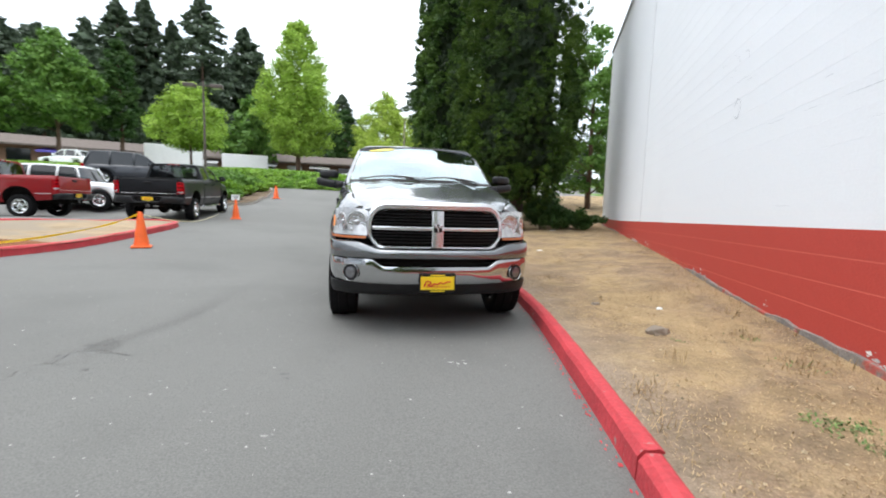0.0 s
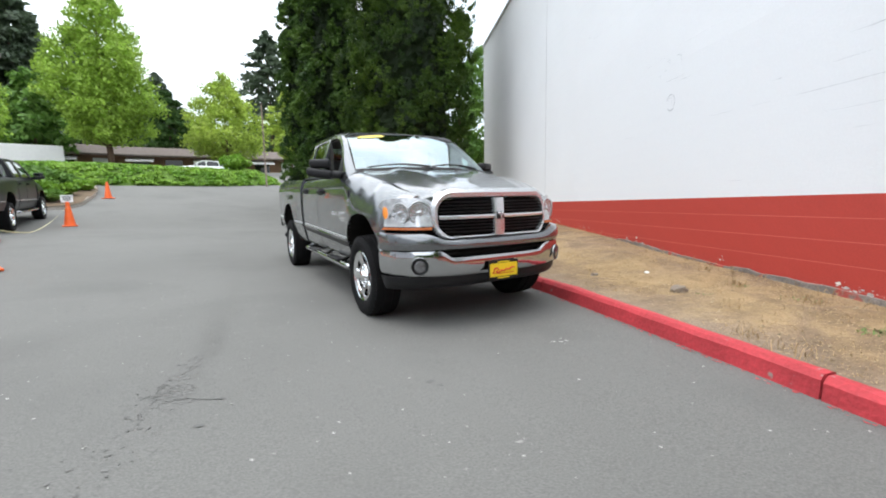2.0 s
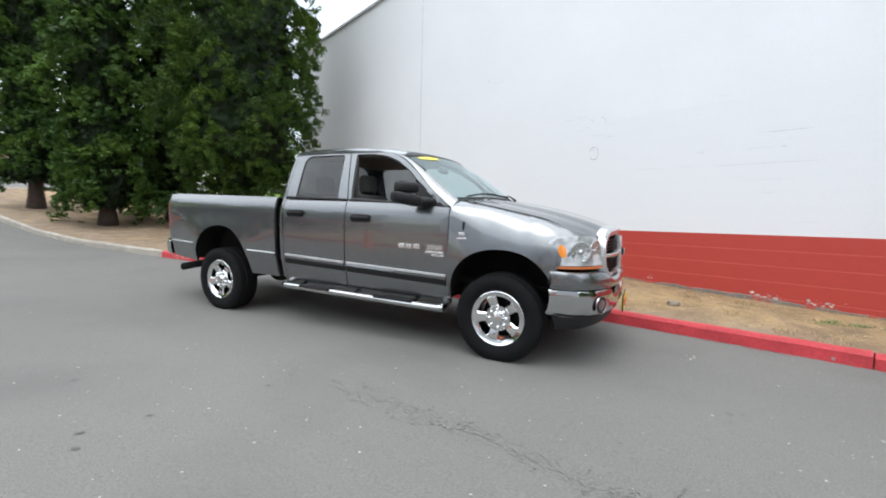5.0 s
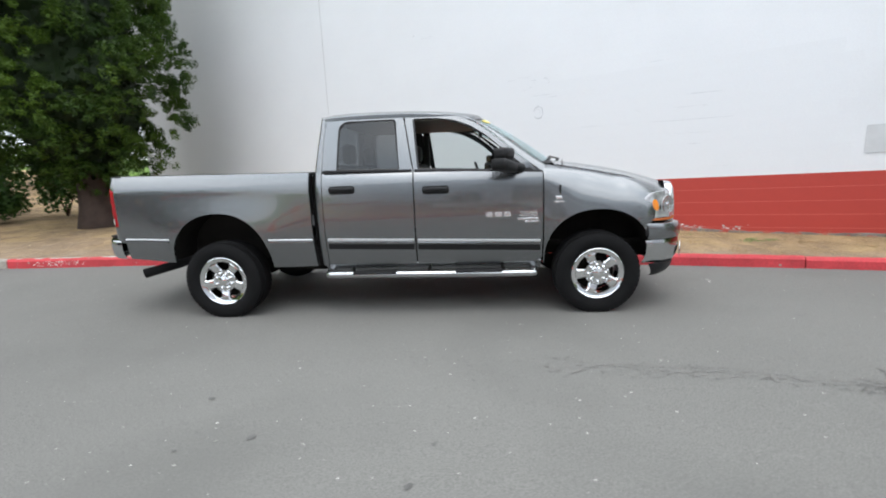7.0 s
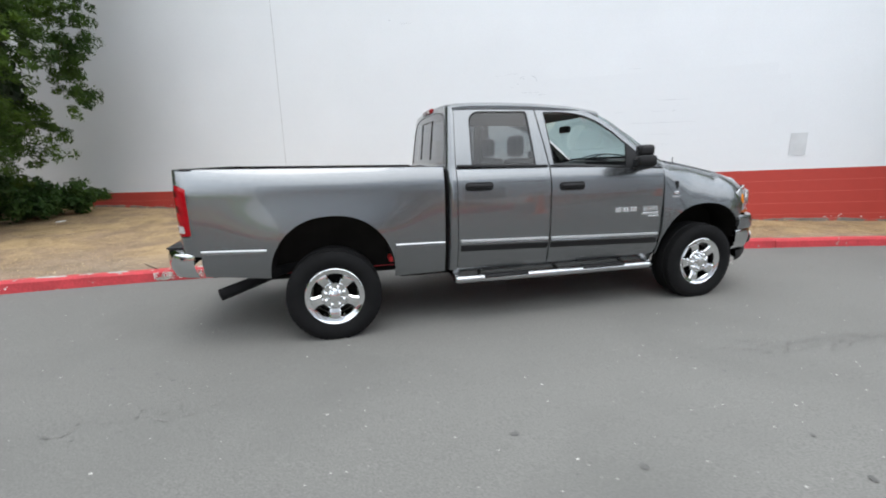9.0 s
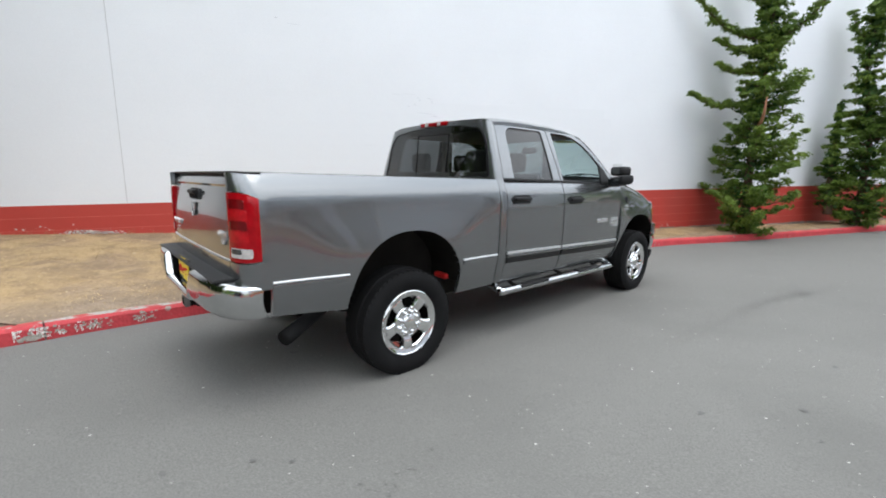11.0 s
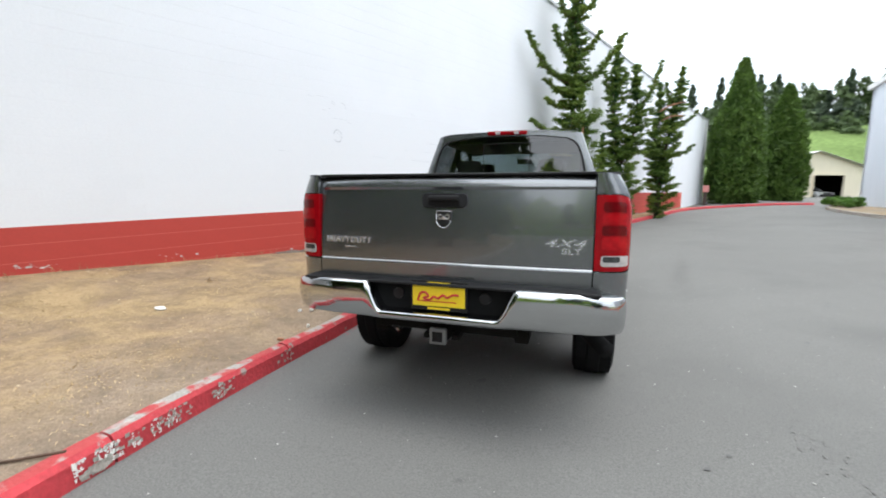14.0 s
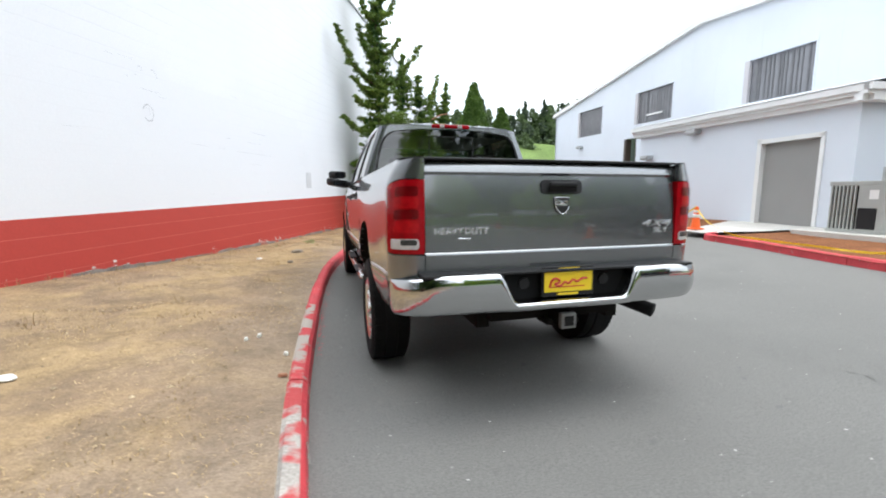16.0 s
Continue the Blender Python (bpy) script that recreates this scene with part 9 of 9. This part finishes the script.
# ---- litter, stones and grass on the verge ----
def lump(name, x, y, rx, ry, h, material, label, category, seed, sink=0.3, turn=0.0, group=""):
    bm = bmesh.new()
    bmesh.ops.create_icosphere(bm, subdivisions=3, radius=1.0)
    for v in bm.verts:
        q = 1 + 0.28 * noise.noise(v.co * 1.7 + Vector((seed, 0, 0))) + 0.10 * noise.noise(v.co * 5 + Vector((0, seed, 0)))
        v.co = Vector((v.co.x * rx * q, v.co.y * ry * q, max(-0.3, min(0.75, v.co.z)) * h * q))
    ob = part(name, bm, material, None, smooth=True, flat_angle=28)
    ob.matrix_world = Matrix.Translation((x, y, verge_z(x, y) + h * (0.5 - sink))) @ Matrix.Rotation(turn, 4, "Z")
    return tagged(ob, label, category, group)


lump("stone", 1.75, -1.44, 0.105, 0.07, 0.06, M_STONE, "flat grey stone half sunk in the dry verge", "stone", 1, turn=0.3, group="verge stones")
lump("stone", 1.80, -0.38, 0.05, 0.04, 0.04, M_STONE, "small grey stone on the dry verge", "stone", 2, group="verge stones")
for i, (x, y, r) in enumerate(((2.95, 4.0, .06), (2.31, -.71, .045), (1.76, 3.37, .024), (1.54, 3.75, .022), (5.35, 8.75, .10), (7.15, 10.4, .08), (1.84, 3.45, .018))):
    lump("paper_scrap", x, y, r, r * 0.62, 0.022, M_PAPER, "crumpled white paper scrap on the verge", "litter", 30 + i, sink=0.1, turn=i * 0.7, group="paper scraps")
lump("dead_leaf", 1.53, 4.13, 0.028, 0.018, 0.016, M_DEADWOOD, "curled brown dead leaf", "leaf", 41, sink=0.1)
v, f = tube([(1.26, 5.71, verge_z(1.5, 5.71) + 0.008), (1.40, 5.83, verge_z(1.5, 5.83) + 0.010), (1.60, 5.98, verge_z(1.6, 5.98) + 0.008)], [0.007, 0.006, 0.004], 7)
v = [(p[0] + 0.12, p[1], p[2]) for p in v]
tagged(mesh("stick", v, f, M_BARK, smooth=True), "thin dry stick lying behind the kerb", "stick")

rng = np.random.default_rng(23)
vs, fs = [], []


def blade(x, y, z, ln, lean, az, w):
    i0 = len(vs)
    dx, dy = math.cos(az), math.sin(az)
    hx, hy = -dy * w, dx * w
    mx, mz = ln * 0.55 * math.sin(lean * 0.7), ln * 0.55 * math.cos(lean * 0.7)
    ex, ez = ln * math.sin(lean), ln * math.cos(lean) * 0.9
    vs.extend([(x - hx, y - hy, z - 0.005), (x + hx, y + hy, z - 0.005), (x + dx * mx + hx * 0.7, y + dy * mx + hy * 0.7, z + mz), (x + dx * mx - hx * 0.7, y + dy * mx - hy * 0.7, z + mz), (x + dx * ex, y + dy * ex, z + ez)])
    fs.extend([(i0, i0 + 1, i0 + 2, i0 + 3), (i0 + 3, i0 + 2, i0 + 4)])


for i in range(70000):
    y = -7.5 + 18.5 * rng.random()
    xa, xb = float(kerb_x(y)) + 0.16, float(wall_x(y)) - 0.04
    u = rng.random()
    x = xa + (xb - xa) * u
    dens = noise.noise((x * 0.9, y * 0.9, 7)) + 0.5 * noise.noise((x * 2.7, y * 2.7, 2))
    if dens + 0.35 * (u > 0.85) - 0.15 * (u < 0.1) < 0.12 + 0.25 * rng.normal():
        continue
    blade(x, y, verge_z(x, y), 0.012 + 0.026 * rng.random(), 1.1 + 0.42 * rng.random(), rng.random() * 6.283, 0.0016 + 0.0012 * rng.random())
for x, y, n in [(0.99, -2.39, 30), (0.81, -2.72, 18), (1.42, -2.04, 14), (2.33, -1.69, 30), (2.13, -2.25, 34), (2.0, -2.4, 20), (2.77, -1.13, 20), (2.4, -1.6, 14), (2.0, -0.2, 14), (1.95, 1.2, 12), (2.6, 2.3, 12), (3.4, 3.0, 18)] + [(float(wall_x(y)) - 0.06 - 0.1 * rng.random(), y, 12) for y in np.arange(-5, 9, 0.33)]:
    for k in range(n):
        blade(x + rng.normal(0, 0.05), y + rng.normal(0, 0.06), verge_z(x, y), 0.05 + 0.08 * rng.random(), 0.3 + 0.8 * rng.random(), rng.random() * 6.283, 0.0025)
tagged(mesh("dry_grass", vs, fs, M_TUFT), "short dead straw grass over the verge", "grass", kind="stuff")
vs, fs = [], []
for x, y, w, n in ((1.51, -2.83, .03, 16), (1.61, -2.89, .04, 34), (1.63, -2.95, .05, 44), (1.66, -2.99, .05, 44), (1.51, -2.95, .035, 20), (1.53, -3.13, .035, 28), (1.55, -3.20, .04, 30), (1.76, -1.69, .03, 14), (2.33, -1.69, .07, 16), (2.13, -2.25, .07, 16)):
    for k in range(n):
        blade(x + rng.normal(0, w), y + rng.normal(0, w), verge_z(x, y), 0.018 + 0.026 * rng.random(), 0.8 + 0.7 * rng.random(), rng.random() * 6.283, 0.0055)
tagged(mesh("green_weeds", vs, fs, M_WEED), "low green weeds in the dry dirt", "weeds", kind="stuff")
vs, fs = [], []
for i in range(1300):
    y = -7 + 17 * rng.random()
    xa, xb = float(kerb_x(y)) + 0.16, float(wall_x(y)) - 0.05
    x = xa + (xb - xa) * rng.random()
    r = 0.004 + 0.012 * rng.random() ** 3
    z = verge_z(x, y)
    i0 = len(vs)
    q = [r * (0.7 + 0.6 * rng.random()) for k in range(5)]
    vs += [(x + q[0], y, z), (x, y + q[1], z), (x - q[2], y, z), (x, y - q[3], z), (x, y, z + q[4] * 0.8)]
    fs += [(i0, i0 + 1, i0 + 4), (i0 + 1, i0 + 2, i0 + 4), (i0 + 2, i0 + 3, i0 + 4), (i0 + 3, i0, i0 + 4)]
tagged(mesh("pebbles", vs, fs, M_CLOD), "small clods and pebbles on the verge", "gravel", kind="stuff")


# flattened straw in patches on the dirt
rng = np.random.default_rng(77)
vs = []
while len(vs) < 4 * 26000:
    y = -10.5 + 24 * rng.random()
    x0, x1 = float(kerb_x(y)) + 0.14, min(float(wall_x(y)) - 0.05, float(kerb_x(y)) + 7)
    x = x0 + (x1 - x0) * rng.random()
    d = noise.noise((x * 0.8, y * 0.8, 9)) + 0.6 * noise.noise((x * 2.6, y * 2.6, 4))
    if d < 0.8 * rng.random() - 0.35:
        continue
    z = verge_z(x, y)
    a, L, w = 2 * math.pi * rng.random(), 0.007 + 0.015 * rng.random() ** 2, 0.0013 + 0.0012 * rng.random()
    c, s_, lift = math.cos(a), math.sin(a), 0.003 + 0.005 * rng.random()
    tip = 0.005 * rng.normal()
    vs += [(x - c * L, y - s_ * L, z + lift - tip), (x + s_ * w, y - c * w, z + lift + 0.004), (x + c * L, y + s_ * L, z + lift + tip), (x - s_ * w, y + c * w, z + lift + 0.003)]
tagged(leaf_ob("straw", vs, np.arange(len(vs)).reshape(-1, 4), M_STRAW), "pale trampled straw lying on the dirt", "straw", kind="stuff")

# ---- block courses of the tall wall ----
SLOPE, BL, BH = -0.021, 0.406, 0.203
RM = Matrix(((WD.x, WN.x, 0, 0), (WD.y, WN.y, 0, 0), (0, 0, 1, 0), (0, 0, 0, 1)))


def block_verts(s0, s1, lower, upper, face, c=0.0013):
    """Front, chamfer and return of one block; z from the course lines."""
    out = []
    for o, d in ((face, c), (face + c * 0.8, 0.0), (0.012, 0.0)):
        for s, zf, dz in ((s0, lower, d), (s1, lower, d), (s1, upper, -d), (s0, upper, -d)):
            out.append((s, o, zf(s) + dz))
    return out


BLOCK_F = [(0, 1, 2, 3)] + [(4 * k + j, 4 * (k + 1) + j, 4 * (k + 1) + (j + 1) % 4, 4 * k + (j + 1) % 4) for k in range(2) for j in range(4)]
g = 0.0004
units = {"red": block_verts(0.0, BL, lambda s: SLOPE * s + 0.006, lambda s: SLOPE * s + BH - g, -0.004),
         "white": block_verts(0.0, BL, lambda s: SLOPE * s + g, lambda s: SLOPE * s + BH - g, -0.0016, 0.0008)}
meshes = {}
for nm, mt in (("red", M_WALLRED), ("white", M_WALLWHITE)):
    me = bpy.data.meshes.new("block_" + nm)
    me.from_pydata(units[nm], [], [f[::-1] for f in BLOCK_F])
    me.materials.append(mt)
    me.update()
    if me.polygons[0].normal.y > 0:
        me.flip_normals()
    meshes[nm] = me
joined = {"red": ([], []), "white": ([], [])}
rng = np.random.default_rng(3)
for k in range(-6, 33):
    off = 0.0 if k % 2 else BL / 2
    nm = "red" if k < 0 else "white"
    for i in range(int((S0 - off) / BL) + 1, int((S1 - off) / BL)):
        s0 = i * BL + off
        lo, up = (lambda s, k=k: float(band_z(s)) + k * BH), (lambda s, k=k: float(band_z(s)) + (k + 1) * BH)
        if lo(s0) > top_z(s0) - 0.06 or up(s0) < base_z(s0) - 0.05:
            continue
        near = (-6.2 < s0 < 6.0 and k < 0) or (-4.6 < s0 < 3.0 and 0 <= k < 9)
        if near:
            ob = new("block", meshes[nm])
            ob.parent = wall_east
            p = wall_pt(s0, rng.normal(0, 0.00012), lo(s0))
            ob.matrix_local = Matrix.Translation(p) @ RM
        else:
            V, F = joined[nm]
            i0 = len(V)
            face = (-0.004 if nm == "red" else -0.0016) + rng.normal(0, 0.00008)
            for s, o, z in block_verts(s0, s0 + BL, lambda s: lo(s) + (0.006 if nm == "red" else g), lambda s: min(up(s) - g, float(top_z(s)) - 0.021), face):
                V.append(wall_pt(s, o, z))
            F.extend(tuple(i0 + j for j in f) for f in BLOCK_F)
for nm, mt in (("red", M_WALLRED), ("white", M_WALLWHITE)):
    V, F = joined[nm]
    ob = mesh("block_courses", V, F, mt, wall_east)
    tagged(ob, kind="stuff")


def on_wall(s, z, off=-0.010):
    return wall_pt(s, off, z)


def wall_plate(name, s0, s1, z0, z1, material, parent, off=-0.0095, thick=0.006):
    v = [on_wall(s, z, o) for o in (off, off + thick) for s, z in ((s0, z0), (s1, z0 + SLOPE * (s1 - s0)), (s1, z1 + SLOPE * (s1 - s0)), (s0, z1))]
    return mesh(name, v, [(0, 1, 2, 3), (4, 7, 6, 5), (0, 4, 5, 1), (1, 5, 6, 2), (2, 6, 7, 3), (3, 7, 4, 0)], material, parent)


wall_plate("control_joint", 5.136, 5.144, 0.925, 7.3, M_JOINTDARK, wall_east, -0.0075)
wall_plate("grey_patch", -4.86, -4.60, 1.37, 1.75, M_PATCH, wall_east)
vs, fs = [], []
for (cs, cz, r0, r1, a0, a1) in ((0.0, 2.34, 0.10, 0.122, 0.3, 5.6), (0.02, 2.34, 0.060, 0.066, 1.0, 3.6), (-0.12, 2.84, 0.09, 0.10, 1.3, 3.3), (0.08, 2.9, 0.03, 0.04, 0, 4)):
    n = 22
    i0 = len(vs)
    for k in range(n):
        a = a0 + (a1 - a0) * k / (n - 1)
        w = (r1 - r0) * (0.3 + 0.7 * rng.random())
        for r in (r0, r0 + w):
            vs.append(on_wall(cs + r * 0.8 * math.cos(a), cz + r * math.sin(a), -0.0088))
    fs += [(i0 + 2 * k, i0 + 2 * k + 1, i0 + 2 * k + 3, i0 + 2 * k + 2) for k in range(n - 1)]
tagged(mesh("scuff_mark", vs, fs, M_SCUFF, wall_east), kind="stuff")
vs, fs = [], []
for sa, sb, z, w in ((-1.83, -2.03, 2.96, .004), (-2.35, -2.92, 2.40, .007), (-2.22, -2.54, 2.205, .004), (-2.62, -2.69, 2.205, .009), (-1.85, -3.05, 2.005, .006), (-0.76, -1.13, 2.015, .004), (-1.38, -1.63, 2.01, .003),
                     (-1.63, -1.74, 2.205, .006), (-0.18, -0.38, 2.595, .006), (-2.17, -2.77, 1.795, .003), (-2.44, -2.62, 1.62, .003), (-1.1, -1.33, 1.23, .003), (-2.83, -3.05, 1.255, .003), (0.15, 0.40, 2.99, .004),
                     (0.13, 0.17, 2.80, .012), (0.94, 1.18, 2.0, .003), (2.2, 2.45, 4.03, .005), (0.45, 0.60, 2.965, .005), (-0.25, 0.12, 2.645, .005), (2.60, 2.66, 4.11, .012), (-2.69, -2.72, 2.3, .006), (0.25, 0.32, 2.76, .006)):
    n = max(4, int(abs(sb - sa) / 0.03))
    i0 = len(vs)
    for k in range(n + 1):
        q = sa + (sb - sa) * k / n
        half = w * 0.5 * (0.35 + 0.65 * rng.random()) * min(1.0, 4 * min(k, n - k) / n + 0.15)
        jog = 0.002 * noise.noise((q * 9, z * 5, 0))
        vs += [on_wall(q, z + jog - half, -0.0062), on_wall(q, z + jog + half, -0.0062)]
    fs += [(i0 + 2 * k, i0 + 2 * k + 1, i0 + 2 * k + 3, i0 + 2 * k + 2) for k in range(n)]
tagged(mesh("open_joint", vs, fs, M_SCUFF, wall_east), kind="stuff")
vs, fs = [], []
for i in range(620):
    if i < 260:                      # peeled stretches
        c, w = rng.choice([5.45, 5.62, 5.75, 5.95]), 0.10
        s = c + w * rng.normal()
        z = float(base_z(s)) + 0.004 + 0.025 * abs(rng.normal())
    elif i < 315:
        c = rng.choice([-2.55, -2.65, -2.75, -3.05, -3.12, 4.3, 4.1])
        s = c + 0.06 * rng.normal()
        z = float(base_z(s)) + 0.05 + 0.028 * abs(rng.normal())
    else:
        s = -7 + 16 * rng.random()
        if noise.noise((s * 2.3, 0, 4)) < 0.22 and rng.random() > 0.06:
            continue
        z = float(base_z(s)) + 0.05 + 0.035 * abs(rng.normal())
    r = 0.003 + 0.014 * rng.random() ** 3
    i0 = len(vs)
    for k in range(7):
        a = 2 * math.pi * k / 7
        q = r * (0.5 + 0.8 * rng.random())
        vs.append(on_wall(s + 1.8 * q * math.cos(a), z + q * math.sin(a), -0.0092))
    fs.append(tuple(range(i0, i0 + 7)))
tagged(mesh("paint_chip", vs, fs, M_CHIP, wall_east), kind="stuff")
